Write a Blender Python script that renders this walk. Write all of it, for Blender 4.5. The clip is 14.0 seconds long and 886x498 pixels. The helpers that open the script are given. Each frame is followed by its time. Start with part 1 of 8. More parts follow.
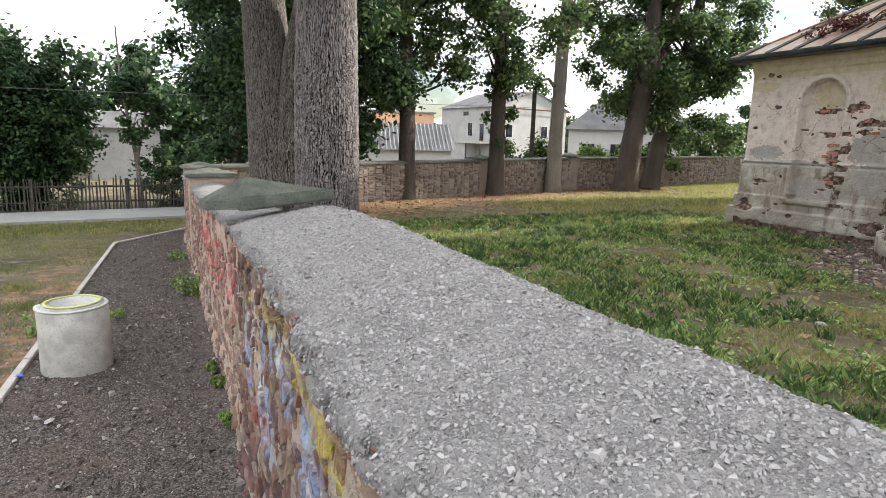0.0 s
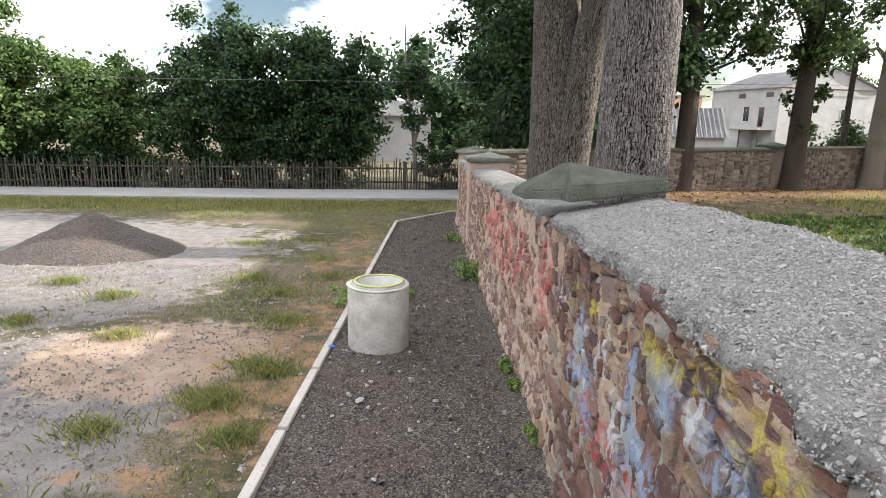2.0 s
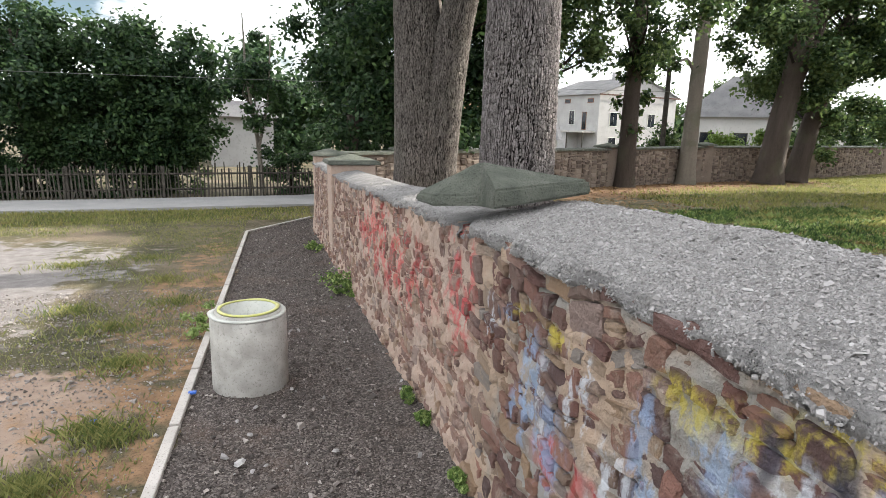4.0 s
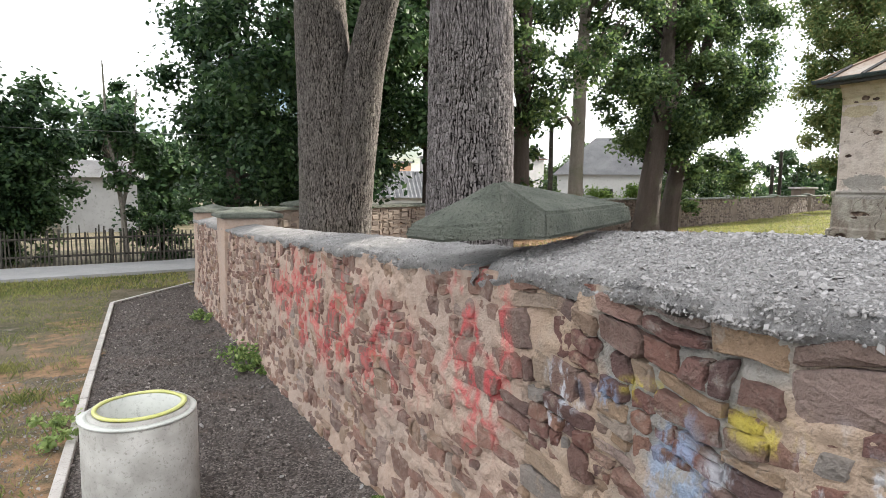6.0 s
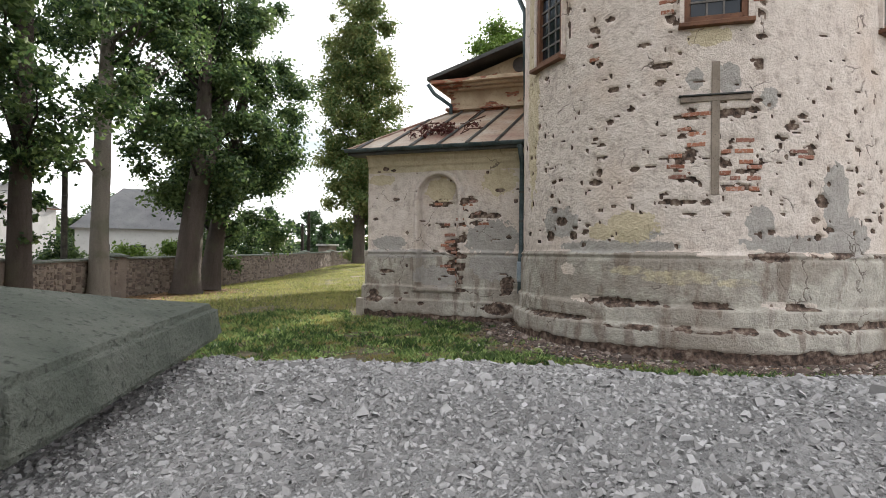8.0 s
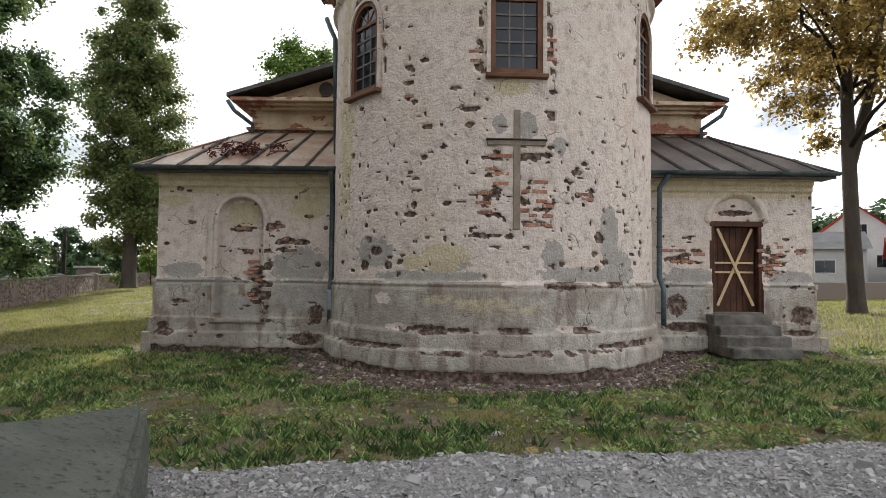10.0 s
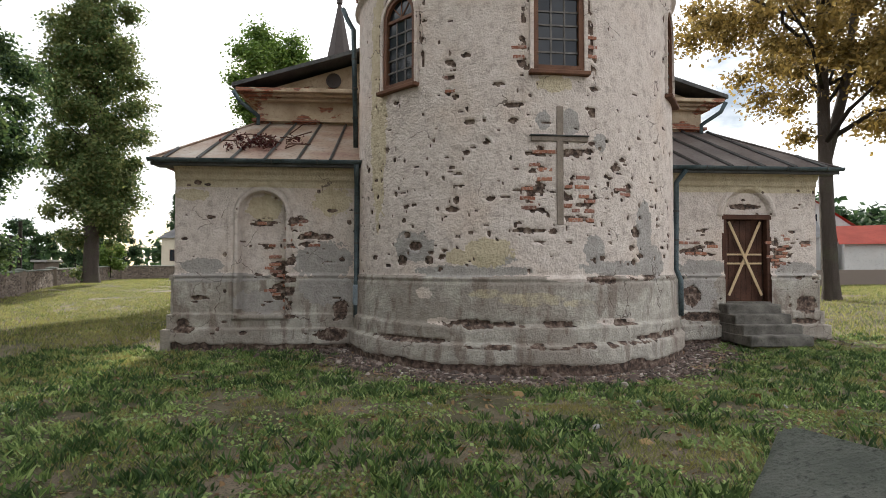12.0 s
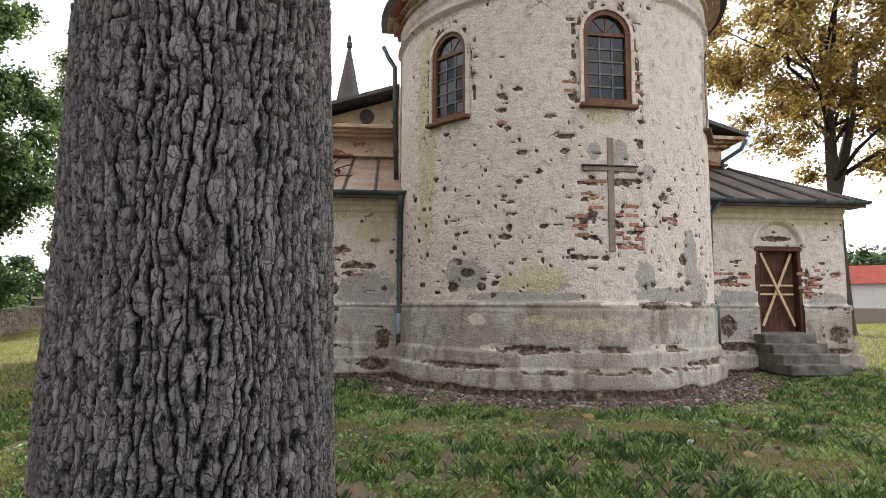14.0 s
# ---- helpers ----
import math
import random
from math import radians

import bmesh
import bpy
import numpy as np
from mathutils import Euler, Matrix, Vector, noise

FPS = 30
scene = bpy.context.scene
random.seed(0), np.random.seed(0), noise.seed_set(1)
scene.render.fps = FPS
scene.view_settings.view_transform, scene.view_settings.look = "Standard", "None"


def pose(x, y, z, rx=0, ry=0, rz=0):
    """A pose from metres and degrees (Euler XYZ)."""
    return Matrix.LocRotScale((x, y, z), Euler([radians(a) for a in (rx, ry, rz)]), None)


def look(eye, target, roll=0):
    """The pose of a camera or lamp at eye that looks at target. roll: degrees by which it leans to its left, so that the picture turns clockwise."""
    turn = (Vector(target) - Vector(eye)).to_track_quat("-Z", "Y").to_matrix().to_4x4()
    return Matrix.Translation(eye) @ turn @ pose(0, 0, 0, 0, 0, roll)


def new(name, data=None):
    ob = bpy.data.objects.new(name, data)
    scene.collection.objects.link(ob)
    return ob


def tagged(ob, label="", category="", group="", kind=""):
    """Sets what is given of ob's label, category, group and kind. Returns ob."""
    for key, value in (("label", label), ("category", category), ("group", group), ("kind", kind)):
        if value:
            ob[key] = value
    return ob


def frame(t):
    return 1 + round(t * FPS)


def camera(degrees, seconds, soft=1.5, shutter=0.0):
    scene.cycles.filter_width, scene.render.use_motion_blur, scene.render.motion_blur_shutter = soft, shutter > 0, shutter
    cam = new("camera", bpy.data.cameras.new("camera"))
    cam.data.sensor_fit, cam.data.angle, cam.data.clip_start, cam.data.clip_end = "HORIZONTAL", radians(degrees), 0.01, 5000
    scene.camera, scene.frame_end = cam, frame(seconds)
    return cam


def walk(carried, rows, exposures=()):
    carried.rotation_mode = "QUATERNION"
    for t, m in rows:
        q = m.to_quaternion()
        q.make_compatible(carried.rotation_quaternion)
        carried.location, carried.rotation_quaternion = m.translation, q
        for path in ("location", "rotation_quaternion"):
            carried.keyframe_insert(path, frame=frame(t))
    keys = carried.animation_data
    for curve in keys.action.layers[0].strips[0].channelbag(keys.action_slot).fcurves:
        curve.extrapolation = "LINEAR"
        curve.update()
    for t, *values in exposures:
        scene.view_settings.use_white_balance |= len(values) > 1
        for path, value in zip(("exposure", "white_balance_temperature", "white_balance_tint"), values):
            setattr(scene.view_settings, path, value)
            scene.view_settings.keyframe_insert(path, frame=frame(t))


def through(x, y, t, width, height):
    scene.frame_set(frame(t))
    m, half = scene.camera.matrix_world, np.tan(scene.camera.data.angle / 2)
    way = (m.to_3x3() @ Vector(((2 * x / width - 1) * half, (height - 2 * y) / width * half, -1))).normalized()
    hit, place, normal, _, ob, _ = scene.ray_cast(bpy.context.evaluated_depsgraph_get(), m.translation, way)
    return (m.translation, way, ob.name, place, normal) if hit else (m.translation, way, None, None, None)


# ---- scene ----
cam = camera(73.9, 14.0, soft=0.75)
PATH = [
    (0, (-0.086, 0.005, 1.489), (0.713, 1.802, 1.125), 1.5),
    (0.5, (-0.206, 0.189, 1.45), (0.309, 2.087, 1.088), 1.9),
    (1, (-0.393, 0.301, 1.415), (-0.139, 2.246, 1.025), 1.9),
    (1.5, (-0.485, 0.518, 1.428), (-0.369, 2.473, 1.023), 1.3),
    (2, (-0.511, 0.809, 1.424), (-0.498, 2.764, 0.999), 1.2),
    (2.5, (-0.67, 1.068, 1.402), (-0.528, 3.003, 0.918), 1.2),
    (3, (-0.696, 1.238, 1.459), (-0.268, 3.139, 1.006), 1.5),
    (3.2, (-0.673, 1.269, 1.485), (-0.203, 3.162, 1.043), 1.5),
    (5.5, (-1.113, 2.344, 1.057), (-0.471, 4.219, 0.79), 1.4),
    (6, (-1.046, 2.666, 1.12), (-0.138, 4.437, 0.926), 0.6),
    (6.5, (-0.742, 2.976, 1.146), (0.494, 4.542, 0.999), 1.3),
    (7, (-0.341, 3.361, 1.165), (1.207, 4.624, 1.088), 1.3),
    (7.5, (-0.222, 3.496, 1.231), (1.545, 4.431, 1.208), 1.0),
    (8, (-0.184, 3.719, 1.209), (1.695, 4.404, 1.218), 0.6),
    (8.5, (-0.188, 3.808, 1.207), (1.761, 4.26, 1.219), 0.5),
    (9, (-0.193, 3.848, 1.235), (1.796, 4.052, 1.25), 0.4),
    (9.2, (-0.195, 3.88, 1.237), (1.8, 4.026, 1.265), 0.5),
    (11.3, (-0.218, 5.062, 1.539), (1.774, 4.915, 1.635), 0.19),
    (11.5, (-0.237, 5.231, 1.537), (1.755, 5.071, 1.616), 0.17),
    (12, (-0.2, 5.612, 1.416), (1.793, 5.453, 1.471), 0.06),
    (12.5, (-0.151, 5.769, 1.425), (1.841, 5.601, 1.48), 0.22),
    (13, (-0.211, 5.94, 1.373), (1.777, 5.751, 1.48), 0.1),
    (13.5, (-0.236, 6.226, 1.249), (1.748, 6.026, 1.402), 0.1),
    (14, (-0.253, 6.684, 1.156), (1.728, 6.495, 1.351), 0.2),
]
walk(cam, [(t, look(eye, target, roll)) for t, eye, target, roll in PATH], exposures=[(0.0, 1.3), (2.5, 1.29), (3.0, 1.27), (5.5, 1.36), (6.5, 1.42), (7.5, 1.16), (9.0, 0.76), (11.5, 0.62), (12.0, 0.64), (13.0, 0.83), (14.0, 1.05)])

# ---------------------------------------------------------------- light
SUN_DIR = Vector((0.85, 0.04, 0.365)).normalized()
world = bpy.data.worlds.new("sky_world")
scene.world = world
world.use_nodes = True
wn, wl = world.node_tree.nodes, world.node_tree.links
wn.clear()
w_out = wn.new("ShaderNodeOutputWorld")
w_bg = wn.new("ShaderNodeBackground")
w_sky = wn.new("ShaderNodeTexSky")
w_sky.sky_type, w_sky.sun_disc = "NISHITA", False
w_sky.sun_elevation = math.asin(SUN_DIR.z)
w_sky.sun_rotation = math.atan2(SUN_DIR.x, SUN_DIR.y)
w_tc = wn.new("ShaderNodeTexCoord")
w_map = wn.new("ShaderNodeMapping")
w_map.inputs["Scale"].default_value = (1.0, 1.0, 2.2)
w_map.inputs["Location"].default_value = (7.7, 0.4, 5.1)
w_noise = wn.new("ShaderNodeTexNoise")
w_noise.inputs["Scale"].default_value = 2.6
w_noise.inputs["Detail"].default_value = 7.0
w_noise.inputs["Roughness"].default_value = 0.55
w_ramp = wn.new("ShaderNodeValToRGB")
w_ramp.color_ramp.elements[0].position, w_ramp.color_ramp.elements[1].position = 0.36, 0.49
w_gain = wn.new("ShaderNodeVectorMath")
w_gain.operation = "SCALE"
w_gain.inputs["Scale"].default_value = 0.06
w_mix = wn.new("ShaderNodeMix")
w_mix.data_type = "RGBA"
w_mix.inputs["B"].default_value = (1.195, 1.205, 1.235, 1)
wl.new(w_tc.outputs["Generated"], w_map.inputs["Vector"])
wl.new(w_map.outputs["Vector"], w_noise.inputs["Vector"])
wl.new(w_noise.outputs["Fac"], w_ramp.inputs["Fac"])
wl.new(w_sky.outputs["Color"], w_gain.inputs[0])
wl.new(w_ramp.outputs["Color"], w_mix.inputs["Factor"])
wl.new(w_gain.outputs["Vector"], w_mix.inputs["A"])
wl.new(w_mix.outputs["Result"], w_bg.inputs["Color"])
w_bg.inputs["Strength"].default_value = 1.0
wl.new(w_bg.outputs["Background"], w_out.inputs["Surface"])
sun = new("sun", bpy.data.lights.new("sun", "SUN"))
sun.data.energy, sun.data.angle, sun.data.color = 5.0, radians(1.0), (1.0, 0.93, 0.82)
sun.matrix_world = look((30, 12, 40), Vector((30, 12, 40)) - SUN_DIR * 10)

# ---------------------------------------------------------------- materials
def mat(name, rough=0.85, metal=0.0):
    """A new node material: returns material, nodes, links, principled shader."""
    m = bpy.data.materials.new(name)
    m.use_nodes = True
    n, l = m.node_tree.nodes, m.node_tree.links
    p = n["Principled BSDF"]
    p.inputs["Roughness"].default_value, p.inputs["Metallic"].default_value = rough, metal
    if "Specular IOR Level" in p.inputs:
        p.inputs["Specular IOR Level"].default_value = 0.25
    return m, n, l, p


def world_coords(n, l, scale=(1, 1, 1)):
    g, mp = n.new("ShaderNodeNewGeometry"), n.new("ShaderNodeMapping")
    mp.inputs["Scale"].default_value = scale
    l.new(g.outputs["Position"], mp.inputs["Vector"])
    return mp.outputs["Vector"]


def noise_tex(n, l, vec, scale, detail=4.0, rough=0.55):
    t = n.new("ShaderNodeTexNoise")
    t.inputs["Scale"].default_value, t.inputs["Detail"].default_value, t.inputs["Roughness"].default_value = scale, detail, rough
    l.new(vec, t.inputs["Vector"])
    return t.outputs["Fac"]


def ramp(n, l, fac, stops):
    r = n.new("ShaderNodeValToRGB")
    e = r.color_ramp.elements
    while len(e) < len(stops):
        e.new(0.5)
    for el, (pos, c) in zip(e, stops):
        el.position = pos
        el.color = (*c, 1) if len(c) == 3 else c
    l.new(fac, r.inputs["Fac"])
    return r.outputs["Color"]


def step(n, l, fac, a, b):
    """0 below a, 1 above b, smooth between."""
    r = n.new("ShaderNodeMapRange")
    r.interpolation_type = "SMOOTHSTEP"
    r.inputs["From Min"].default_value, r.inputs["From Max"].default_value = a, b
    l.new(fac, r.inputs["Value"])
    return r.outputs["Result"]


def mixc(n, l, fac, a, b, mode="MIX"):
    m = n.new("ShaderNodeMix")
    m.data_type, m.blend_type = "RGBA", mode
    for sock, v in ((m.inputs["Factor"], fac), (m.inputs["A"], a), (m.inputs["B"], b)):
        if isinstance(v, (int, float)):
            sock.default_value = v
        elif isinstance(v, tuple):
            sock.default_value = (*v, 1)
        else:
            l.new(v, sock)
    return m.outputs["Result"]


def maths(n, l, op, a, b=0.0, c=0.0):
    m = n.new("ShaderNodeMath")
    m.operation = op
    for i, v in enumerate((a, b, c)):
        if isinstance(v, (int, float)):
            m.inputs[i].default_value = v
        else:
            l.new(v, m.inputs[i])
    return m.outputs[0]


def bump(n, l, p, height, strength=0.5, dist=0.02):
    b = n.new("ShaderNodeBump")
    b.inputs["Strength"].default_value, b.inputs["Distance"].default_value = strength, dist
    l.new(height, b.inputs["Height"])
    l.new(b.outputs["Normal"], p.inputs["Normal"])


def attr(n, name):
    a = n.new("ShaderNodeAttribute")
    a.attribute_name = name
    return a


def island(n):
    return n.new("ShaderNodeNewGeometry").outputs["Random Per Island"]


def rnd(n):
    return n.new("ShaderNodeObjectInfo").outputs["Random"]


def speckled(name, c1, c2, c3, scale=6.0, fine=60.0, rough=0.9, strength=0.5, dist=0.01, metal=0.0):
    """Two colours mottled at a large scale and a third as fine grain."""
    m, n, l, p = mat(name, rough, metal)
    v = world_coords(n, l)
    big = noise_tex(n, l, v, scale, 5)
    small = noise_tex(n, l, v, fine, 5, 0.65)
    col = ramp(n, l, big, [(0.32, c1), (0.68, c2)])
    col = mixc(n, l, step(n, l, small, 0.52, 0.72), col, c3)
    l.new(col, p.inputs["Base Color"])
    bump(n, l, p, small, strength, dist)
    return m


CONCRETE = speckled("grey_concrete", (0.30, 0.29, 0.265), (0.47, 0.46, 0.43), (0.24, 0.23, 0.21), 6, 60, 0.9, 0.35, 0.004)
KERB_CONC = speckled("kerb_concrete", (0.38, 0.355, 0.33), (0.50, 0.47, 0.44), (0.22, 0.20, 0.18), 4, 70, 0.92, 0.3, 0.004)
CAP_STONE = speckled("mossy_cap_concrete", (0.105, 0.12, 0.098), (0.19, 0.20, 0.17), (0.055, 0.063, 0.05), 6, 70, 0.95, 1.0, 0.04)
ROAD_MAT = speckled("pale_asphalt", (0.27, 0.27, 0.27), (0.34, 0.335, 0.33), (0.2, 0.2, 0.2), 1.2, 60, 0.9, 0.2, 0.004)
SLATE = speckled("grey_sheet_roof", (0.20, 0.20, 0.21), (0.30, 0.30, 0.30), (0.14, 0.13, 0.13), 0.8, 12, 0.7, 0.2, 0.01)
GREY_BLOCK = speckled("pale_block_wall", (0.31, 0.31, 0.305), (0.38, 0.38, 0.375), (0.26, 0.257, 0.25), 0.9, 8, 0.9, 0.2, 0.01)
ORANGE_WALL = speckled("apricot_plaster", (0.62, 0.36, 0.22), (0.70, 0.43, 0.28), (0.55, 0.33, 0.2), 0.5, 6, 0.9, 0.1, 0.01)
WHITE_WALL = speckled("white_plaster", (0.42, 0.415, 0.40), (0.50, 0.495, 0.48), (0.37, 0.365, 0.35), 0.5, 6, 0.9, 0.1, 0.01)
RED_ROOF = speckled("red_roof_tiles", (0.36, 0.06, 0.04), (0.46, 0.09, 0.06), (0.28, 0.05, 0.04), 1, 9, 0.6, 0.2, 0.02)
FENCE_WOOD = speckled("weathered_fence_wood", (0.035, 0.032, 0.027), (0.085, 0.077, 0.064), (0.018, 0.016, 0.014), 6, 40, 0.9, 0.5, 0.004)
OLD_WOOD = speckled("dark_brown_boards", (0.05, 0.022, 0.014), (0.10, 0.045, 0.028), (0.025, 0.012, 0.01), 3, 30, 0.75, 0.4, 0.003)
NEW_WOOD = speckled("raw_pine_slat", (0.50, 0.36, 0.21), (0.60, 0.45, 0.28), (0.38, 0.26, 0.15), 5, 40, 0.75, 0.2, 0.002)
FRAME_WOOD = speckled("brown_window_frame", (0.10, 0.045, 0.025), (0.17, 0.08, 0.045), (0.05, 0.025, 0.018), 4, 40, 0.6, 0.3, 0.002)
MUNTIN = speckled("grey_muntin", (0.10, 0.09, 0.08), (0.17, 0.155, 0.145), (0.07, 0.06, 0.055), 8, 50, 0.6, 0.2, 0.001)
GUTTER = speckled("dull_blue_green_zinc", (0.035, 0.055, 0.062), (0.115, 0.15, 0.16), (0.04, 0.032, 0.028), 2.5, 25, 0.55, 0.2, 0.002, 0.3)
LEDGE = speckled("dark_eave_sheet", (0.05, 0.05, 0.05), (0.10, 0.10, 0.095), (0.03, 0.028, 0.025), 3, 20, 0.6, 0.2, 0.003, 0.2)
STEP_STONE = speckled("dark_worn_steps", (0.07, 0.065, 0.056), (0.19, 0.175, 0.155), (0.04, 0.038, 0.034), 4, 40, 0.92, 0.5, 0.01)
YELLOW_PLASTIC = speckled("yellow_plastic_liner", (0.46, 0.47, 0.14), (0.56, 0.56, 0.24), (0.46, 0.47, 0.30), 6, 40, 0.4, 0.1, 0.002)
WHITE_PLASTIC = speckled("white_plastic_rim", (0.44, 0.45, 0.42), (0.54, 0.55, 0.51), (0.36, 0.37, 0.33), 6, 50, 0.5, 0.1, 0.002)
CABLE = speckled("dull_cable", (0.10, 0.105, 0.10), (0.13, 0.13, 0.125), (0.08, 0.08, 0.08), 1, 9, 0.6, 0.0, 0.001)
# spire metal; its dark colour also stands for shade inside openings
SPIRE_AND_OPENING_DARK = speckled("spire_sheet_and_opening_shade", (0.045, 0.035, 0.032), (0.075, 0.06, 0.055), (0.03, 0.025, 0.025), 0.6, 6, 0.6, 0.1, 0.01)


def glass_mat():
    m, n, l, p = mat("dark_window_glass", 0.08)
    v = world_coords(n, l)
    col = ramp(n, l, noise_tex(n, l, v, 0.9, 2), [(0.35, (0.006, 0.008, 0.012)), (0.7, (0.022, 0.027, 0.035))])
    l.new(col, p.inputs["Base Color"])
    p.inputs["Specular IOR Level"].default_value = 0.35
    bump(n, l, p, noise_tex(n, l, v, 3, 2), 0.08, 0.02)
    return m


GLASS = glass_mat()


def leaf_mat(name, dark, mid, light, through=0.35, patch=None):
    m, n, l, p = mat(name, 0.55)
    v = world_coords(n, l)
    r = island(n)
    col = ramp(n, l, r, [(0.0, dark), (0.55, mid), (1.0, light)])
    big = noise_tex(n, l, v, 0.5, 3)
    col = mixc(n, l, maths(n, l, "MULTIPLY", step(n, l, big, 0.45, 0.7), 0.5), col, light)
    if patch:
        col = mixc(n, l, maths(n, l, "MULTIPLY", step(n, l, noise_tex(n, l, v, 2.4, 4, 0.6), 0.5, 0.6), 0.7), col, patch)
    l.new(col, p.inputs["Base Color"])
    tr = n.new("ShaderNodeBsdfTranslucent")
    l.new(col, tr.inputs["Color"])
    mx = n.new("ShaderNodeMixShader")
    mx.inputs["Fac"].default_value = through
    l.new(p.outputs["BSDF"], mx.inputs[1])
    l.new(tr.outputs["BSDF"], mx.inputs[2])
    l.new(mx.outputs["Shader"], n["Material Output"].inputs["Surface"])
    return m


LEAF_DARK = leaf_mat("dark_maple_leaf", (0.012, 0.03, 0.014), (0.027, 0.06, 0.024), (0.075, 0.13, 0.045), 0.33)
LEAF_LIME = leaf_mat("linden_leaf", (0.02, 0.042, 0.018), (0.05, 0.094, 0.035), (0.15, 0.21, 0.07), 0.42)
LEAF_MID = leaf_mat("mid_green_maple_leaf", (0.04, 0.075, 0.026), (0.075, 0.13, 0.04), (0.14, 0.21, 0.065), 0.42)
LEAF_LIGHT = leaf_mat("light_green_leaf", (0.06, 0.11, 0.02), (0.10, 0.17, 0.03), (0.17, 0.24, 0.05))
LEAF_TURN = leaf_mat("turning_leaf", (0.06, 0.10, 0.03), (0.10, 0.15, 0.05), (0.20, 0.20, 0.07), 0.42)
LEAF_GOLD = leaf_mat("golden_chestnut_leaf", (0.10, 0.075, 0.022), (0.24, 0.165, 0.048), (0.40, 0.29, 0.09), 0.5)
GRASS_MAT = leaf_mat("lawn_grass", (0.06, 0.09, 0.022), (0.18, 0.21, 0.06), (0.38, 0.37, 0.14), 0.42, (0.30, 0.26, 0.09))
WEED_MAT = leaf_mat("broad_weed_leaf", (0.05, 0.10, 0.03), (0.14, 0.22, 0.055), (0.36, 0.45, 0.17), 0.35)
LAWN_DARK = leaf_mat("dark_tuft_grass", (0.025, 0.055, 0.018), (0.05, 0.095, 0.028), (0.10, 0.16, 0.05), 0.3)
DRY_GRASS = leaf_mat("dry_tufts", (0.09, 0.13, 0.04), (0.19, 0.21, 0.07), (0.33, 0.315, 0.125), 0.35)
DRY_LEAF = leaf_mat("fallen_brown_leaf", (0.11, 0.06, 0.03), (0.20, 0.12, 0.055), (0.32, 0.21, 0.10), 0.15)


def bark_mat(name, c_deep, c_mid, c_top, stretch=0.16, moss=0.0):
    m, n, l, p = mat(name, 0.95)
    v = world_coords(n, l, (1, 1, stretch))
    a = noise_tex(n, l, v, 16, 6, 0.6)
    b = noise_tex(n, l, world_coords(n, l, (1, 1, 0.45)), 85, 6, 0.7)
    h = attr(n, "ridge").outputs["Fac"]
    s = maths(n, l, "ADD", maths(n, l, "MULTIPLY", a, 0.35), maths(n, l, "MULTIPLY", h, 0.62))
    # furrow shade is put into the colour: low ridge values go to c_deep
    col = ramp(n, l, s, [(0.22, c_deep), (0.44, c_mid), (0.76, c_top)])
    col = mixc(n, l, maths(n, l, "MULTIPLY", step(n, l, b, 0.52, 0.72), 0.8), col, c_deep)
    vo = n.new("ShaderNodeTexVoronoi")
    vo.feature = "DISTANCE_TO_EDGE"
    vo.inputs["Scale"].default_value = 1.0
    wob = n.new("ShaderNodeVectorMath")
    wob.operation = "MULTIPLY_ADD"
    wn_ = n.new("ShaderNodeTexNoise")
    wn_.inputs["Scale"].default_value = 30.0
    l.new(world_coords(n, l), wn_.inputs["Vector"])
    l.new(wn_.outputs["Color"], wob.inputs[0])
    wob.inputs[1].default_value = (1.6, 1.6, 1.6)
    l.new(world_coords(n, l, (48, 48, 20)), wob.inputs[2])
    l.new(wob.outputs["Vector"], vo.inputs["Vector"])
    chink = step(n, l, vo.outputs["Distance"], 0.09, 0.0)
    # chinks between plates are shaded by colour too
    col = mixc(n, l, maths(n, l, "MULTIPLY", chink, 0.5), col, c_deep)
    big = noise_tex(n, l, world_coords(n, l), 1.3, 3)
    col = mixc(n, l, maths(n, l, "MULTIPLY", step(n, l, big, 0.5, 0.7), moss), col, (0.12, 0.135, 0.075))
    l.new(col, p.inputs["Base Color"])
    bump(n, l, p, maths(n, l, "SUBTRACT", maths(n, l, "ADD", a, maths(n, l, "MULTIPLY", b, 0.8)), maths(n, l, "MULTIPLY", chink, 0.6)), 1.0, 0.03)
    return m


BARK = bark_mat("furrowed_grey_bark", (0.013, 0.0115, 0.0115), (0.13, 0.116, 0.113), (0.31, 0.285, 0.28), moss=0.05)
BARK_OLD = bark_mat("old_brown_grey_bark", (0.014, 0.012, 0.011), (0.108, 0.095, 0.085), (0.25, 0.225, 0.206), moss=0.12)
BARK_DARK = bark_mat("dark_bark", (0.03, 0.024, 0.02), (0.075, 0.06, 0.05), (0.13, 0.105, 0.09), moss=0.3)
BARK_PALE = bark_mat("pale_smooth_bark", (0.13, 0.115, 0.095), (0.24, 0.215, 0.18), (0.33, 0.30, 0.26), 0.4, 0.4)


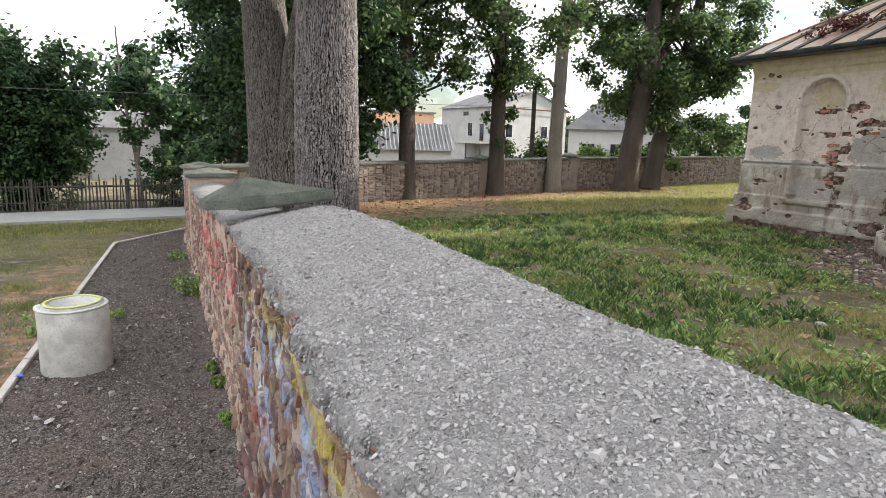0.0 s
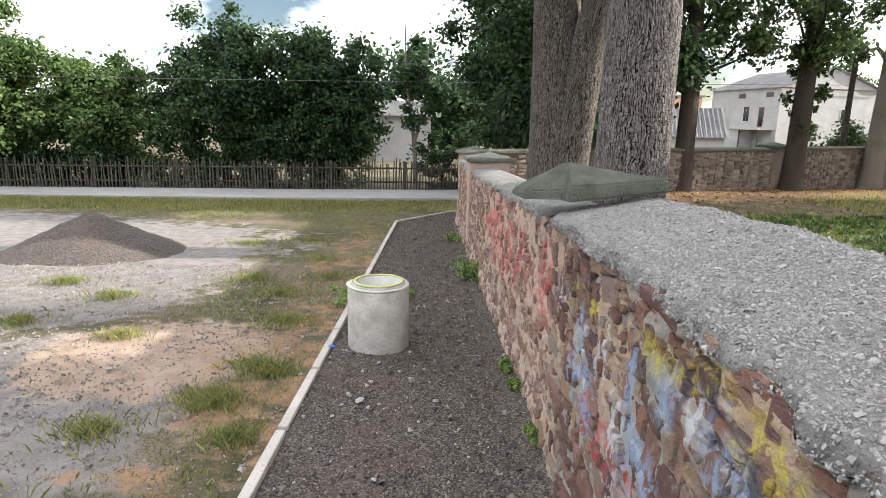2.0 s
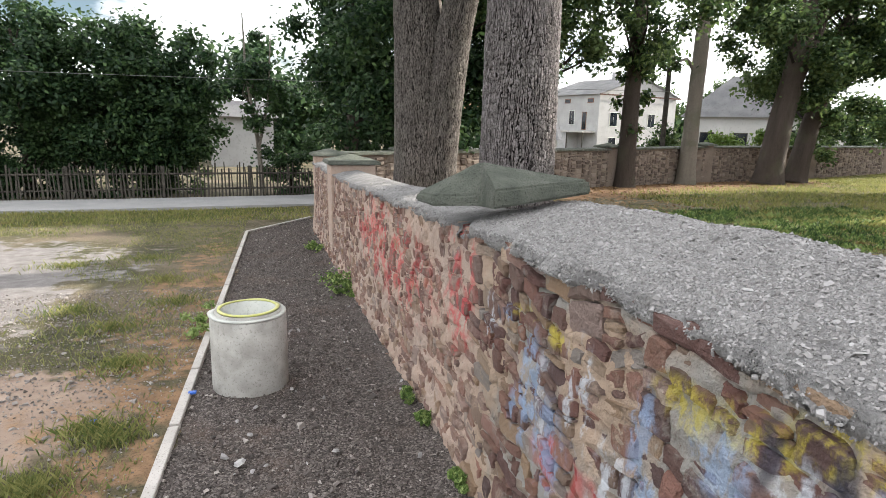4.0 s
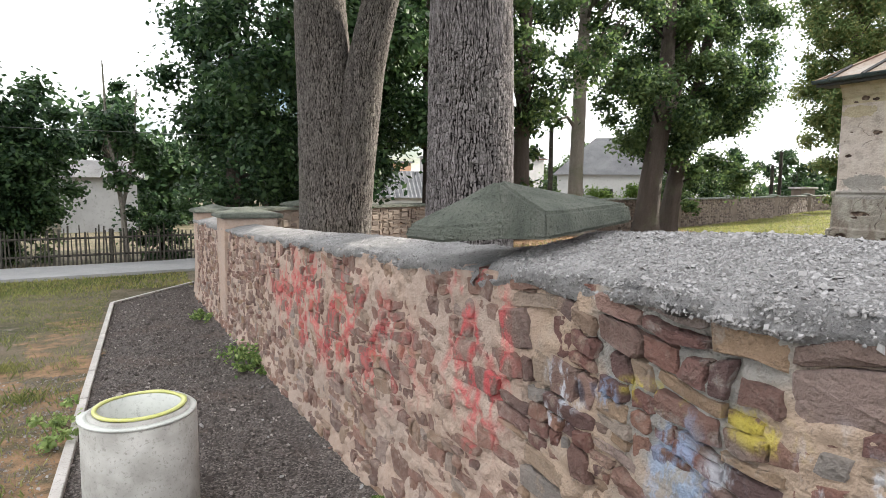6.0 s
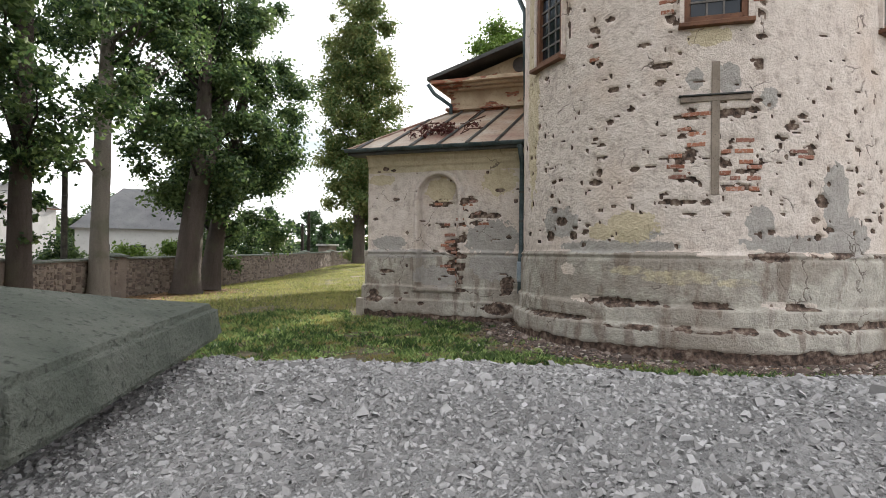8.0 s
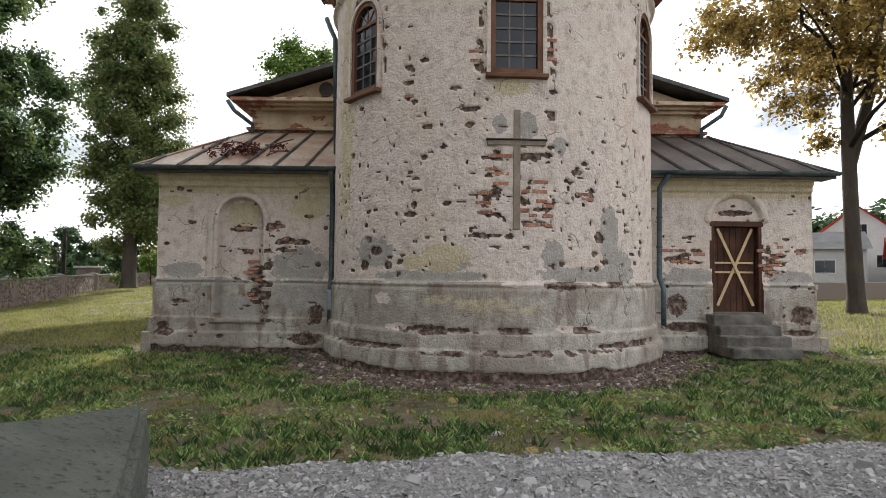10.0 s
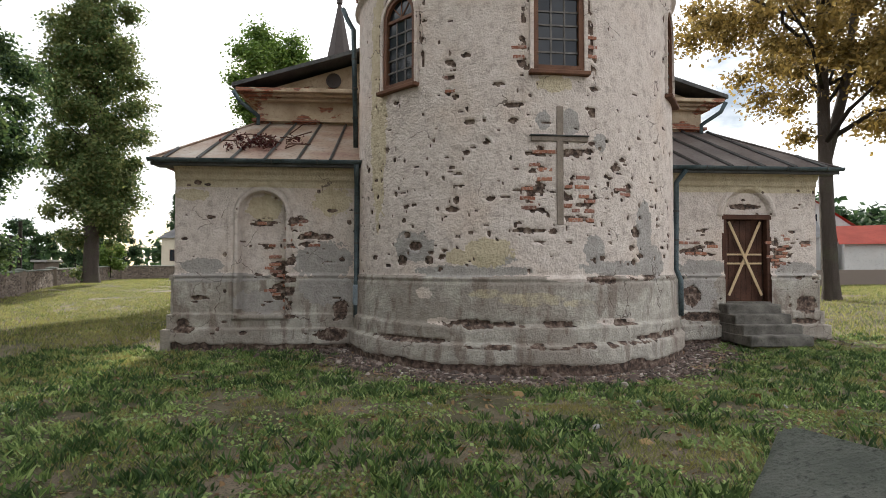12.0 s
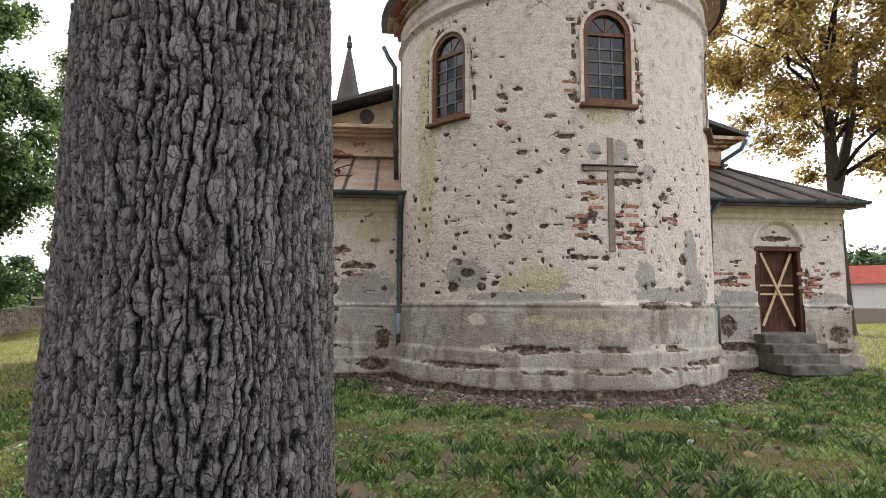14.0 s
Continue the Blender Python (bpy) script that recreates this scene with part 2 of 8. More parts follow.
def ground_mat():
    """Lawn soil, worn turf, pale yard gravel and red soil, blended by painted ground weights."""
    m, n, l, p = mat("ground_mix", 0.95)
    v = world_coords(n, l)
    big, mid, fine = noise_tex(n, l, v, 0.7, 5), noise_tex(n, l, v, 5, 5), noise_tex(n, l, v, 55, 5, 0.7)
    lawn = ramp(n, l, big, [(0.34, (0.06, 0.06, 0.028)), (0.5, (0.11, 0.097, 0.056)), (0.66, (0.19, 0.15, 0.108))])
    lawn = mixc(n, l, maths(n, l, "MULTIPLY", step(n, l, mid, 0.52, 0.62), 0.6), lawn, (0.19, 0.145, 0.11))
    lawn = mixc(n, l, maths(n, l, "MULTIPLY", step(n, l, fine, 0.48, 0.6), 0.7), lawn, (0.035, 0.032, 0.018))
    yard = ramp(n, l, mid, [(0.3, (0.15, 0.138, 0.133)), (0.7, (0.26, 0.244, 0.236))])
    yard = mixc(n, l, step(n, l, fine, 0.5, 0.66), yard, (0.15, 0.135, 0.125))
    soil = ramp(n, l, mid, [(0.3, (0.25, 0.178, 0.135)), (0.7, (0.37, 0.285, 0.225))])
    soil = mixc(n, l, step(n, l, fine, 0.55, 0.75), soil, (0.19, 0.14, 0.11))
    leafy = ramp(n, l, mid, [(0.3, (0.16, 0.095, 0.055)), (0.7, (0.32, 0.20, 0.115))])
    leafy = mixc(n, l, step(n, l, fine, 0.5, 0.7), leafy, (0.10, 0.06, 0.04))
    w = attr(n, "mixw")
    sep = n.new("ShaderNodeSeparateColor")
    l.new(w.outputs["Color"], sep.inputs["Color"])
    wob = maths(n, l, "MULTIPLY", maths(n, l, "SUBTRACT", maths(n, l, "ADD", maths(n, l, "MULTIPLY", mid, 0.6), maths(n, l, "MULTIPLY", noise_tex(n, l, v, 1.7, 4), 0.7)), 0.65), 1.3)

    def weight(ch):
        return step(n, l, maths(n, l, "ADD", sep.outputs[ch], wob), 0.38, 0.62)
    col = mixc(n, l, weight("Red"), lawn, yard)
    col = mixc(n, l, weight("Green"), col, soil)
    col = mixc(n, l, weight("Blue"), col, leafy)
    l.new(col, p.inputs["Base Color"])
    bump(n, l, p, maths(n, l, "ADD", fine, mid), 0.6, 0.03)
    return m


GROUND = ground_mat()


def gravel_mat(name, c1, c2, c3, cell=90.0):
    m, n, l, p = mat(name, 0.92)
    v = world_coords(n, l)
    vo = n.new("ShaderNodeTexVoronoi")
    vo.inputs["Scale"].default_value = cell
    l.new(v, vo.inputs["Vector"])
    sep = n.new("ShaderNodeSeparateColor")
    l.new(vo.outputs["Color"], sep.inputs["Color"])
    col = ramp(n, l, sep.outputs["Red"], [(0.0, c1), (0.6, c2), (1.0, c3)])
    big = noise_tex(n, l, v, 1.6, 5)
    col = mixc(n, l, maths(n, l, "MULTIPLY", step(n, l, big, 0.5, 0.72), 0.45), col, (0.13, 0.09, 0.07))
    l.new(col, p.inputs["Base Color"])
    h = maths(n, l, "SUBTRACT", maths(n, l, "MULTIPLY", noise_tex(n, l, v, 30, 3), 0.6), vo.outputs["Distance"])
    bump(n, l, p, h, 0.9, 0.012)
    return m


GRAVEL = gravel_mat("dark_crushed_gravel", (0.035, 0.029, 0.027), (0.095, 0.08, 0.073), (0.21, 0.185, 0.17))
PILE_GRAVEL = gravel_mat("gravel_heap", (0.05, 0.042, 0.04), (0.09, 0.078, 0.072), (0.15, 0.13, 0.12), 60)


def chip_mat(name, stops):
    m, n, l, p = mat(name, 0.9)
    v = world_coords(n, l)
    col = ramp(n, l, island(n), stops)
    col = mixc(n, l, maths(n, l, "MULTIPLY", noise_tex(n, l, v, 120, 3), 0.5), col, (0.12, 0.11, 0.10))
    l.new(col, p.inputs["Base Color"])
    bump(n, l, p, noise_tex(n, l, v, 150, 3), 0.3, 0.003)
    return m


CHIP_PALE = chip_mat("pale_aggregate", [(0.0, (0.17, 0.165, 0.163)), (0.3, (0.30, 0.29, 0.287)), (0.7, (0.39, 0.38, 0.376)), (0.94, (0.43, 0.42, 0.417)), (1.0, (0.49, 0.48, 0.478))])
CHIP_DARK = chip_mat("crushed_stone_chips", [(0.0, (0.05, 0.042, 0.04)), (0.6, (0.11, 0.092, 0.086)), (0.92, (0.22, 0.19, 0.175)), (1.0, (0.45, 0.41, 0.38))])
COPING = speckled("rough_grey_render", (0.23, 0.224, 0.222), (0.36, 0.35, 0.345), (0.10, 0.097, 0.095), 7, 85, 0.95, 1.0, 0.03)


def paint_over(n, l, col, v):
    """Spray paint on the yard side of the wall: red strokes, then blue, white and yellow clouds, in world places."""
    sep = n.new("ShaderNodeSeparateXYZ")
    l.new(v, sep.inputs["Vector"])
    y, z, x = sep.outputs["Y"], sep.outputs["Z"], sep.outputs["X"]
    side = step(n, l, x, 0.62, 0.50)
    warp = noise_tex(n, l, v, 2.2, 4)
    warp2 = noise_tex(n, l, v, 9.0, 4)

    def blob(yc, zc, ry, rz, soft=0.35):
        a = maths(n, l, "POWER", maths(n, l, "DIVIDE", maths(n, l, "SUBTRACT", y, yc), ry), 2.0)
        b = maths(n, l, "POWER", maths(n, l, "DIVIDE", maths(n, l, "SUBTRACT", z, zc), rz), 2.0)
        d = maths(n, l, "ADD", maths(n, l, "ADD", a, b), maths(n, l, "MULTIPLY", maths(n, l, "SUBTRACT", warp2, 0.5), 1.6))
        return step(n, l, d, 1.0 + soft, 1.0 - soft)

    def stroke(scale, lo, hi, stretch):
        t = noise_tex(n, l, world_coords(n, l, stretch), scale, 2, 0.5)
        return step(n, l, maths(n, l, "ABSOLUTE", maths(n, l, "SUBTRACT", t, 0.5)), hi, lo)

    def lay(mask, colour, amount):
        nonlocal col
        col = mixc(n, l, maths(n, l, "MULTIPLY", maths(n, l, "MULTIPLY", mask, side), amount), col, colour)

    return y, z, blob, stroke, lay, lambda: col


def wall_stone_mat(name, stops, by_object, mortar=False):
    m, n, l, p = mat(name, 0.9)
    v = world_coords(n, l)
    r = rnd(n) if by_object else island(n)
    base = ramp(n, l, r, stops)
    g = noise_tex(n, l, v, 18, 6, 0.65)
    fine = noise_tex(n, l, v, 90, 4, 0.6)
    lime = mixc(n, l, step(n, l, noise_tex(n, l, v, 1.5, 4), 0.44, 0.56), (0.30, 0.285, 0.262), (0.40, 0.30, 0.225))
    sep_y = n.new("ShaderNodeSeparateXYZ")
    l.new(v, sep_y.inputs["Vector"])
    warm = maths(n, l, "MULTIPLY", step(n, l, sep_y.outputs["Y"], 4.35, 4.6), 0.75)
    lime = mixc(n, l, warm, lime, (0.50, 0.385, 0.315))
    if mortar:
        base = lime
    base = mixc(n, l, maths(n, l, "MULTIPLY", step(n, l, g, 0.5, 0.72), 0.22), base, (0.34, 0.29, 0.25))
    base = mixc(n, l, maths(n, l, "MULTIPLY", step(n, l, fine, 0.56, 0.74), 0.5), base, (0.09, 0.072, 0.065))
    smear = step(n, l, noise_tex(n, l, v, 6.5, 6, 0.62), 0.55, 0.61)
    base = mixc(n, l, maths(n, l, "MULTIPLY", smear, 0.45), base, mixc(n, l, step(n, l, fine, 0.4, 0.65), lime, (0.22, 0.175, 0.145)))
    base = mixc(n, l, maths(n, l, "MULTIPLY", warm, 0.34), base, mixc(n, l, step(n, l, g, 0.42, 0.6), (0.34, 0.22, 0.17), (0.50, 0.38, 0.32)))
    y, z, blob, stroke, lay, done = paint_over(n, l, base, v)
    red = (0.56, 0.07, 0.08)
    s1 = stroke(3.4, 0.0, 0.06, (1.0, 1.0, 0.55))
    s2 = stroke(2.1, 0.0, 0.04, (1.0, 1.3, 0.8))
    lay(maths(n, l, "MULTIPLY", maths(n, l, "MAXIMUM", s1, s2), maths(n, l, "MULTIPLY", blob(7.2, 0.18, 1.7, 0.40, 0.8), step(n, l, g, 0.36, 0.52))), red, 0.7)
    lay(maths(n, l, "MULTIPLY", stroke(5.0, 0.0, 0.07, (1.0, 0.9, 0.5)), maths(n, l, "MULTIPLY", blob(4.85, 0.46, 0.28, 0.46, 0.6), step(n, l, g, 0.36, 0.52))), red, 0.75)
    lay(maths(n, l, "MULTIPLY", stroke(3.0, 0.0, 0.10, (1.0, 1.2, 0.6)), blob(3.3, 0.02, 0.5, 0.12, 0.4)), red, 0.55)
    blue, white, yellow = (0.30, 0.42, 0.62), (0.62, 0.66, 0.72), (0.55, 0.46, 0.06)
    dark = (0.05, 0.05, 0.07)
    for yc, zc, ry, rz in ((3.75, 0.30, 0.11, 0.22), (3.56, 0.08, 0.16, 0.2), (2.92, 0.40, 0.08, 0.22), (2.6, 0.56, 0.11, 0.12), (2.2, 0.56, 0.14, 0.16), (4.04, 0.49, 0.06, 0.05), (3.85, 0.06, 0.1, 0.14), (2.75, 0.12, 0.22, 0.18), (1.75, 0.42, 0.22, 0.26)):
        lay(maths(n, l, "MULTIPLY", blob(yc, zc, ry, rz, 0.6), step(n, l, warp_noise(n, l, v), 0.44, 0.56)), blue, 0.6)
    for yc, zc, ry, rz in ((4.24, 0.46, 0.11, 0.09), (3.32, 0.40, 0.11, 0.22), (3.62, 0.25, 0.08, 0.2), (3.05, 0.12, 0.13, 0.26), (2.38, 0.6, 0.07, 0.1), (4.27, 0.32, 0.06, 0.08), (2.12, 0.58, 0.09, 0.09), (1.7, 0.34, 0.14, 0.18)):
        lay(maths(n, l, "MULTIPLY", blob(yc, zc, ry, rz, 0.7), step(n, l, warp_noise(n, l, v), 0.50, 0.40)), white, 0.65)
    for yc, zc, ry, rz in ((3.86, 0.54, 0.11, 0.04), (2.76, 0.64, 0.13, 0.07), (2.52, 0.68, 0.13, 0.06), (2.3, 0.75, 0.13, 0.05), (2.02, 0.68, 0.16, 0.09), (1.6, 0.64, 0.26, 0.08), (3.52, 0.56, 0.10, 0.05)):
        lay(maths(n, l, "MULTIPLY", blob(yc, zc, ry, rz, 0.8), maths(n, l, "MULTIPLY", step(n, l, g, 0.38, 0.55), step(n, l, warp_noise(n, l, v), 0.42, 0.54))), yellow, 0.7)
    for yc, zc, ry, rz in ((2.47, 0.66, 0.03, 0.09), (2.28, 0.66, 0.03, 0.10), (4.16, 0.46, 0.025, 0.04), (2.05, 0.56, 0.04, 0.09)):
        lay(blob(yc, zc, ry, rz, 0.7), dark, 0.8)
    l.new(done(), p.inputs["Base Color"])
    bump(n, l, p, maths(n, l, "ADD", g, maths(n, l, "MULTIPLY", fine, 0.5)), 1.0, 0.03)
    return m


def warp_noise(n, l, v):
    return noise_tex(n, l, world_coords(n, l, (1, 1.6, 0.8)), 8.0, 5, 0.6)


RUBBLE = [(0.0, (0.17, 0.085, 0.07)), (0.18, (0.09, 0.06, 0.058)), (0.36, (0.23, 0.125, 0.092)), (0.5, (0.14, 0.10, 0.09)), (0.64, (0.29, 0.20, 0.13)), (0.78, (0.22, 0.20, 0.185)), (0.88, (0.25, 0.13, 0.10)), (1.0, (0.12, 0.07, 0.066))]
STONE_OBJ = wall_stone_mat("rubble_stone", RUBBLE, True)
STONE_ISL = wall_stone_mat("rubble_stone_small", RUBBLE, False)
MORTAR = wall_stone_mat("pinkish_lime_mortar", [(0.0, (0.31, 0.255, 0.215)), (1.0, (0.35, 0.29, 0.245))], True, True)
FAR_RUBBLE = chip_mat("far_rubble_stone", [(0.0, (0.085, 0.065, 0.052)), (0.4, (0.14, 0.108, 0.088)), (0.7, (0.21, 0.168, 0.137)), (1.0, (0.30, 0.25, 0.205))])
FAR_MORTAR = speckled("grey_brown_mortar", (0.16, 0.13, 0.108), (0.23, 0.19, 0.16), (0.10, 0.08, 0.065), 2, 20, 0.95, 0.4, 0.02)


def plaster_mat():
    """Crumbling lime plaster. Attributes: hole = plaster gone, patch.r = grey cement, patch.g = ochre wash, patch.b = grey plinth render."""
    m, n, l, p = mat("crumbling_plaster", 0.92)
    v = world_coords(n, l)
    big, mid, fine = noise_tex(n, l, v, 0.8, 5), noise_tex(n, l, v, 6, 6, 0.65), noise_tex(n, l, v, 60, 5, 0.7)
    pl = ramp(n, l, mid, [(0.3, (0.42, 0.352, 0.31)), (0.48, (0.61, 0.53, 0.475)), (0.75, (0.71, 0.635, 0.58))])
    pl = mixc(n, l, maths(n, l, "MULTIPLY", step(n, l, big, 0.5, 0.68), 0.4), pl, (0.60, 0.47, 0.38))
    pl = mixc(n, l, maths(n, l, "MULTIPLY", step(n, l, fine, 0.56, 0.72), 0.6), pl, (0.32, 0.26, 0.22))
    sep = n.new("ShaderNodeSeparateColor")
    l.new(attr(n, "patch").outputs["Color"], sep.inputs["Color"])
    wob = maths(n, l, "MULTIPLY", maths(n, l, "SUBTRACT", mid, 0.5), 0.9)
    grey = ramp(n, l, mid, [(0.3, (0.30, 0.272, 0.25)), (0.7, (0.41, 0.383, 0.355))])
    plinth = ramp(n, l, mid, [(0.25, (0.27, 0.245, 0.215)), (0.5, (0.43, 0.398, 0.348)), (0.75, (0.56, 0.525, 0.46))])
    plinth = mixc(n, l, maths(n, l, "MULTIPLY", step(n, l, big, 0.42, 0.58), 0.5), plinth, (0.21, 0.165, 0.135))
    plinth = mixc(n, l, maths(n, l, "MULTIPLY", step(n, l, noise_tex(n, l, world_coords(n, l, (1, 1, 0.35)), 3.2, 5, 0.65), 0.52, 0.62), 0.6), plinth, (0.17, 0.125, 0.10))
    ochre = ramp(n, l, mid, [(0.3, (0.44, 0.36, 0.22)), (0.7, (0.58, 0.50, 0.33))])

    def weight(ch, lo=0.42, hi=0.56):
        return step(n, l, maths(n, l, "ADD", sep.outputs[ch], wob), lo, hi)
    col = mixc(n, l, weight("Blue"), pl, plinth)
    col = mixc(n, l, weight("Red"), col, grey)
    col = mixc(n, l, maths(n, l, "MULTIPLY", weight("Green", 0.3, 0.7), 0.8), col, ochre)
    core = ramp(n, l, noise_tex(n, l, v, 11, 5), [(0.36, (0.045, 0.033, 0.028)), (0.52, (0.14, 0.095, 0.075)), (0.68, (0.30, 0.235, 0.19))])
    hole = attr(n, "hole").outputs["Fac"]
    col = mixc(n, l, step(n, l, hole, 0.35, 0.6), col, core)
    crack = n.new("ShaderNodeTexVoronoi")
    crack.feature = "DISTANCE_TO_EDGE"
    crack.inputs["Scale"].default_value = 1.1
    jig = n.new("ShaderNodeVectorMath")
    jig.operation = "MULTIPLY_ADD"
    jn = n.new("ShaderNodeTexNoise")
    jn.inputs["Scale"].default_value = 2.5
    jn.inputs["Detail"].default_value = 4
    l.new(v, jn.inputs["Vector"])
    l.new(jn.outputs["Color"], jig.inputs[0])
    jig.inputs[1].default_value = (0.5, 0.5, 0.5)
    l.new(v, jig.inputs[2])
    l.new(jig.outputs["Vector"], crack.inputs["Vector"])
    line = maths(n, l, "MULTIPLY", step(n, l, crack.outputs["Distance"], 0.011, 0.003), step(n, l, noise_tex(n, l, v, 1.2, 2), 0.5, 0.62))
    col = mixc(n, l, maths(n, l, "MULTIPLY", line, 0.8), col, (0.13, 0.10, 0.085))
    l.new(col, p.inputs["Base Color"])
    lumps = noise_tex(n, l, v, 22, 5, 0.6)
    h = maths(n, l, "ADD", maths(n, l, "ADD", maths(n, l, "MULTIPLY", mid, 0.9), maths(n, l, "MULTIPLY", lumps, 1.1)), maths(n, l, "MULTIPLY", fine, 0.4))
    bump(n, l, p, maths(n, l, "SUBTRACT", h, maths(n, l, "MULTIPLY", line, 0.8)), 0.65, 0.045)
    return m


PLASTER = plaster_mat()


def brick_mat():
    m, n, l, p = mat("old_red_brick", 0.92)
    v = world_coords(n, l)
    col = ramp(n, l, rnd(n), [(0.0, (0.24, 0.095, 0.06)), (0.4, (0.36, 0.155, 0.095)), (0.75, (0.30, 0.135, 0.095)), (1.0, (0.18, 0.09, 0.07))])
    g = noise_tex(n, l, v, 25, 5)
    col = mixc(n, l, maths(n, l, "MULTIPLY", step(n, l, g, 0.48, 0.64), 0.75), col, (0.44, 0.36, 0.31))
    l.new(col, p.inputs["Base Color"])
    bump(n, l, p, g, 0.7, 0.01)
    return m


BRICK = brick_mat()


def roof_mat(name, c1, c2, c3):
    m, n, l, p = mat(name, 0.55, 0.25)
    v = world_coords(n, l, (1, 1, 1))
    big, fine = noise_tex(n, l, v, 1.1, 5), noise_tex(n, l, v, 12, 6, 0.7)
    col = ramp(n, l, big, [(0.3, c1), (0.5, c2), (0.72, c3)])
    col = mixc(n, l, maths(n, l, "MULTIPLY", step(n, l, fine, 0.5, 0.7), 0.6), col, (0.10, 0.06, 0.045))
    l.new(col, p.inputs["Base Color"])
    l.new(maths(n, l, "ADD", maths(n, l, "MULTIPLY", fine, 0.4), 0.35), p.inputs["Roughness"])
    bump(n, l, p, fine, 0.25, 0.006)
    return m


ROOF_RUST = roof_mat("rusty_sheet_roof", (0.20, 0.10, 0.07), (0.28, 0.20, 0.145), (0.35, 0.31, 0.26))
ROOF_DARK = roof_mat("dark_sheet_roof", (0.05, 0.04, 0.037), (0.09, 0.073, 0.067), (0.14, 0.12, 0.11))

# ---------------------------------------------------------------- mesh helpers
rng = np.random.default_rng(7)
LAT = rng.random((256, 256))


def vnoise(u, v):
    """Smooth value noise in 0..1 on numpy arrays."""
    iu, iv = np.floor(u).astype(int), np.floor(v).astype(int)
    fu, fv = u - iu, v - iv
    fu, fv = fu * fu * (3 - 2 * fu), fv * fv * (3 - 2 * fv)
    a, b = LAT[iu % 256, iv % 256], LAT[(iu + 1) % 256, iv % 256]
    c, d = LAT[iu % 256, (iv + 1) % 256], LAT[(iu + 1) % 256, (iv + 1) % 256]
    return (a * (1 - fu) + b * fu) * (1 - fv) + (c * (1 - fu) + d * fu) * fv


def fbm(u, v, octaves=4):
    s, amp, tot = 0.0, 1.0, 0.0
    for k in range(octaves):
        s = s + amp * vnoise(u * 2 ** k + 17.3 * k, v * 2 ** k + 5.1 * k)
        tot += amp
        amp *= 0.5
    return s / tot


def sstep(x, a, b):
    t = np.clip((x - a) / (b - a), 0, 1)
    return t * t * (3 - 2 * t)


def raw_mesh(name, verts, faces, material, smooth=False):
    """A mesh from numpy verts (n,3) and equal-sided faces (m,k)."""
    me = bpy.data.meshes.new(name)
    verts, faces = np.asarray(verts, np.float32), np.asarray(faces, np.int32)
    k = faces.shape[1]
    me.vertices.add(len(verts))
    me.vertices.foreach_set("co", verts.ravel())
    me.loops.add(faces.size)
    me.loops.foreach_set("vertex_index", faces.ravel())
    me.polygons.add(len(faces))
    me.polygons.foreach_set("loop_start", np.arange(0, faces.size, k, dtype=np.int32))
    me.polygons.foreach_set("use_smooth", np.full(len(faces), smooth))
    me.update(calc_edges=True)
    me.validate()
    me.materials.append(material)
    return me


def grid_faces(nu, nv, keep=None):
    i, j = np.meshgrid(np.arange(nu - 1), np.arange(nv - 1), indexing="ij")
    a = (i * nv + j).ravel()
    f = np.stack([a, a + nv, a + nv + 1, a + 1], 1)
    return f if keep is None else f[keep.ravel()]


def set_float(me, name, values):
    me.attributes.new(name, "FLOAT", "POINT").data.foreach_set("value", np.asarray(values, np.float32).ravel())


def set_color(me, name, rgb):
    rgb = np.asarray(rgb, np.float32).reshape(-1, 3)
    me.attributes.new(name, "FLOAT_COLOR", "POINT").data.foreach_set("color", np.hstack([rgb, np.ones((len(rgb), 1), np.float32)]).ravel())


def bm_done(name, bm, material, smooth=False):
    me = bpy.data.meshes.new(name)
    bmesh.ops.recalc_face_normals(bm, faces=bm.faces)
    bm.to_mesh(me)
    bm.free()
    me.materials.append(material)
    if smooth:
        me.polygons.foreach_set("use_smooth", [True] * len(me.polygons))
    return me


def part(name, data, material, parent, label="", smooth=False):
    """Links a bmesh or mesh as one object under a thing or a part."""
    me = data if isinstance(data, bpy.types.Mesh) else bm_done(name, data, material, smooth)
    ob = new(name, me)
    ob.parent = parent
    if label:
        tagged(ob, label)
    return ob


def thing(name, at, label, category, group="", kind=""):
    e = new(name)
    e.location = at
    e.empty_display_size = 0.1
    return tagged(e, label, category, group, kind)


def box(bm, x0, x1, y0, y1, z0, z1, bevel=0.0, m=None):
    r = bmesh.ops.create_cube(bm, size=1.0)["verts"]
    bmesh.ops.transform(bm, matrix=Matrix.Translation(((x0 + x1) / 2, (y0 + y1) / 2, (z0 + z1) / 2)) @ Matrix.Diagonal((x1 - x0, y1 - y0, z1 - z0, 1)), verts=r)
    if bevel:
        es = list({e for v in r for e in v.link_edges})
        r = bmesh.ops.bevel(bm, geom=es, offset=bevel, segments=1, affect="EDGES")["verts"]
    if m is not None:
        bmesh.ops.transform(bm, matrix=m, verts=[v for v in r if v.is_valid])
    return r


def boxed(x0, x1, y0, y1, z0, z1, bevel=0.0, m=None):
    bm = bmesh.new()
    box(bm, x0, x1, y0, y1, z0, z1, bevel, m)
    return bm


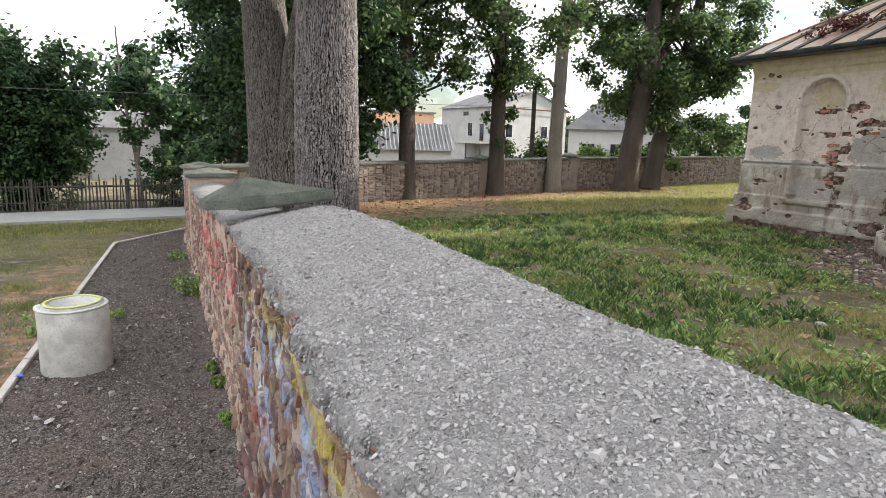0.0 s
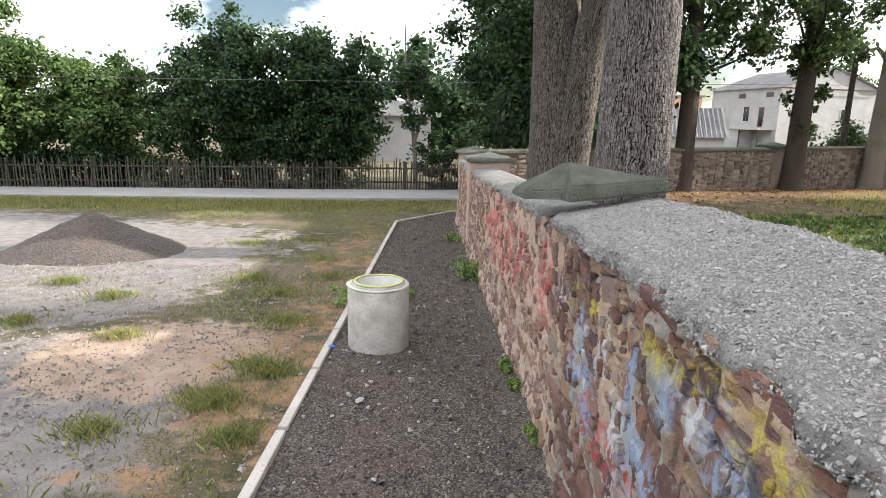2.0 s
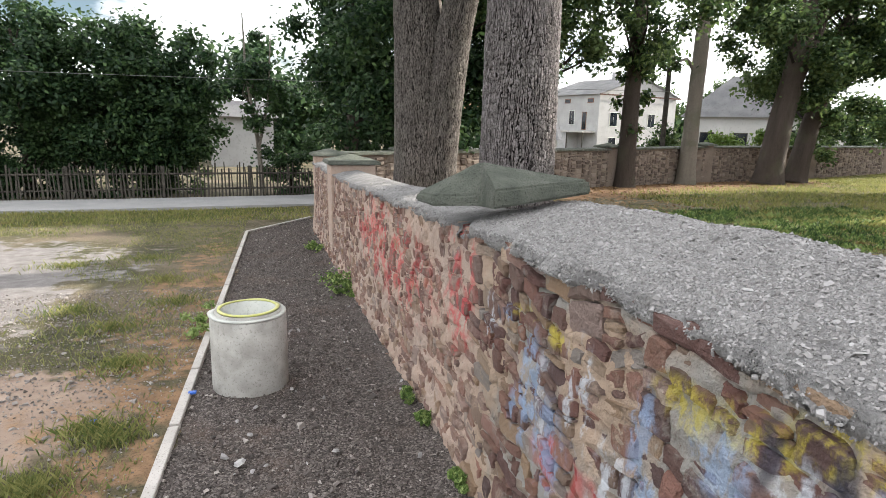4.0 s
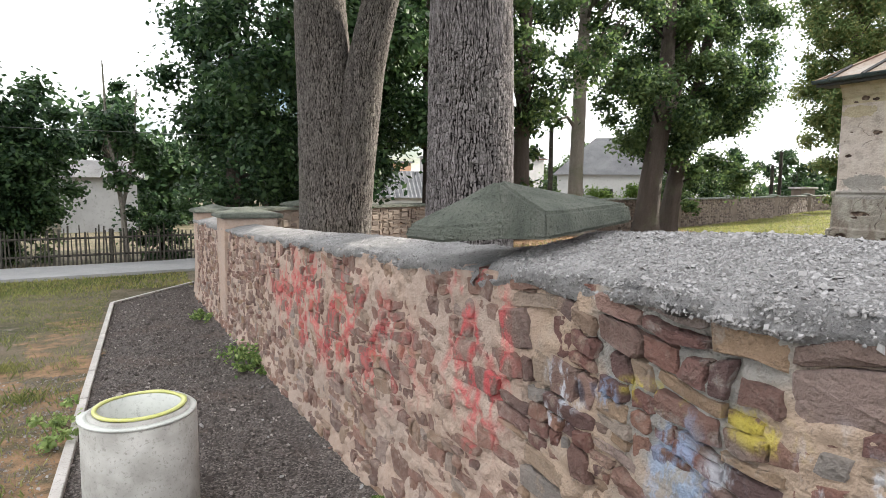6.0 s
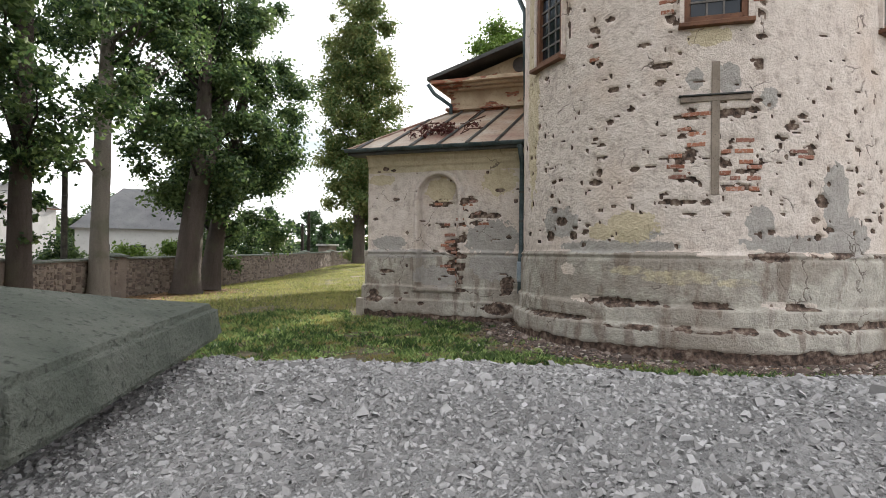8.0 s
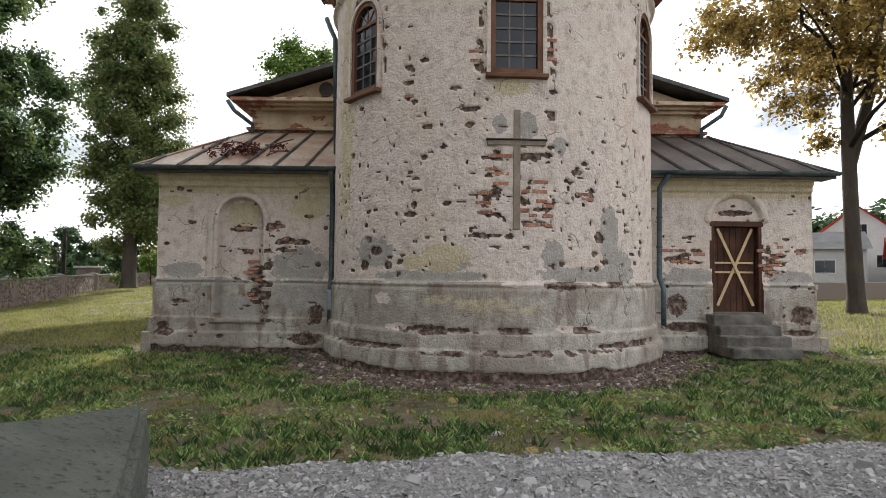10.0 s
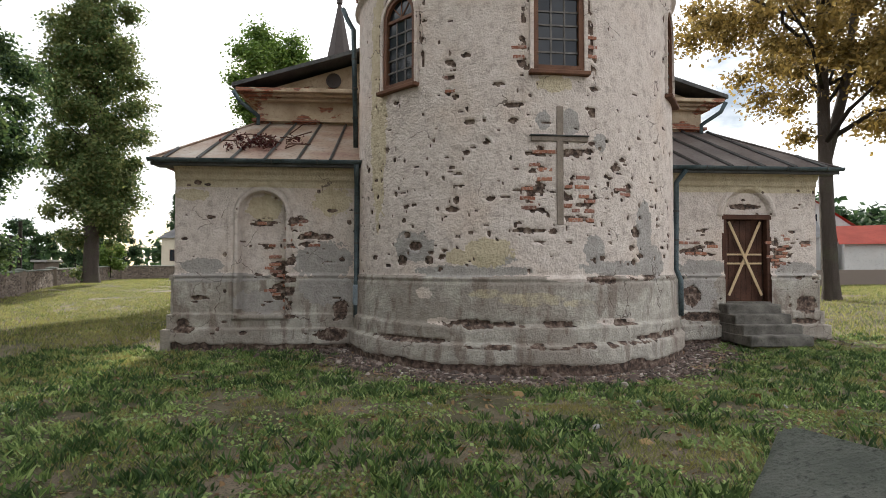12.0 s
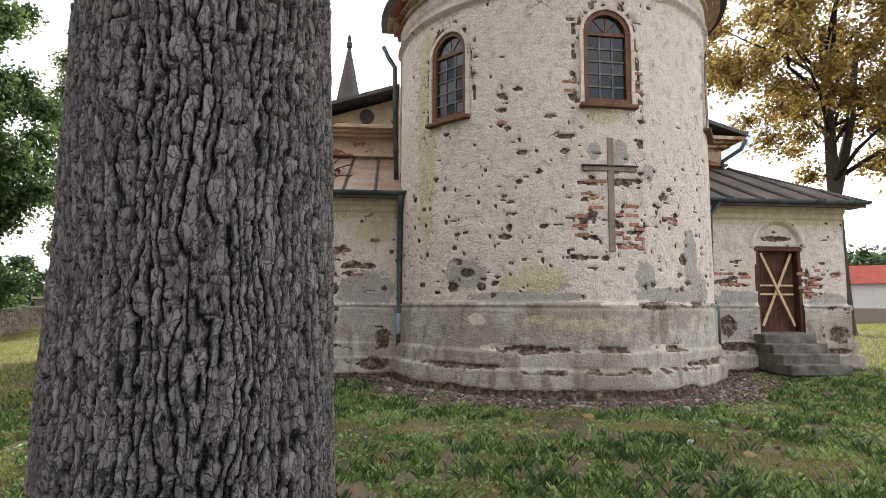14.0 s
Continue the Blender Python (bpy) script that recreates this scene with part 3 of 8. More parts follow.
def tube(bm, pts, radii, sides=8, cap=True):
    """A tapered tube along points."""
    rings = []
    for i, (p, r) in enumerate(zip(pts, radii)):
        p = Vector(p)
        d = (Vector(pts[min(i + 1, len(pts) - 1)]) - Vector(pts[max(i - 1, 0)])).normalized()
        a = d.cross(Vector((0.31, 0.95, 0.05)) if abs(d.y) < 0.9 else Vector((1, 0, 0))).normalized()
        b = d.cross(a)
        rings.append([bm.verts.new(p + r * (math.cos(2 * math.pi * k / sides) * a + math.sin(2 * math.pi * k / sides) * b)) for k in range(sides)])
    for q, s in zip(rings, rings[1:]):
        for k in range(sides):
            bm.faces.new((q[k], q[(k + 1) % sides], s[(k + 1) % sides], s[k]))
    if cap:
        bm.faces.new(rings[0][::-1])
        bm.faces.new(rings[-1])
    return rings


def prism(bm, outline, lo, hi, axis="x"):
    """An outline of (u, v) pairs extruded along an axis from lo to hi."""
    def at(u, v, w):
        return {"x": (w, u, v), "y": (u, w, v), "z": (u, v, w)}[axis]
    a = [bm.verts.new(at(u, v, lo)) for u, v in outline]
    b = [bm.verts.new(at(u, v, hi)) for u, v in outline]
    bm.faces.new(a)
    bm.faces.new(b[::-1])
    for i in range(len(a)):
        j = (i + 1) % len(a)
        bm.faces.new((a[i], b[i], b[j], a[j]))


# ---------------------------------------------------------------- ground


def wall_x(y):
    """The middle line of the retaining wall, which bends at its first cap."""
    return 0.64 - 0.027 * np.maximum(np.asarray(y, float) - 4.8, 0)


def far_wall_y(x):
    return np.interp(np.asarray(x, float), [-40, 0.2, 11, 16, 30, 46, 60, 90], [-0.0, 16.4, 20.95, 22.7, 26.5, 31.0, 33.0, 36.0])


def ground_z(x, y):
    x, y = np.asarray(x, float), np.asarray(y, float)
    yard = -0.53 - 0.037 * np.clip(y, -14, 21)
    lawn = -0.10 - 0.024 * np.clip(y, -14, 24) * (1 - 0.7 * sstep(x, 22, 48)) + 0.25 * sstep(x, 30, 60)
    by_church = np.interp(y, [-8, -3, 2.5, 6.5, 10.5, 16], [-0.13, -0.22, -0.37, -0.31, -0.30, -0.45])
    lawn = lawn + (by_church - lawn) * sstep(x, 4.5, 9.0) * sstep(x, 22, 14) * sstep(y, 16, 12) * sstep(y, -12, -6)
    s = np.minimum(x - wall_x(np.clip(y, -20, 17)), (far_wall_y(x) - y) / 1.044)
    return yard + (lawn - yard) * sstep(s, -0.22, 0.22)


def ell(x, y, cx, cy, rx, ry):
    return np.clip(1.5 - np.sqrt(((x - cx) / rx) ** 2 + ((y - cy) / ry) ** 2), 0, 1)


gx = np.concatenate([[-1500, -600, -250, -120, -70], np.arange(-45, -14, 1.0), np.arange(-14, 15, 0.16), np.arange(15, 62, 0.9), [75, 110, 180, 400, 1500]])
gy = np.concatenate([[-1500, -600, -250, -110, -60], np.arange(-38, -8, 1.0), np.arange(-8, 24, 0.16), np.arange(24, 60, 1.2), [75, 120, 260, 600, 1500]])
GX, GY = np.meshgrid(gx, gy, indexing="ij")
GZ = ground_z(GX, GY) + 0.035 * (fbm(GX * 0.9, GY * 0.9, 3) - 0.5) + 0.03 * (fbm(GX * 4.2, GY * 4.2, 2) - 0.5)
GZ -= 0.06 * ((GX > -1.5) & (GX < 0.7) & (GY > -10) & (GY < 18.2))
ground_me = raw_mesh("ground", np.stack([GX, GY, GZ], -1).reshape(-1, 3), grid_faces(len(gx), len(gy)), GROUND, True)
w_yard = np.maximum.reduce([ell(GX, GY, -8.5, 11.5, 5.0, 3.6), ell(GX, GY, -12, 8, 6, 5), ell(GX, GY, -5.2, 9.2, 1.7, 2.8), ell(GX, GY, -4.2, 4.2, 2.2, 2.6) * 0.85, ell(GX, GY, -14, 13, 7, 3.2)])
w_soil = np.maximum(ell(GX, GY, -3.1, 6.0, 1.2, 1.0), ell(GX, GY, -7, 5.5, 2.2, 1.2) * 0.8)
near_far_wall = np.exp(-np.maximum(far_wall_y(GX) - GY - 1.2, 0) / 3.2) * (GX > 0.5) * (GY < far_wall_y(GX) + 0.4) * (1 - sstep(GX, 20, 26))
near_church = sstep(np.hypot(GX - 12.5, GY - 3.1), 4.7, 3.7) * (GX < 12.6)
w_leaf = np.maximum.reduce([near_far_wall, near_church * 0.95, ell(GX, GY, 1.9, 8.8, 1.2, 3.8) * 0.55, ell(GX, GY, -2.0, 8, 0.9, 9) * 0.5])
set_color(ground_me, "mixw", np.stack([w_yard, w_soil, w_leaf], -1))
tagged(new("ground", ground_me), "worn churchyard lawn and pale gravel yard", "ground", kind="structure")

# gravel strip beside the wall, held by a thin concrete edging
KERB = [(-1.50, -8.0), (-1.56, 4.5), (-1.60, 15.4), (0.05, 18.3)]
ng, mg = 34, 300
gu, gv = np.meshgrid(np.linspace(0, 1, ng), np.linspace(-8, 18.2, mg), indexing="ij")
left_x = np.interp(gv, [-8, 4.5, 15.4, 18.3], [-1.50, -1.56, -1.60, 0.05]) + 0.02
right_x = np.maximum(wall_x(gv) - 0.1, left_x + 0.02)
px = left_x + gu * (right_x - left_x)
pz = ground_z(px * 0 - 3, gv) + 0.012 + 0.03 * (fbm(px * 2.2, gv * 2.2, 3) - 0.5) + 0.10 * sstep(gu, 0.72, 1.0) * (0.6 + 0.8 * vnoise(gv * 1.3, gv * 0)) + 0.012 * (vnoise(px * 18, gv * 18) - 0.5)
path_me = raw_mesh("gravel_path", np.stack([px, gv, pz], -1).reshape(-1, 3), grid_faces(ng, mg), GRAVEL, True)
tagged(new("gravel_path", path_me), "dark crushed gravel strip along the stone wall", "path", kind="structure")


def path_z(x, y):
    return float(ground_z(-3.0, y)) + 0.012


# road beyond the yard
bm = bmesh.new()
for (x0, y0), (x1, y1) in (((-60, 16.2), (-6.0, 20.6)), ((-6.0, 20.6), (0.4, 21.5)), ((0.4, 21.5), (30, 33.5))):
    d = Vector((x1 - x0, y1 - y0, 0)).normalized()
    nrm = Vector((-d.y, d.x, 0)) * 2.6
    pts = [Vector((x0, y0, 0)), Vector((x1, y1, 0)), Vector((x1, y1, 0)) + nrm, Vector((x0, y0, 0)) + nrm]
    top = [bm.verts.new((p.x, p.y, float(ground_z(-3, p.y)) + 0.08)) for p in pts]
    low = [bm.verts.new((p.x, p.y, float(ground_z(-3, p.y)) - 0.2)) for p in pts]
    bm.faces.new(top)
    for i in range(4):
        bm.faces.new((top[i], low[i], low[(i + 1) % 4], top[(i + 1) % 4]))
road = new("road", bm_done("road", bm, ROAD_MAT))
tagged(road, "pale grey asphalt lane beside a picket fence", "road", kind="structure")

# ---------------------------------------------------------------- retaining wall, body and coping
def top_front(y):
    """Height of the coping's front lip along the wall."""
    y = np.asarray(y, float)
    return np.where(y < 4.78, np.interp(y, [3.3, 3.9, 4.7], [0.88, 0.865, 0.825]), np.interp(y, [4.75, 5.1, 5.7, 6.6, 8.4, 10.7, 18], [0.81, 0.795, 0.775, 0.74, 0.66, 0.58, 0.46]))


def wall_body(name, y0, y1):
    n = int((y1 - y0) / 0.08) + 2
    ys = np.linspace(y0, y1, n)
    rows = []
    for k, (dx, zf) in enumerate(((-0.50, 0.0), (-0.44, 0.13), (-0.40, 0.2), (-0.365, 1.0), (0.40, 1.0), (0.42, 0.0))):
        zb = ground_z(-3, ys) - 0.25
        zt = top_front(ys) - 0.03
        wob = 0.02 * (fbm(ys * 2.3 + k * 9, ys * 0 + k, 3) - 0.5) if k < 4 else 0
        z = zb + (zt - zb) * zf if k not in (1, 2) else zb + 0.25 + (0.22 if k == 1 else 0.32) + 0.1 * (fbm(ys * 1.5, ys * 0 + 3, 3) - 0.5)
        z = z - 0.24 if k == 4 else z
        rows.append(np.stack([wall_x(ys) + dx + (0.07 if k < 4 else 0.0) + wob, ys, z], -1))
    v = np.stack(rows, 0)
    me = raw_mesh(name, v.reshape(-1, 3), grid_faces(len(rows), n)[:, ::-1], MORTAR, False)
    return me


stone_wall = thing("wall_retaining", (0.64, 4, -0.6), "old rubble stone retaining wall with faded spray paint", "wall", kind="structure")


def at_parent(ob):
    ob.matrix_parent_inverse = Matrix.Translation(-ob.parent.location)
    return ob


at_parent(part("wall_core", wall_body("wall_core", -8.0, 16.6), MORTAR, stone_wall))


def coping(name, y0, y1, lip_seed, dome, back):
    """Domed rough concrete coping with a broken front lip."""
    ys = np.arange(y0, y1 + 0.001, 0.016)
    us = np.concatenate([[0, 0.004, 0.012], np.linspace(0.03, 1, 34)])
    U, Y = np.meshgrid(us, ys, indexing="ij")
    lip = 0.06 * (fbm(Y * 1.7 + lip_seed, Y * 0, 4) - 0.5) + 0.09 * (fbm(Y * 7 + lip_seed, Y * 0 + 4, 4) - 0.5)
    x0 = wall_x(Y) - 0.415 + lip
    X = x0 + U * (wall_x(Y) + 0.425 - x0 + 0.03 * (fbm(Y * 3, Y * 0 + 9, 3) - 0.5) * (U > 0.9))
    crown = dome * np.sin(np.clip(U * 1.05, 0, 1) * math.pi * 0.62) ** 0.8
    Z = top_front(Y) - 0.02 + crown + 0.03 * (fbm(X * 3, Y * 3, 3) - 0.5) + 0.016 * (fbm(X * 14, Y * 14, 3) - 0.5)
    Z -= back * sstep(U, 0.45, 1.0)
    Z += (0.025 if back == 0 else 0.0) * sstep(U, 0.45, 0.8)
    Z[0] = top_front(ys) - 0.07 + 0.07 * (fbm(ys * 4, ys * 0 + 2, 4) - 0.5)
    X[1:5] += 0.06 * (fbm(Y[1:5] * 16 + U[1:5] * 400, Z[1:5] * 16, 3) - 0.5)
    Z[2:6] -= 0.05 * sstep(fbm(Y[2:6] * 9 + lip_seed, U[2:6] * 60, 3), 0.52, 0.66) * np.array([1.0, 0.8, 0.5, 0.2])[:, None]
    Z[1] = Z[0] + 0.02
    Z[-1] = top_front(ys) - 0.1
    X[0] = X[1] + 0.015
    me = raw_mesh(name, np.stack([X, Y, Z], -1).reshape(-1, 3), grid_faces(len(us), len(ys)), COPING, True)
    ob = at_parent(part(name, me, COPING, stone_wall, "rough grey concrete coping with exposed chips"))
    return X, Y, Z


COP1 = coping("coping", -8.0, 4.82, 3.0, 0.115, 0.0)
COP2 = coping("coping", 4.84, 16.3, 11.0, 0.085, 0.19)

# ---------------------------------------------------------------- church
CX, CY, R = 12.5, 3.1, 3.3
FX = 12.22


def blotch(U, Z, items):
    """Union of ragged ellipses (u, z, ru, rz) as a 0..1 weight."""
    w = np.zeros_like(U)
    rag = 0.55 * (fbm(U * 9 + 3, Z * 9, 3) - 0.5) + 0.35 * (fbm(U * 28, Z * 28 + 7, 2) - 0.5)
    for u, z, ru, rz in items:
        d = np.sqrt(((U - u) / ru) ** 2 + ((Z - z) / rz) ** 2) + rag
        w = np.maximum(w, sstep(d, 1.12, 0.88))
    return w


def pits(U, Z, count, seed, u0, u1, z0, z1, where):
    """Many small pits where plaster has dropped off single stones."""
    r = np.random.default_rng(seed)
    w = np.zeros_like(U)
    us, zs = U[:, 0], Z[0]
    rag = 0.7 * (fbm(U * 22 + 1, Z * 22 + 5, 2) - 0.5)
    made = 0
    while made < count:
        u, z = r.uniform(u0, u1), r.uniform(z0, z1)
        if r.random() > where(u, z):
            continue
        made += 1
        ru, rz = 0.018 + 0.085 * r.random() ** 2.4, 0.012 + 0.042 * r.random() ** 2
        i0, i1 = np.searchsorted(us, (u - 0.25, u + 0.25))
        j0, j1 = np.searchsorted(zs, (z - 0.2, z + 0.2))
        s = np.s_[i0:i1, j0:j1]
        d = np.sqrt(((U[s] - u) / ru) ** 2 + ((Z[s] - z) / rz) ** 2) + rag[s]
        w[s] = np.maximum(w[s], sstep(d, 1.15, 0.8))
    return w


def plaster_grid(name, U, Z, place, out, hole, patch, keep, parent, deep=0.03):
    """A plaster skin: out = how far it stands proud, hole = where plaster is gone."""
    thick = 0.006 * (fbm(U * 16, Z * 16, 3) - 0.5) + 0.03 * (fbm(U * 1.1, Z * 1.1, 3) - 0.5)
    d = out + thick - deep * hole
    P = place(U, Z, d)
    f = grid_faces(U.shape[0], U.shape[1], keep)
    me = raw_mesh(name, P.reshape(-1, 3), f, PLASTER, True)
    set_float(me, "hole", hole)
    set_color(me, "patch", patch)
    return part(name, me, PLASTER, parent)


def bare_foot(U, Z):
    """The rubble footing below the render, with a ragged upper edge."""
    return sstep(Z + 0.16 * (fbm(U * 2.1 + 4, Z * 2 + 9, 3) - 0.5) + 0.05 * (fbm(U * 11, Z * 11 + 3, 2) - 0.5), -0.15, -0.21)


def mouldings(U, Z):
    """Plinth steps and the band round the church, as projections."""
    rag = 0.05 * (fbm(U * 3, Z * 0 + 2, 3) - 0.5)
    o = 0.05 * sstep(Z, 1.12, 1.09) + 0.055 * sstep(Z, 0.44 + rag, 0.41 + rag) + 0.09 * sstep(Z, 0.15 + rag, 0.11 + rag)
    o += 0.055 * np.exp(-((Z - 1.19) / 0.035) ** 2) + 0.035 * np.exp(-((Z - 1.12) / 0.02) ** 2)
    return o


church = thing("church", (CX, CY, -0.3), "old church with a round apse in crumbling plaster", "church")
church_inv = Matrix.Translation(-church.location)


def cpart(name, data, material=None, label="", smooth=False, parent=None):
    ob = part(name, data, material, parent or church, label, smooth)
    if parent is None:
        ob.matrix_parent_inverse = church_inv
    return ob


def apse_place(U, Z, d):
    a = U / R
    return np.stack([CX - (R + d) * np.cos(a), CY + (R + d) * np.sin(a), Z], -1)


def au(y):
    """Arc length along the apse of a point at world y."""
    return R * math.asin(max(-1, min(1, (y - CY) / R)))


WINS = [(au(2.95), 4.62), (au(2.95) + R * 0.90, 4.62), (au(2.95) - R * 0.95, 4.62)]
us = np.arange(-R * 1.62, R * 1.62, 0.027)
zs = np.concatenate([np.arange(-0.6, 4.5, 0.027), np.arange(4.5, 7.3, 0.034)])
U, Z = np.meshgrid(us, zs, indexing="ij")
uc = au(2.945)
upper = sstep(Z, 1.22, 1.3)
holes = pits(U, Z, 350, 3, -4.6, 4.6, 1.3, 4.4, lambda u, z: 0.30 + 0.7 * math.exp(-((z - 2.6) / 1.0) ** 2)) * upper
holes = np.maximum(holes, pits(U, Z, 60, 5, -4.6, 4.6, 4.3, 7.0, lambda u, z: 1.0) * 0.9)
holes = np.maximum(holes, blotch(U, Z, [(au(5.28), 1.74, 0.15, 0.075), (au(5.5), 1.5, 0.11, 0.09), (au(5.05), 1.5, 0.08, 0.07), (au(5.42), 1.95, 0.08, 0.06), (au(4.69), 2.35, 0.13, 0.05), (au(4.62), 2.5, 0.06, 0.06), (au(1.49), 1.98, 0.11, 0.09), (uc + 0.5, 1.98, 0.26, 0.04), (uc + 0.12, 1.97, 0.07, 0.05), (uc - 0.6, 4.35, 0.08, 0.04), (uc + 0.75, 4.05, 0.16, 0.04), (uc + 1.0, 4.4, 0.1, 0.03), (uc + 1.5, 3.8, 0.1, 0.045), (uc + 1.2, 3.45, 0.08, 0.04), (uc + 1.55, 3.3, 0.07, 0.05), (uc - 1.05, 3.05, 0.11, 0.06), (uc - 1.2, 3.2, 0.08, 0.04), (uc - 1.35, 2.75, 0.06, 0.06)]))
CROSS_BRICKS = [(uc + 0.36, 2.62, 0.22, 0.5), (uc - 0.36, 2.5, 0.3, 0.42), (uc + 0.3, 3.28, 0.36, 0.09), (uc - 0.3, 3.24, 0.3, 0.09), (uc - 0.58, 3.95, 0.07, 0.12), (uc + 0.62, 4.85, 0.08, 0.4), (uc - 0.62, 5.0, 0.07, 0.5), (uc + 1.85, 4.6, 0.14, 0.32), (uc - 1.2, 2.7, 0.2, 0.16)]
brickish = blotch(U, Z, CROSS_BRICKS)
holes = np.maximum(holes, brickish * sstep(fbm(U * 6, Z * 12, 3), 0.52, 0.60))
low_gone = blotch(U, Z, [(u, z, ru, rz) for u, z, ru, rz in ((uc + 0.2, 0.46, 1.3, 0.05), (uc - 1.0, 0.47, 0.8, 0.06), (uc + 1.5, 0.45, 0.5, 0.08), (uc - 0.4, 0.12, 1.4, 0.05), (uc + 2.6, 0.15, 0.9, 0.05), (uc - 2.3, 0.2, 0.9, 0.06), (uc + 1.0, 0.1, 0.6, 0.05), (uc - 1.6, 1.2, 1.2, 0.05), (uc - 0.6, 1.17, 0.55, 0.07))])
holes = np.maximum(holes, low_gone * 0.85 * sstep(fbm(U * 4 + 8, Z * 6, 3), 0.38, 0.52))
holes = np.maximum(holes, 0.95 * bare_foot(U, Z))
grey = blotch(U, Z, [(uc - 0.62, 1.62, 0.2, 0.3), (uc - 1.75, 2.0, 0.22, 0.55), (uc - 2.0, 1.45, 0.4, 0.3), (uc - 1.2, 1.36, 0.9, 0.12), (uc + 1.05, 1.5, 0.32, 0.1), (uc - 0.16, 3.75, 0.17, 0.24), (uc - 0.72, 3.45, 0.12, 0.16), (uc + 2.6, 1.75, 0.45, 0.26), (uc + 0.28, 3.8, 0.12, 0.15), (uc + 1.5, 1.32, 1.0, 0.1)])
ochre = blotch(U, Z, [(uc + 1.18, 1.62, 0.4, 0.26), (uc + 1.7, 1.55, 0.2, 0.14), (uc + 0.1, 4.4, 0.3, 0.16), (uc + 3.6, 4.5, 0.3, 2.4)]) * 0.9
ochre = np.maximum(ochre, 0.5 * blotch(U, Z, [(uc + 0.5, 0.86, 0.55, 0.12), (uc + 1.2, 0.95, 0.4, 0.08), (uc - 0.3, 0.8, 0.3, 0.07)]))
pale = blotch(U, Z, [(uc + 1.9, 0.48, 0.35, 0.06), (uc - 1.0, 0.49, 0.4, 0.05), (uc - 0.2, 1.2, 0.45, 0.06), (uc - 1.5, 1.22, 0.3, 0.04), (uc + 2.3, 0.95, 0.16, 0.1)])
patch = np.stack([grey, ochre, sstep(Z, 1.28, 1.2) * (1 - pale)], -1)
out = mouldings(U, Z) + 0.10 * np.exp(-((Z - 6.72) / 0.05) ** 2) + 0.04 * sstep(Z, 6.9, 6.95)
keepv = np.ones_like(U, bool)
WW, WH = 0.43, 1.25
for wu, wz in WINS:
    inside = (np.abs(U - wu) < WW) & (Z > wz) & ((Z < wz + WH) | (np.hypot(U - wu, Z - wz - WH) < WW))
    keepv &= ~inside
    ring = np.abs(U - wu) < WW + 0.2
    holes = np.maximum(holes, ring * (~inside) * (Z > wz - 0.05) * (Z < wz + WH + 0.7) * sstep(fbm(U * 9, Z * 9 + 2, 3), 0.58, 0.64) * (np.hypot(U - wu, np.maximum(Z - wz - WH, 0)) < WW + 0.2))
keepf = keepv[:-1, :-1] & keepv[1:, :-1] & keepv[:-1, 1:] & keepv[1:, 1:]
apse = plaster_grid("apse_wall", U, Z, apse_place, out, holes, patch, keepf, church, 0.035)
apse.matrix_parent_inverse = church_inv
tagged(apse, "round apse wall of flaking plaster over rubble and brick")


def arch_outline(w, h, n=10):
    """A round-headed outline of half width w, straight part h, from the lower left round to the lower right."""
    return [(-w, 0)] + [(-w * math.cos(math.pi * k / n), h + w * math.sin(math.pi * k / n)) for k in range(n + 1)] + [(w, 0)]


def ring_frame(bm, inner, outer, x0, x1):
    """A frame between two outlines of equal length, from depth x0 to x1."""
    vs = [[bm.verts.new((x, u, v)) for u, v in o] for x in (x0, x1) for o in (inner, outer)]
    i0, o0, i1, o1 = vs
    for k in range(len(inner) - 1):
        bm.faces.new((i0[k], i0[k + 1], o0[k + 1], o0[k]))
        bm.faces.new((i1[k], o1[k], o1[k + 1], i1[k + 1]))
        bm.faces.new((i0[k], i1[k], i1[k + 1], i0[k + 1]))
        bm.faces.new((o0[k], o0[k + 1], o1[k + 1], o1[k]))


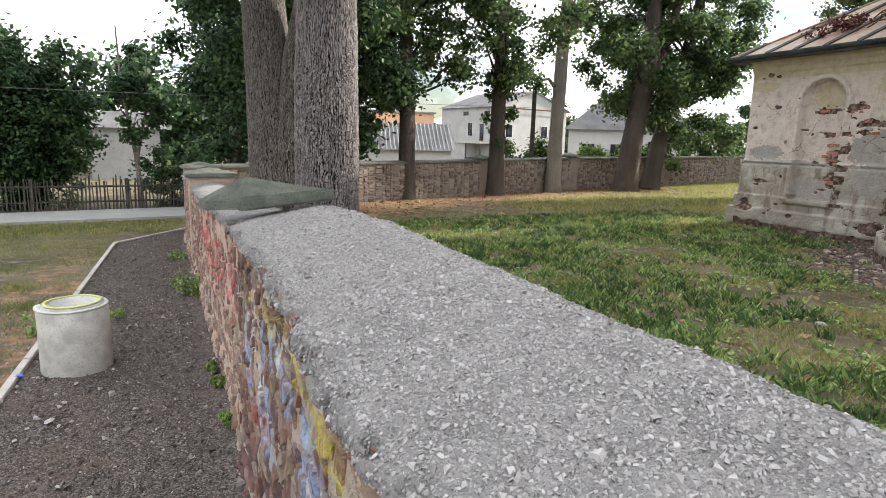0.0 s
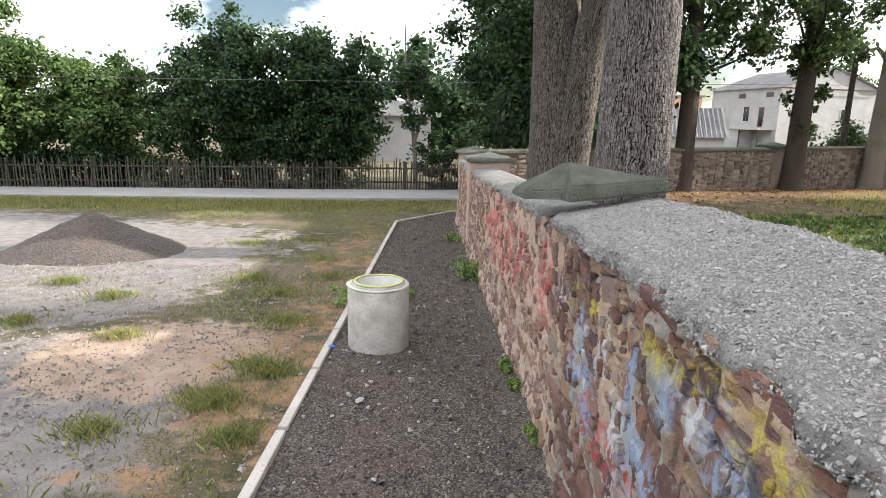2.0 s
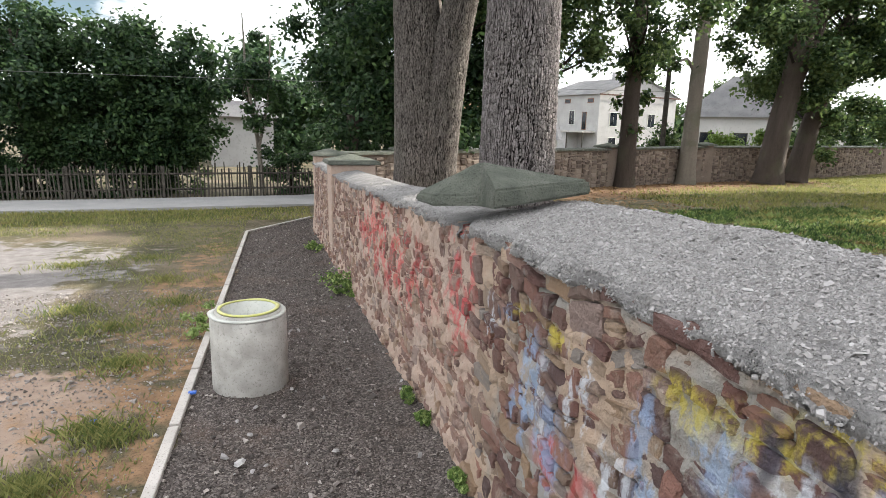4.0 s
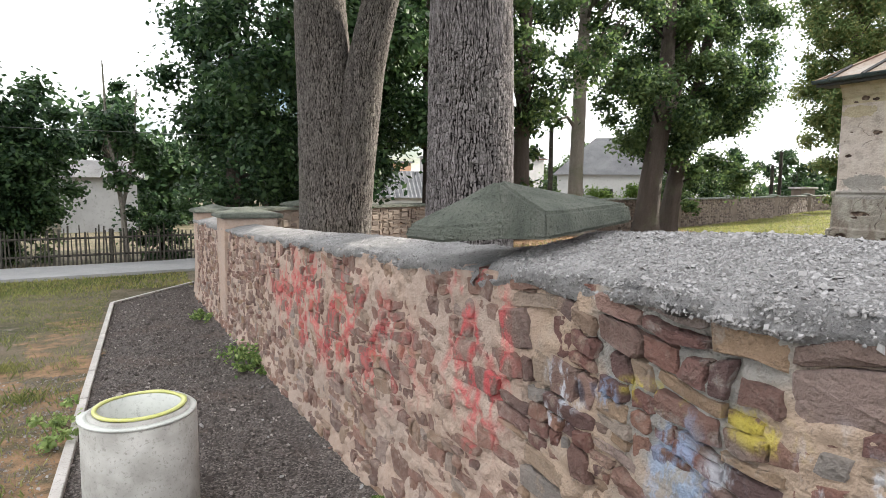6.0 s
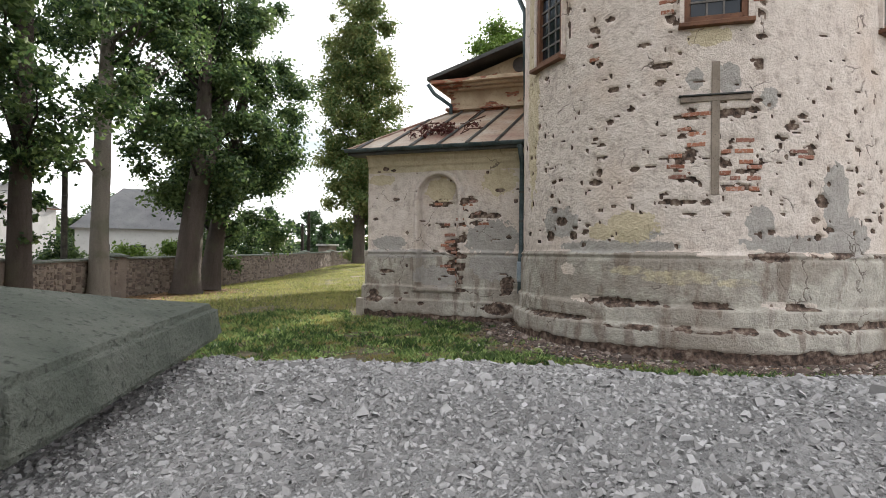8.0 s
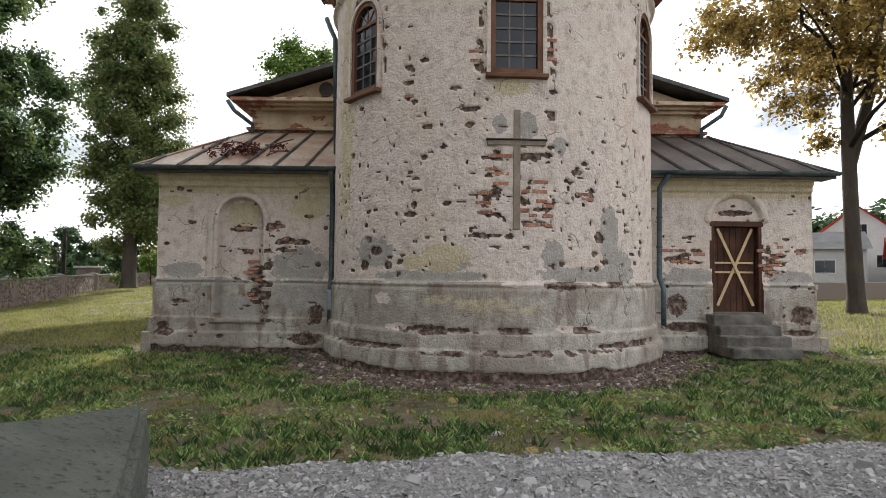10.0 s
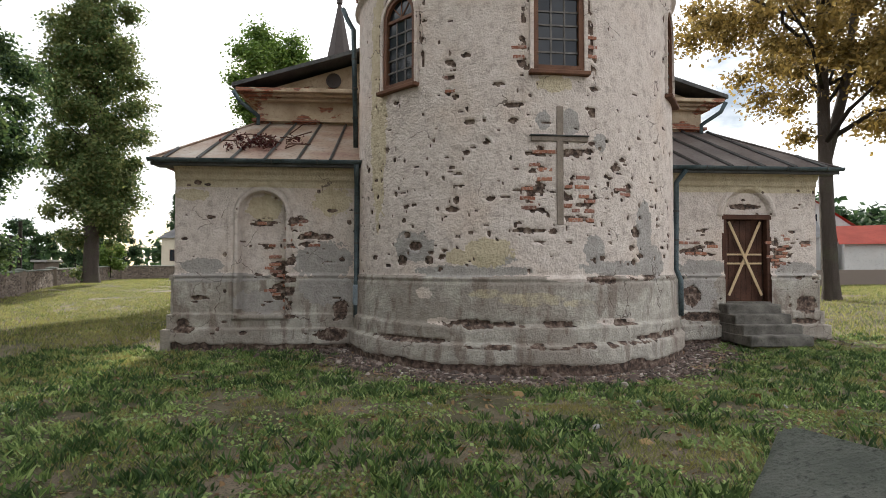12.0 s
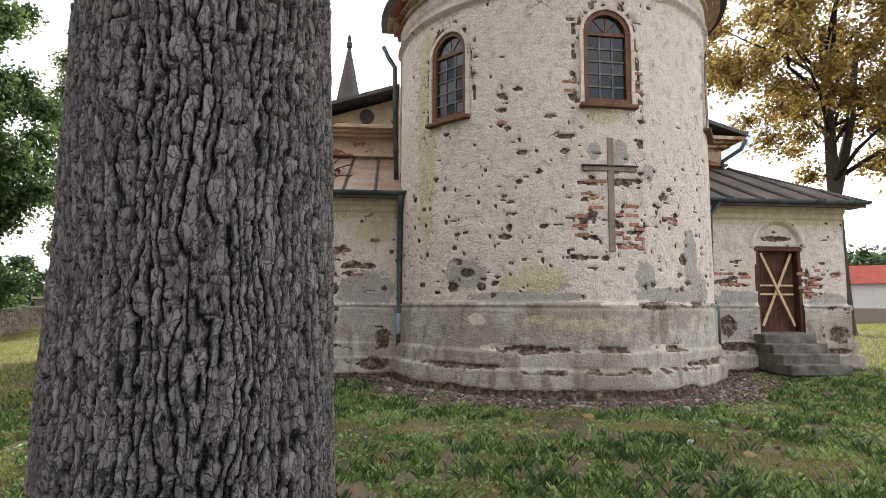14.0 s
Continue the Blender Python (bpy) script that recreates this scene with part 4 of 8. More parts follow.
def church_window(u, z):
    a = u / R
    e = new("window_1")
    e.parent, e.matrix_parent_inverse = church, church_inv
    e.matrix_basis = Matrix.Translation((CX - R * math.cos(a), CY + R * math.sin(a), z)) @ Matrix.Rotation(-a, 4, "Z")
    tagged(e, "round-headed window with brown wooden frame and small panes")
    bm = bmesh.new()
    ring_frame(bm, arch_outline(WW - 0.085, WH), arch_outline(WW + 0.03, WH), 0.02, 0.16)
    part("window_frame", bm, FRAME_WOOD, e)
    bm = bmesh.new()
    ring_frame(bm, arch_outline(WW - 0.0, WH), arch_outline(WW + 0.06, WH), -0.01, 0.5)
    part("reveal", bm, PLASTER, e)
    part("lower_rail", boxed(0.02, 0.16, -WW + 0.05, WW - 0.05, 0.0, 0.09, 0.005), FRAME_WOOD, e)
    part("window_sill", boxed(-0.10, 0.2, -WW - 0.08, WW + 0.08, -0.09, -0.02, 0.01), FRAME_WOOD, e, "dark wooden sill board")
    part("transom", boxed(0.05, 0.13, -WW + 0.05, WW - 0.05, WH - 0.03, WH + 0.03, 0.004), FRAME_WOOD, e)
    w = WW - 0.085
    for k in (-1, 1):
        part("glazing_bar", boxed(0.07, 0.10, k * w / 3 - 0.014, k * w / 3 + 0.014, 0.09, WH - 0.03), MUNTIN, e)
    for k in range(1, 5):
        zz = 0.09 + k * (WH - 0.12) / 5
        part("glazing_bar", boxed(0.068, 0.102, -w, w, zz - 0.014, zz + 0.014), MUNTIN, e)
    for k in (50, 90, 130):
        bm = bmesh.new()
        t = radians(k)
        tube(bm, [(0.085, 0, WH + 0.03), (0.085, w * math.cos(t), WH + w * math.sin(t))], [0.014, 0.014], 4)
        part("glazing_bar", bm, FRAME_WOOD, e)
    for i in range(3):
        for j in range(5):
            y0, y1 = -w + i * 2 * w / 3 + 0.012, -w + (i + 1) * 2 * w / 3 - 0.012
            z0, z1 = 0.09 + j * (WH - 0.12) / 5 + 0.012, 0.09 + (j + 1) * (WH - 0.12) / 5 - 0.012
            tl = pose(0.09, (y0 + y1) / 2, (z0 + z1) / 2, 0, rng.uniform(-1.5, 1.5), rng.uniform(-1.5, 1.5))
            part("pane", boxed(-0.003, 0.003, (y0 - y1) / 2, (y1 - y0) / 2, (z0 - z1) / 2, (z1 - z0) / 2, 0, tl), GLASS, e)
    bm = bmesh.new()
    prism(bm, [(x * 0.97, z) for x, z in arch_outline(w, 0.02)], 0.088, 0.094)
    bmesh.ops.translate(bm, vec=(0, 0, WH), verts=bm.verts)
    part("fanlight_pane", bm, GLASS, e)
    # added dark sheet that stands for the unlit room behind the panes
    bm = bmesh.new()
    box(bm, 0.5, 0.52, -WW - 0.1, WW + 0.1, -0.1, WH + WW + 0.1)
    part("unlit_room_backing", bm, SPIRE_AND_OPENING_DARK, e)
    return e


for wu, wz in WINS:
    church_window(wu, wz)

# cross let into the plaster
e = new("cross")
e.parent, e.matrix_parent_inverse = church, church_inv
ca = uc / R
e.matrix_basis = Matrix.Translation((CX - R * math.cos(ca), CY + R * math.sin(ca), 0)) @ Matrix.Rotation(-ca, 4, "Z")
tagged(e, "plain weathered grey cross set into the plaster")
CROSS_MAT = speckled("weathered_cross", (0.19, 0.155, 0.125), (0.29, 0.24, 0.195), (0.10, 0.08, 0.07), 5, 50, 0.9, 0.5, 0.005)
part("upright", boxed(-0.02, 0.05, -0.056, 0.056, 2.08, 4.02, 0.006), CROSS_MAT, e)
part("arm", boxed(-0.022, 0.05, -0.47, 0.48, 3.44, 3.52, 0.006), CROSS_MAT, e)
part("drip_ledge", boxed(-0.05, 0.05, -0.49, 0.50, 3.524, 3.545, 0.004), LEDGE, e)


# annex fronts
def flat_place(U, Z, d):
    return np.stack([FX - d, U, Z], -1)


def annex_front(name, y0, y1, z1, features):
    us = np.arange(y0, y1 + 0.001, 0.018)
    zs = np.arange(-0.75, z1 + 0.001, 0.018)
    U, Z = np.meshgrid(us, zs, indexing="ij")
    hole, patch, extra, keepv = features(U, Z)
    hole = np.maximum(hole, pits(U, Z, 50, int(abs(y0) * 10), y0, y1, 0.0, z1 - 0.3, lambda u, z: 1.0))
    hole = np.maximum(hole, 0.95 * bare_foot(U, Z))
    out = mouldings(U, Z) + extra
    out += 0.05 * sstep(Z, z1 - 0.30, z1 - 0.28) + 0.05 * sstep(Z, z1 - 0.18, z1 - 0.12) + 0.06 * sstep(Z, z1 - 0.07, z1 - 0.03)
    keepf = keepv[:-1, :-1] & keepv[1:, :-1] & keepv[:-1, 1:] & keepv[1:, 1:]
    ob = plaster_grid(name, U, Z, flat_place, out, hole, patch, keepf, church, 0.03)
    ob.matrix_parent_inverse = church_inv
    return ob


NICHE_Y, NICHE_W, NICHE_Z, NICHE_H = 8.36, 0.46, 0.42, 2.05


def arch_d(U, Z, yc, zs_, w, h):
    """Signed distance-like value: below 0 inside a round-headed shape."""
    return np.where(Z > zs_ + h, np.hypot(U - yc, Z - zs_ - h) - w, np.maximum(np.abs(U - yc) - w, zs_ - Z))


NICHE_BRICKS = [(NICHE_Y - 0.72, 2.25, 0.22, 0.16), (NICHE_Y - 0.95, 1.95, 0.25, 0.2), (NICHE_Y - 0.3, 1.15, 0.22, 0.5), (NICHE_Y - 0.56, 1.2, 0.12, 0.75), (NICHE_Y + 0.0, 2.3, 0.34, 0.09), (NICHE_Y + 0.0, 1.8, 0.3, 0.06), (NICHE_Y + 0.1, 1.25, 0.12, 0.06)]


def left_features(U, Z):
    d = arch_d(U, Z, NICHE_Y, NICHE_Z, NICHE_W, NICHE_H)
    extra = -0.17 * sstep(d, 0.012, -0.012) + 0.075 * np.exp(-((d - 0.06) / 0.055) ** 6) + 0.02 * np.exp(-((d - 0.2) / 0.06) ** 6) * (Z > NICHE_Z - 0.02)
    hole = blotch(U, Z, NICHE_BRICKS) * sstep(fbm(U * 4, Z * 11, 3), 0.47, 0.56)
    hole = np.maximum(hole, blotch(U, Z, [(9.85, 0.12, 0.2, 0.07), (9.9, 0.25, 0.12, 0.08), (6.75, 0.5, 0.16, 0.2), (6.9, 0.0, 0.35, 0.12), (10.05, -0.2, 0.15, 0.08), (7.1, 2.0, 0.2, 0.06), (6.95, 2.55, 0.1, 0.04), (9.6, 0.75, 0.2, 0.05)]))
    grey = blotch(U, Z, [(7.1, 1.5, 0.62, 0.4), (9.55, 1.4, 0.42, 0.16), (9.2, 1.16, 1.0, 0.1), (7.0, 0.9, 0.6, 0.3), (8.4, 0.65, 0.5, 0.25)])
    ochre = np.maximum(blotch(U, Z, [(6.95, 2.75, 0.4, 0.3), (9.8, 2.85, 0.35, 0.12), (8.36, 2.6, 0.35, 0.3)]), sstep(Z, 2.98, 3.05)) * 0.9
    return hole, np.stack([grey, ochre, sstep(Z, 1.2, 1.1)], -1), extra, np.ones_like(U, bool)


DOOR_Y, DOOR_W, DOOR_Z0, DOOR_Z1 = -2.11, 0.52, 0.60, 2.53
DOOR_BRICKS = [(-2.85, 1.75, 0.3, 0.45), (-1.0, 1.8, 0.45, 0.2), (-3.35, 1.9, 0.25, 0.12), (-0.9, 2.2, 0.3, 0.08)]


def right_features(U, Z):
    d = arch_d(U, Z, DOOR_Y, DOOR_Z0, DOOR_W, DOOR_Z1 - DOOR_Z0)
    extra = 0.05 * np.exp(-((d - 0.09) / 0.06) ** 4) * (Z > DOOR_Z1 - 0.02)
    door = (np.abs(U - DOOR_Y) < DOOR_W) & (Z > DOOR_Z0) & (Z < DOOR_Z1)
    extra = extra - 0.06 * sstep(d, 0.02, -0.02) * (Z >= DOOR_Z1)
    hole = blotch(U, Z, DOOR_BRICKS) * sstep(fbm(U * 4 + 3, Z * 11, 3), 0.46, 0.56)
    hole = np.maximum(hole, blotch(U, Z, [(-2.1, 2.72, 0.4, 0.06), (-3.45, 0.55, 0.25, 0.2), (-3.4, 0.2, 0.35, 0.06), (-1.0, 0.3, 0.5, 0.1), (-0.8, 0.75, 0.2, 0.2)]))
    grey = blotch(U, Z, [(-1.05, 1.3, 0.55, 0.25), (-3.2, 1.3, 0.5, 0.2), (-0.9, 0.8, 0.5, 0.4)])
    ochre = sstep(Z, 2.98, 3.05) * 0.75
    return hole, np.stack([grey, ochre, sstep(Z, 1.2, 1.1)], -1), extra, ~door


tagged(annex_front("annex_wall", 6.1, 10.12, 3.45, left_features), "low annex wall with a walled-up round-headed niche")
tagged(annex_front("annex_wall", -3.72, 0.0, 3.45, right_features), "low annex wall with a side door")


def side_wall(y, sign):
    us = np.arange(FX, 17.0, 0.05)
    zs = np.arange(-0.75, 3.46, 0.05)
    U, Z = np.meshgrid(us, zs, indexing="ij")
    hole = pits(U, Z, 60, 12, FX, 17, 0, 3, lambda u, z: 1.0)
    me_ob = plaster_grid("annex_side_wall", U, Z, lambda u, z, d: np.stack([u - d * 0, y + sign * d + 0 * u, z], -1), mouldings(U, Z), hole, np.stack([hole * 0, sstep(Z, 2.98, 3.05) * 0.8, sstep(Z, 1.2, 1.1)], -1), None, church, 0.03)
    me_ob.matrix_parent_inverse = church_inv


side_wall(10.12, 1)
side_wall(-3.72, -1)
for yy, sg in ((10.12, 1), (-3.72, -1)):
    bm = bmesh.new()
    for z0, z1, o in ((-0.75, 0.12, 0.20), (0.12, 0.42, 0.11), (0.42, 1.10, 0.055), (1.10, 1.22, 0.075)):
        box(bm, FX - o + 0.012, FX + 0.3, min(yy, yy + sg * o), max(yy, yy + sg * o), z0, z1 - 0.004, 0.012)
    ob = cpart("corner_block", bm, PLASTER, "worn plinth corner")
    set_color(ob.data, "patch", np.tile((0.2, 0.0, 1.0), (len(ob.data.vertices), 1)))


# brick pieces in the bare patches
brick_me = bm_done("brick", boxed(-0.02, 0.02, -0.125, 0.125, -0.032, 0.032, 0.006), BRICK)


def lay_bricks(patches, place, seed, keep=0.62, limit=150):
    r = np.random.default_rng(seed)
    done = 0
    for u, z, ru, rz in patches:
        for j, zz in enumerate(np.arange(z - rz, z + rz, 0.078)):
            for uu in np.arange(u - ru + (j % 2) * 0.13, u + ru, 0.265):
                if ((uu - u) / ru) ** 2 + ((zz - z) / rz) ** 2 > 1.0 or r.random() > keep or done >= limit:
                    continue
                ob = new("brick", brick_me)
                ob.parent, ob.matrix_parent_inverse = church, church_inv
                ob.matrix_basis = place(uu + r.uniform(-0.02, 0.02), zz) @ pose(r.uniform(-0.004, 0.006), 0, 0, r.uniform(-2, 2), r.uniform(-2, 2), r.uniform(-2, 2)) @ Matrix.Diagonal((1, r.choice([1.0, 1.0, 0.55, 0.75]), r.uniform(0.85, 1.05), 1))
                done += 1


def on_apse(u, z):
    a = u / R
    return Matrix.Translation((CX - (R - 0.018) * math.cos(a), CY + (R - 0.018) * math.sin(a), z)) @ Matrix.Rotation(-a, 4, "Z")


# annex bodies behind the fronts, nave with pediment
cpart("annex_core", boxed(FX + 0.55, 17.0, 6.0, 10.0, -0.6, 3.4), FAR_MORTAR)
cpart("annex_core", boxed(FX + 0.55, 17.0, -3.6, 0.2, -0.6, 3.4), FAR_MORTAR)
GX0 = 15.5
NY0, NY1, NZ = -2.85, 9.25, 5.72
def nave_mat():
    """Ochre plaster fallen off in patches down to red brick courses."""
    m, n, l, p = mat("ochre_nave_plaster", 0.92)
    v = world_coords(n, l)
    big, fine = noise_tex(n, l, v, 2.2, 5), noise_tex(n, l, v, 14, 5, 0.65)
    col = ramp(n, l, big, [(0.32, (0.36, 0.27, 0.19)), (0.68, (0.52, 0.42, 0.30))])
    col = mixc(n, l, maths(n, l, "MULTIPLY", step(n, l, fine, 0.52, 0.7), 0.5), col, (0.26, 0.17, 0.12))
    sep = n.new("ShaderNodeSeparateXYZ")
    l.new(v, sep.inputs["Vector"])
    course = maths(n, l, "ABSOLUTE", maths(n, l, "SUBTRACT", maths(n, l, "FRACT", maths(n, l, "MULTIPLY", sep.outputs["Z"], 12.5)), 0.5))
    brick = mixc(n, l, step(n, l, course, 0.36, 0.44), ramp(n, l, fine, [(0.35, (0.17, 0.065, 0.045)), (0.65, (0.36, 0.15, 0.09))]), (0.20, 0.15, 0.12))
    gone = step(n, l, noise_tex(n, l, world_coords(n, l, (1, 1, 1.8)), 0.9, 6, 0.6), 0.545, 0.575)
    col = mixc(n, l, gone, col, brick)
    l.new(col, p.inputs["Base Color"])
    bump(n, l, p, maths(n, l, "SUBTRACT", fine, gone), 0.5, 0.02)
    return m


nave_wall = nave_mat()
bm = bmesh.new()
box(bm, GX0, 36, NY0, NY1, -0.6, NZ)
cpart("nave_wall", bm, nave_wall, "ochre plastered nave wall with bare brick")
bm = bmesh.new()
prism(bm, [(NY0, NZ + 0.25), (NY1, NZ + 0.25), (CY, NZ + 2.2)], GX0 + 0.05, GX0 + 0.5)
cpart("pediment", bm, nave_wall, "low pediment with patches of bare brick")
for o, z0, z1 in ((0.12, NZ - 0.55, NZ - 0.47), (0.18, NZ - 0.02, NZ + 0.06), (0.30, NZ + 0.06, NZ + 0.14), (0.45, NZ + 0.14, NZ + 0.24)):
    cpart("cornice", boxed(GX0 - o, 36, NY0 - o, NY1 + o, z0, z1 - 0.003, 0.01), nave_wall, "stepped plaster cornice")
bm = bmesh.new()
for y_end, sg in ((NY1 + 0.55, 1), (NY0 - 0.55, -1)):
    a, b = Vector((0, y_end, NZ + 0.245)), Vector((0, CY, NZ + 0.245 + abs(y_end - CY) * 0.305))
    for p, q in ((a, b),):
        vs = []
        for x in (GX0 - 0.45, 36):
            for pt, dz in ((p, 0.0), (q, 0.0), (q, 0.10), (p, 0.10)):
                vs.append(bm.verts.new((x, pt.y, pt.z + dz)))
        for f in ((0, 1, 2, 3), (7, 6, 5, 4), (0, 4, 5, 1), (1, 5, 6, 2), (2, 6, 7, 3), (3, 7, 4, 0)):
            bm.faces.new([vs[i] for i in f])
cpart("nave_roof", bm, LEDGE, "dark sheet-metal nave roof")
# small round openings in the pediment: solid discs, their shade put into the dark colour
for yo in (7.28, -1.0):
    bm = bmesh.new()
    tube(bm, [(GX0 + 0.02, yo, NZ + 0.6), (GX0 + 0.3, yo, NZ + 0.6)], [0.2, 0.2], 20)
    cpart("oculus_disc", bm, SPIRE_AND_OPENING_DARK, "dark disc for the shade in a small round opening")


def lean_roof(name, y_out, y_in, y_top, material, label):
    """Annex roof: front slope, hip end, standing seams."""
    sg = 1 if y_out > y_in else -1
    bm = bmesh.new()
    P = [Vector(p) for p in ((11.82, y_out, 3.52), (11.82, y_in, 3.52), (GX0, y_in, 5.12), (GX0, y_top, 5.12), (17.0, y_out, 3.52))]
    top = [bm.verts.new(p) for p in P]
    low = [bm.verts.new(p - Vector((0, 0, 0.05))) for p in P]
    for idx in ((0, 1, 2, 3), (0, 3, 4)):
        bm.faces.new([top[i] for i in idx])
        bm.faces.new([low[i] for i in idx][::-1])
    for i, j in ((0, 1), (1, 2), (3, 4), (4, 0)):
        bm.faces.new((top[i], low[i], low[j], top[j]))
    roof = cpart(name, bm, material, label)
    n = int(abs(y_out - y_in) / 0.62)
    for k in range(1, n + 1):
        y = y_in + (y_out - y_in) * (k - 0.4) / n
        t = 1.0
        if (y - y_top) * sg > 0:
            t = 1 - (y - y_top) / (y_out - y_top)
        a, b = Vector((11.82, y, 3.525)), Vector((11.82 + (GX0 - 11.82) * t, y, 3.525 + 1.6 * t))
        bm = bmesh.new()
        tube(bm, [a + Vector((0, 0, 0.02)), b + Vector((0, 0, 0.02))], [0.034, 0.034], 4)
        part("standing_seam", bm, LEDGE, roof)
    bm = bmesh.new()
    tube(bm, [(11.82, y_out, 3.53), (GX0, y_top, 5.13)], [0.03, 0.03], 6)
    part("hip_cap", bm, material, roof)
    soff = cpart("soffit", boxed(11.86, FX + 0.1, min(y_out, y_in), max(y_out, y_in), 3.42, 3.462, 0), LEDGE)
    # added dark board that blocks bright sky between gutter and roof edge
    cpart("gap_blocking_board", boxed(11.845, 11.875, min(y_out, y_in) + 0.01, max(y_out, y_in) - 0.01, 3.40, 3.515, 0.004), LEDGE)
    g = bmesh.new()
    lo, hi = min(y_in, y_out + sg * 0.02), max(y_in, y_out + sg * 0.02)
    prof = [(-0.075 * math.cos(math.pi * k / 8), -0.075 * math.sin(math.pi * k / 8)) for k in range(9)]
    prof += [(0.066 * math.cos(math.pi * k / 8), -0.066 * math.sin(math.pi * k / 8)) for k in range(9)]
    prism(g, [(11.78 + x, 3.53 + z) for x, z in prof], lo, hi, "y")
    gut = cpart("gutter", g, GUTTER, "dented half-round zinc gutter")
    for y in np.arange(lo + 0.4, hi, 0.9):
        b = bmesh.new()
        tube(b, [(11.78 - 0.082 * math.cos(math.pi * k / 6), float(y), 3.535 - 0.082 * math.sin(math.pi * k / 6)) for k in range(7)], [0.012] * 7, 4)
        part("bracket", b, LEDGE, gut)


lean_roof("annex_roof", 10.48, 5.9, 9.3, ROOF_RUST, "rusty standing-seam sheet roof")
lean_roof("annex_roof", -4.02, 0.3, -3.0, ROOF_DARK, "dark brown standing-seam sheet roof")


def downpipe(pts, r=0.055, label="dull zinc downpipe"):
    bm = bmesh.new()
    tube(bm, pts, [r] * len(pts), 10)
    ob = cpart("downpipe", bm, GUTTER, label, True)
    for i in range(len(pts) - 1):
        p, q = Vector(pts[i]), Vector(pts[i + 1])
        for k in range(1, int((q - p).length / 0.8) + 1):
            c = p.lerp(q, k / (int((q - p).length / 0.8) + 1))
            b = bmesh.new()
            d = (q - p).normalized() * 0.02
            tube(b, [c - d, c + d], [r * 1.18] * 2, 10)
            part("joint_ring", b, LEDGE, ob)


downpipe([(11.78, 6.42, 3.46), (11.95, 6.42, 3.25), (12.05, 6.42, 3.1), (12.05, 6.42, 1.25), (11.95, 6.42, 1.05), (11.95, 6.42, 0.35)])
downpipe([(11.78, -0.52, 3.46), (12.0, -0.40, 3.2), (12.05, -0.40, 1.35), (11.92, -0.44, 1.1), (11.92, -0.44, 0.35)])
downpipe([(GX0 - 0.5, 9.75, 5.85), (GX0 - 0.4, 9.6, 5.6), (GX0 - 0.12, 9.2, 5.3), (GX0 - 0.12, 9.2, 4.9)])
downpipe([(GX0 - 0.5, -3.3, 5.85), (GX0 - 0.4, -3.2, 5.6), (GX0 - 0.12, -2.8, 5.3), (GX0 - 0.12, -2.8, 4.9)])
downpipe([(CX + 0.6, CY + R + 0.42, 7.2), (CX + 0.5, CY + R + 0.3, 6.9), (CX + 0.3, CY + R + 0.16, 6.6), (CX + 0.3, CY + R + 0.1, 4.0)])

PALE_SLEEVE = speckled("pale_blue_pipe_sleeve", (0.24, 0.29, 0.34), (0.36, 0.41, 0.45), (0.14, 0.15, 0.16), 5, 40, 0.5, 0.2, 0.002, 0.2)
bm = bmesh.new()
tube(bm, [(11.95, 6.42, 0.60), (11.95, 6.42, 0.64), (11.95, 6.42, 0.98), (11.95, 6.42, 1.02)], [0.062, 0.072, 0.072, 0.062], 12)
cpart("pipe_sleeve", bm, PALE_SLEEVE, "pale blue sleeve on the downpipe", True)

# apse cornice and half-cone roof
n = 48
bm = bmesh.new()
for o, z0, z1 in ((0.10, 7.15, 7.25), (0.2, 7.25, 7.33), (0.34, 7.33, 7.42)):
    lo = [bm.verts.new((CX - (R + o) * math.cos(a), CY + (R + o) * math.sin(a), z0)) for a in np.linspace(-1.62, 1.62, n)]
    hi = [bm.verts.new((CX - (R + o) * math.cos(a), CY + (R + o) * math.sin(a), z1)) for a in np.linspace(-1.62, 1.62, n)]
    inn = [bm.verts.new((CX - (R - 0.2) * math.cos(a), CY + (R - 0.2) * math.sin(a), z0)) for a in np.linspace(-1.62, 1.62, n)]
    for k in range(n - 1):
        bm.faces.new((lo[k], lo[k + 1], hi[k + 1], hi[k]))
        bm.faces.new((lo[k], inn[k], inn[k + 1], lo[k + 1]))
cpart("apse_cornice", bm, nave_wall, "stepped plaster cornice round the apse")
bm = bmesh.new()
tip = bm.verts.new((GX0 + 0.3, CY, 9.0))
edge = [bm.verts.new((CX - (R + 0.48) * math.cos(a), CY + (R + 0.48) * math.sin(a), 7.43)) for a in np.linspace(-1.7, 1.7, n)]
edge2 = [bm.verts.new(v.co + Vector((0, 0, 0.05))) for v in edge]
for k in range(n - 1):
    bm.faces.new((edge2[k], edge2[k + 1], tip))
    bm.faces.new((edge[k], edge[k + 1], edge2[k + 1], edge2[k]))
cpart("apse_roof", bm, ROOF_DARK, "dark sheet half-cone roof")
for sg in (-1, 1):
    cpart("choir_wall", boxed(CX + 0.1, GX0 + 0.3, CY + sg * R - 0.15, CY + sg * R + 0.02, 3.0, 7.3), nave_wall)

# side door with crossed slats
e = new("door_1")
e.parent, e.matrix_parent_inverse = church, church_inv
e.matrix_basis = Matrix.Translation((FX, DOOR_Y, DOOR_Z0))
tagged(e, "dark brown boarded side door nailed shut with pale slats")
H = DOOR_Z1 - DOOR_Z0
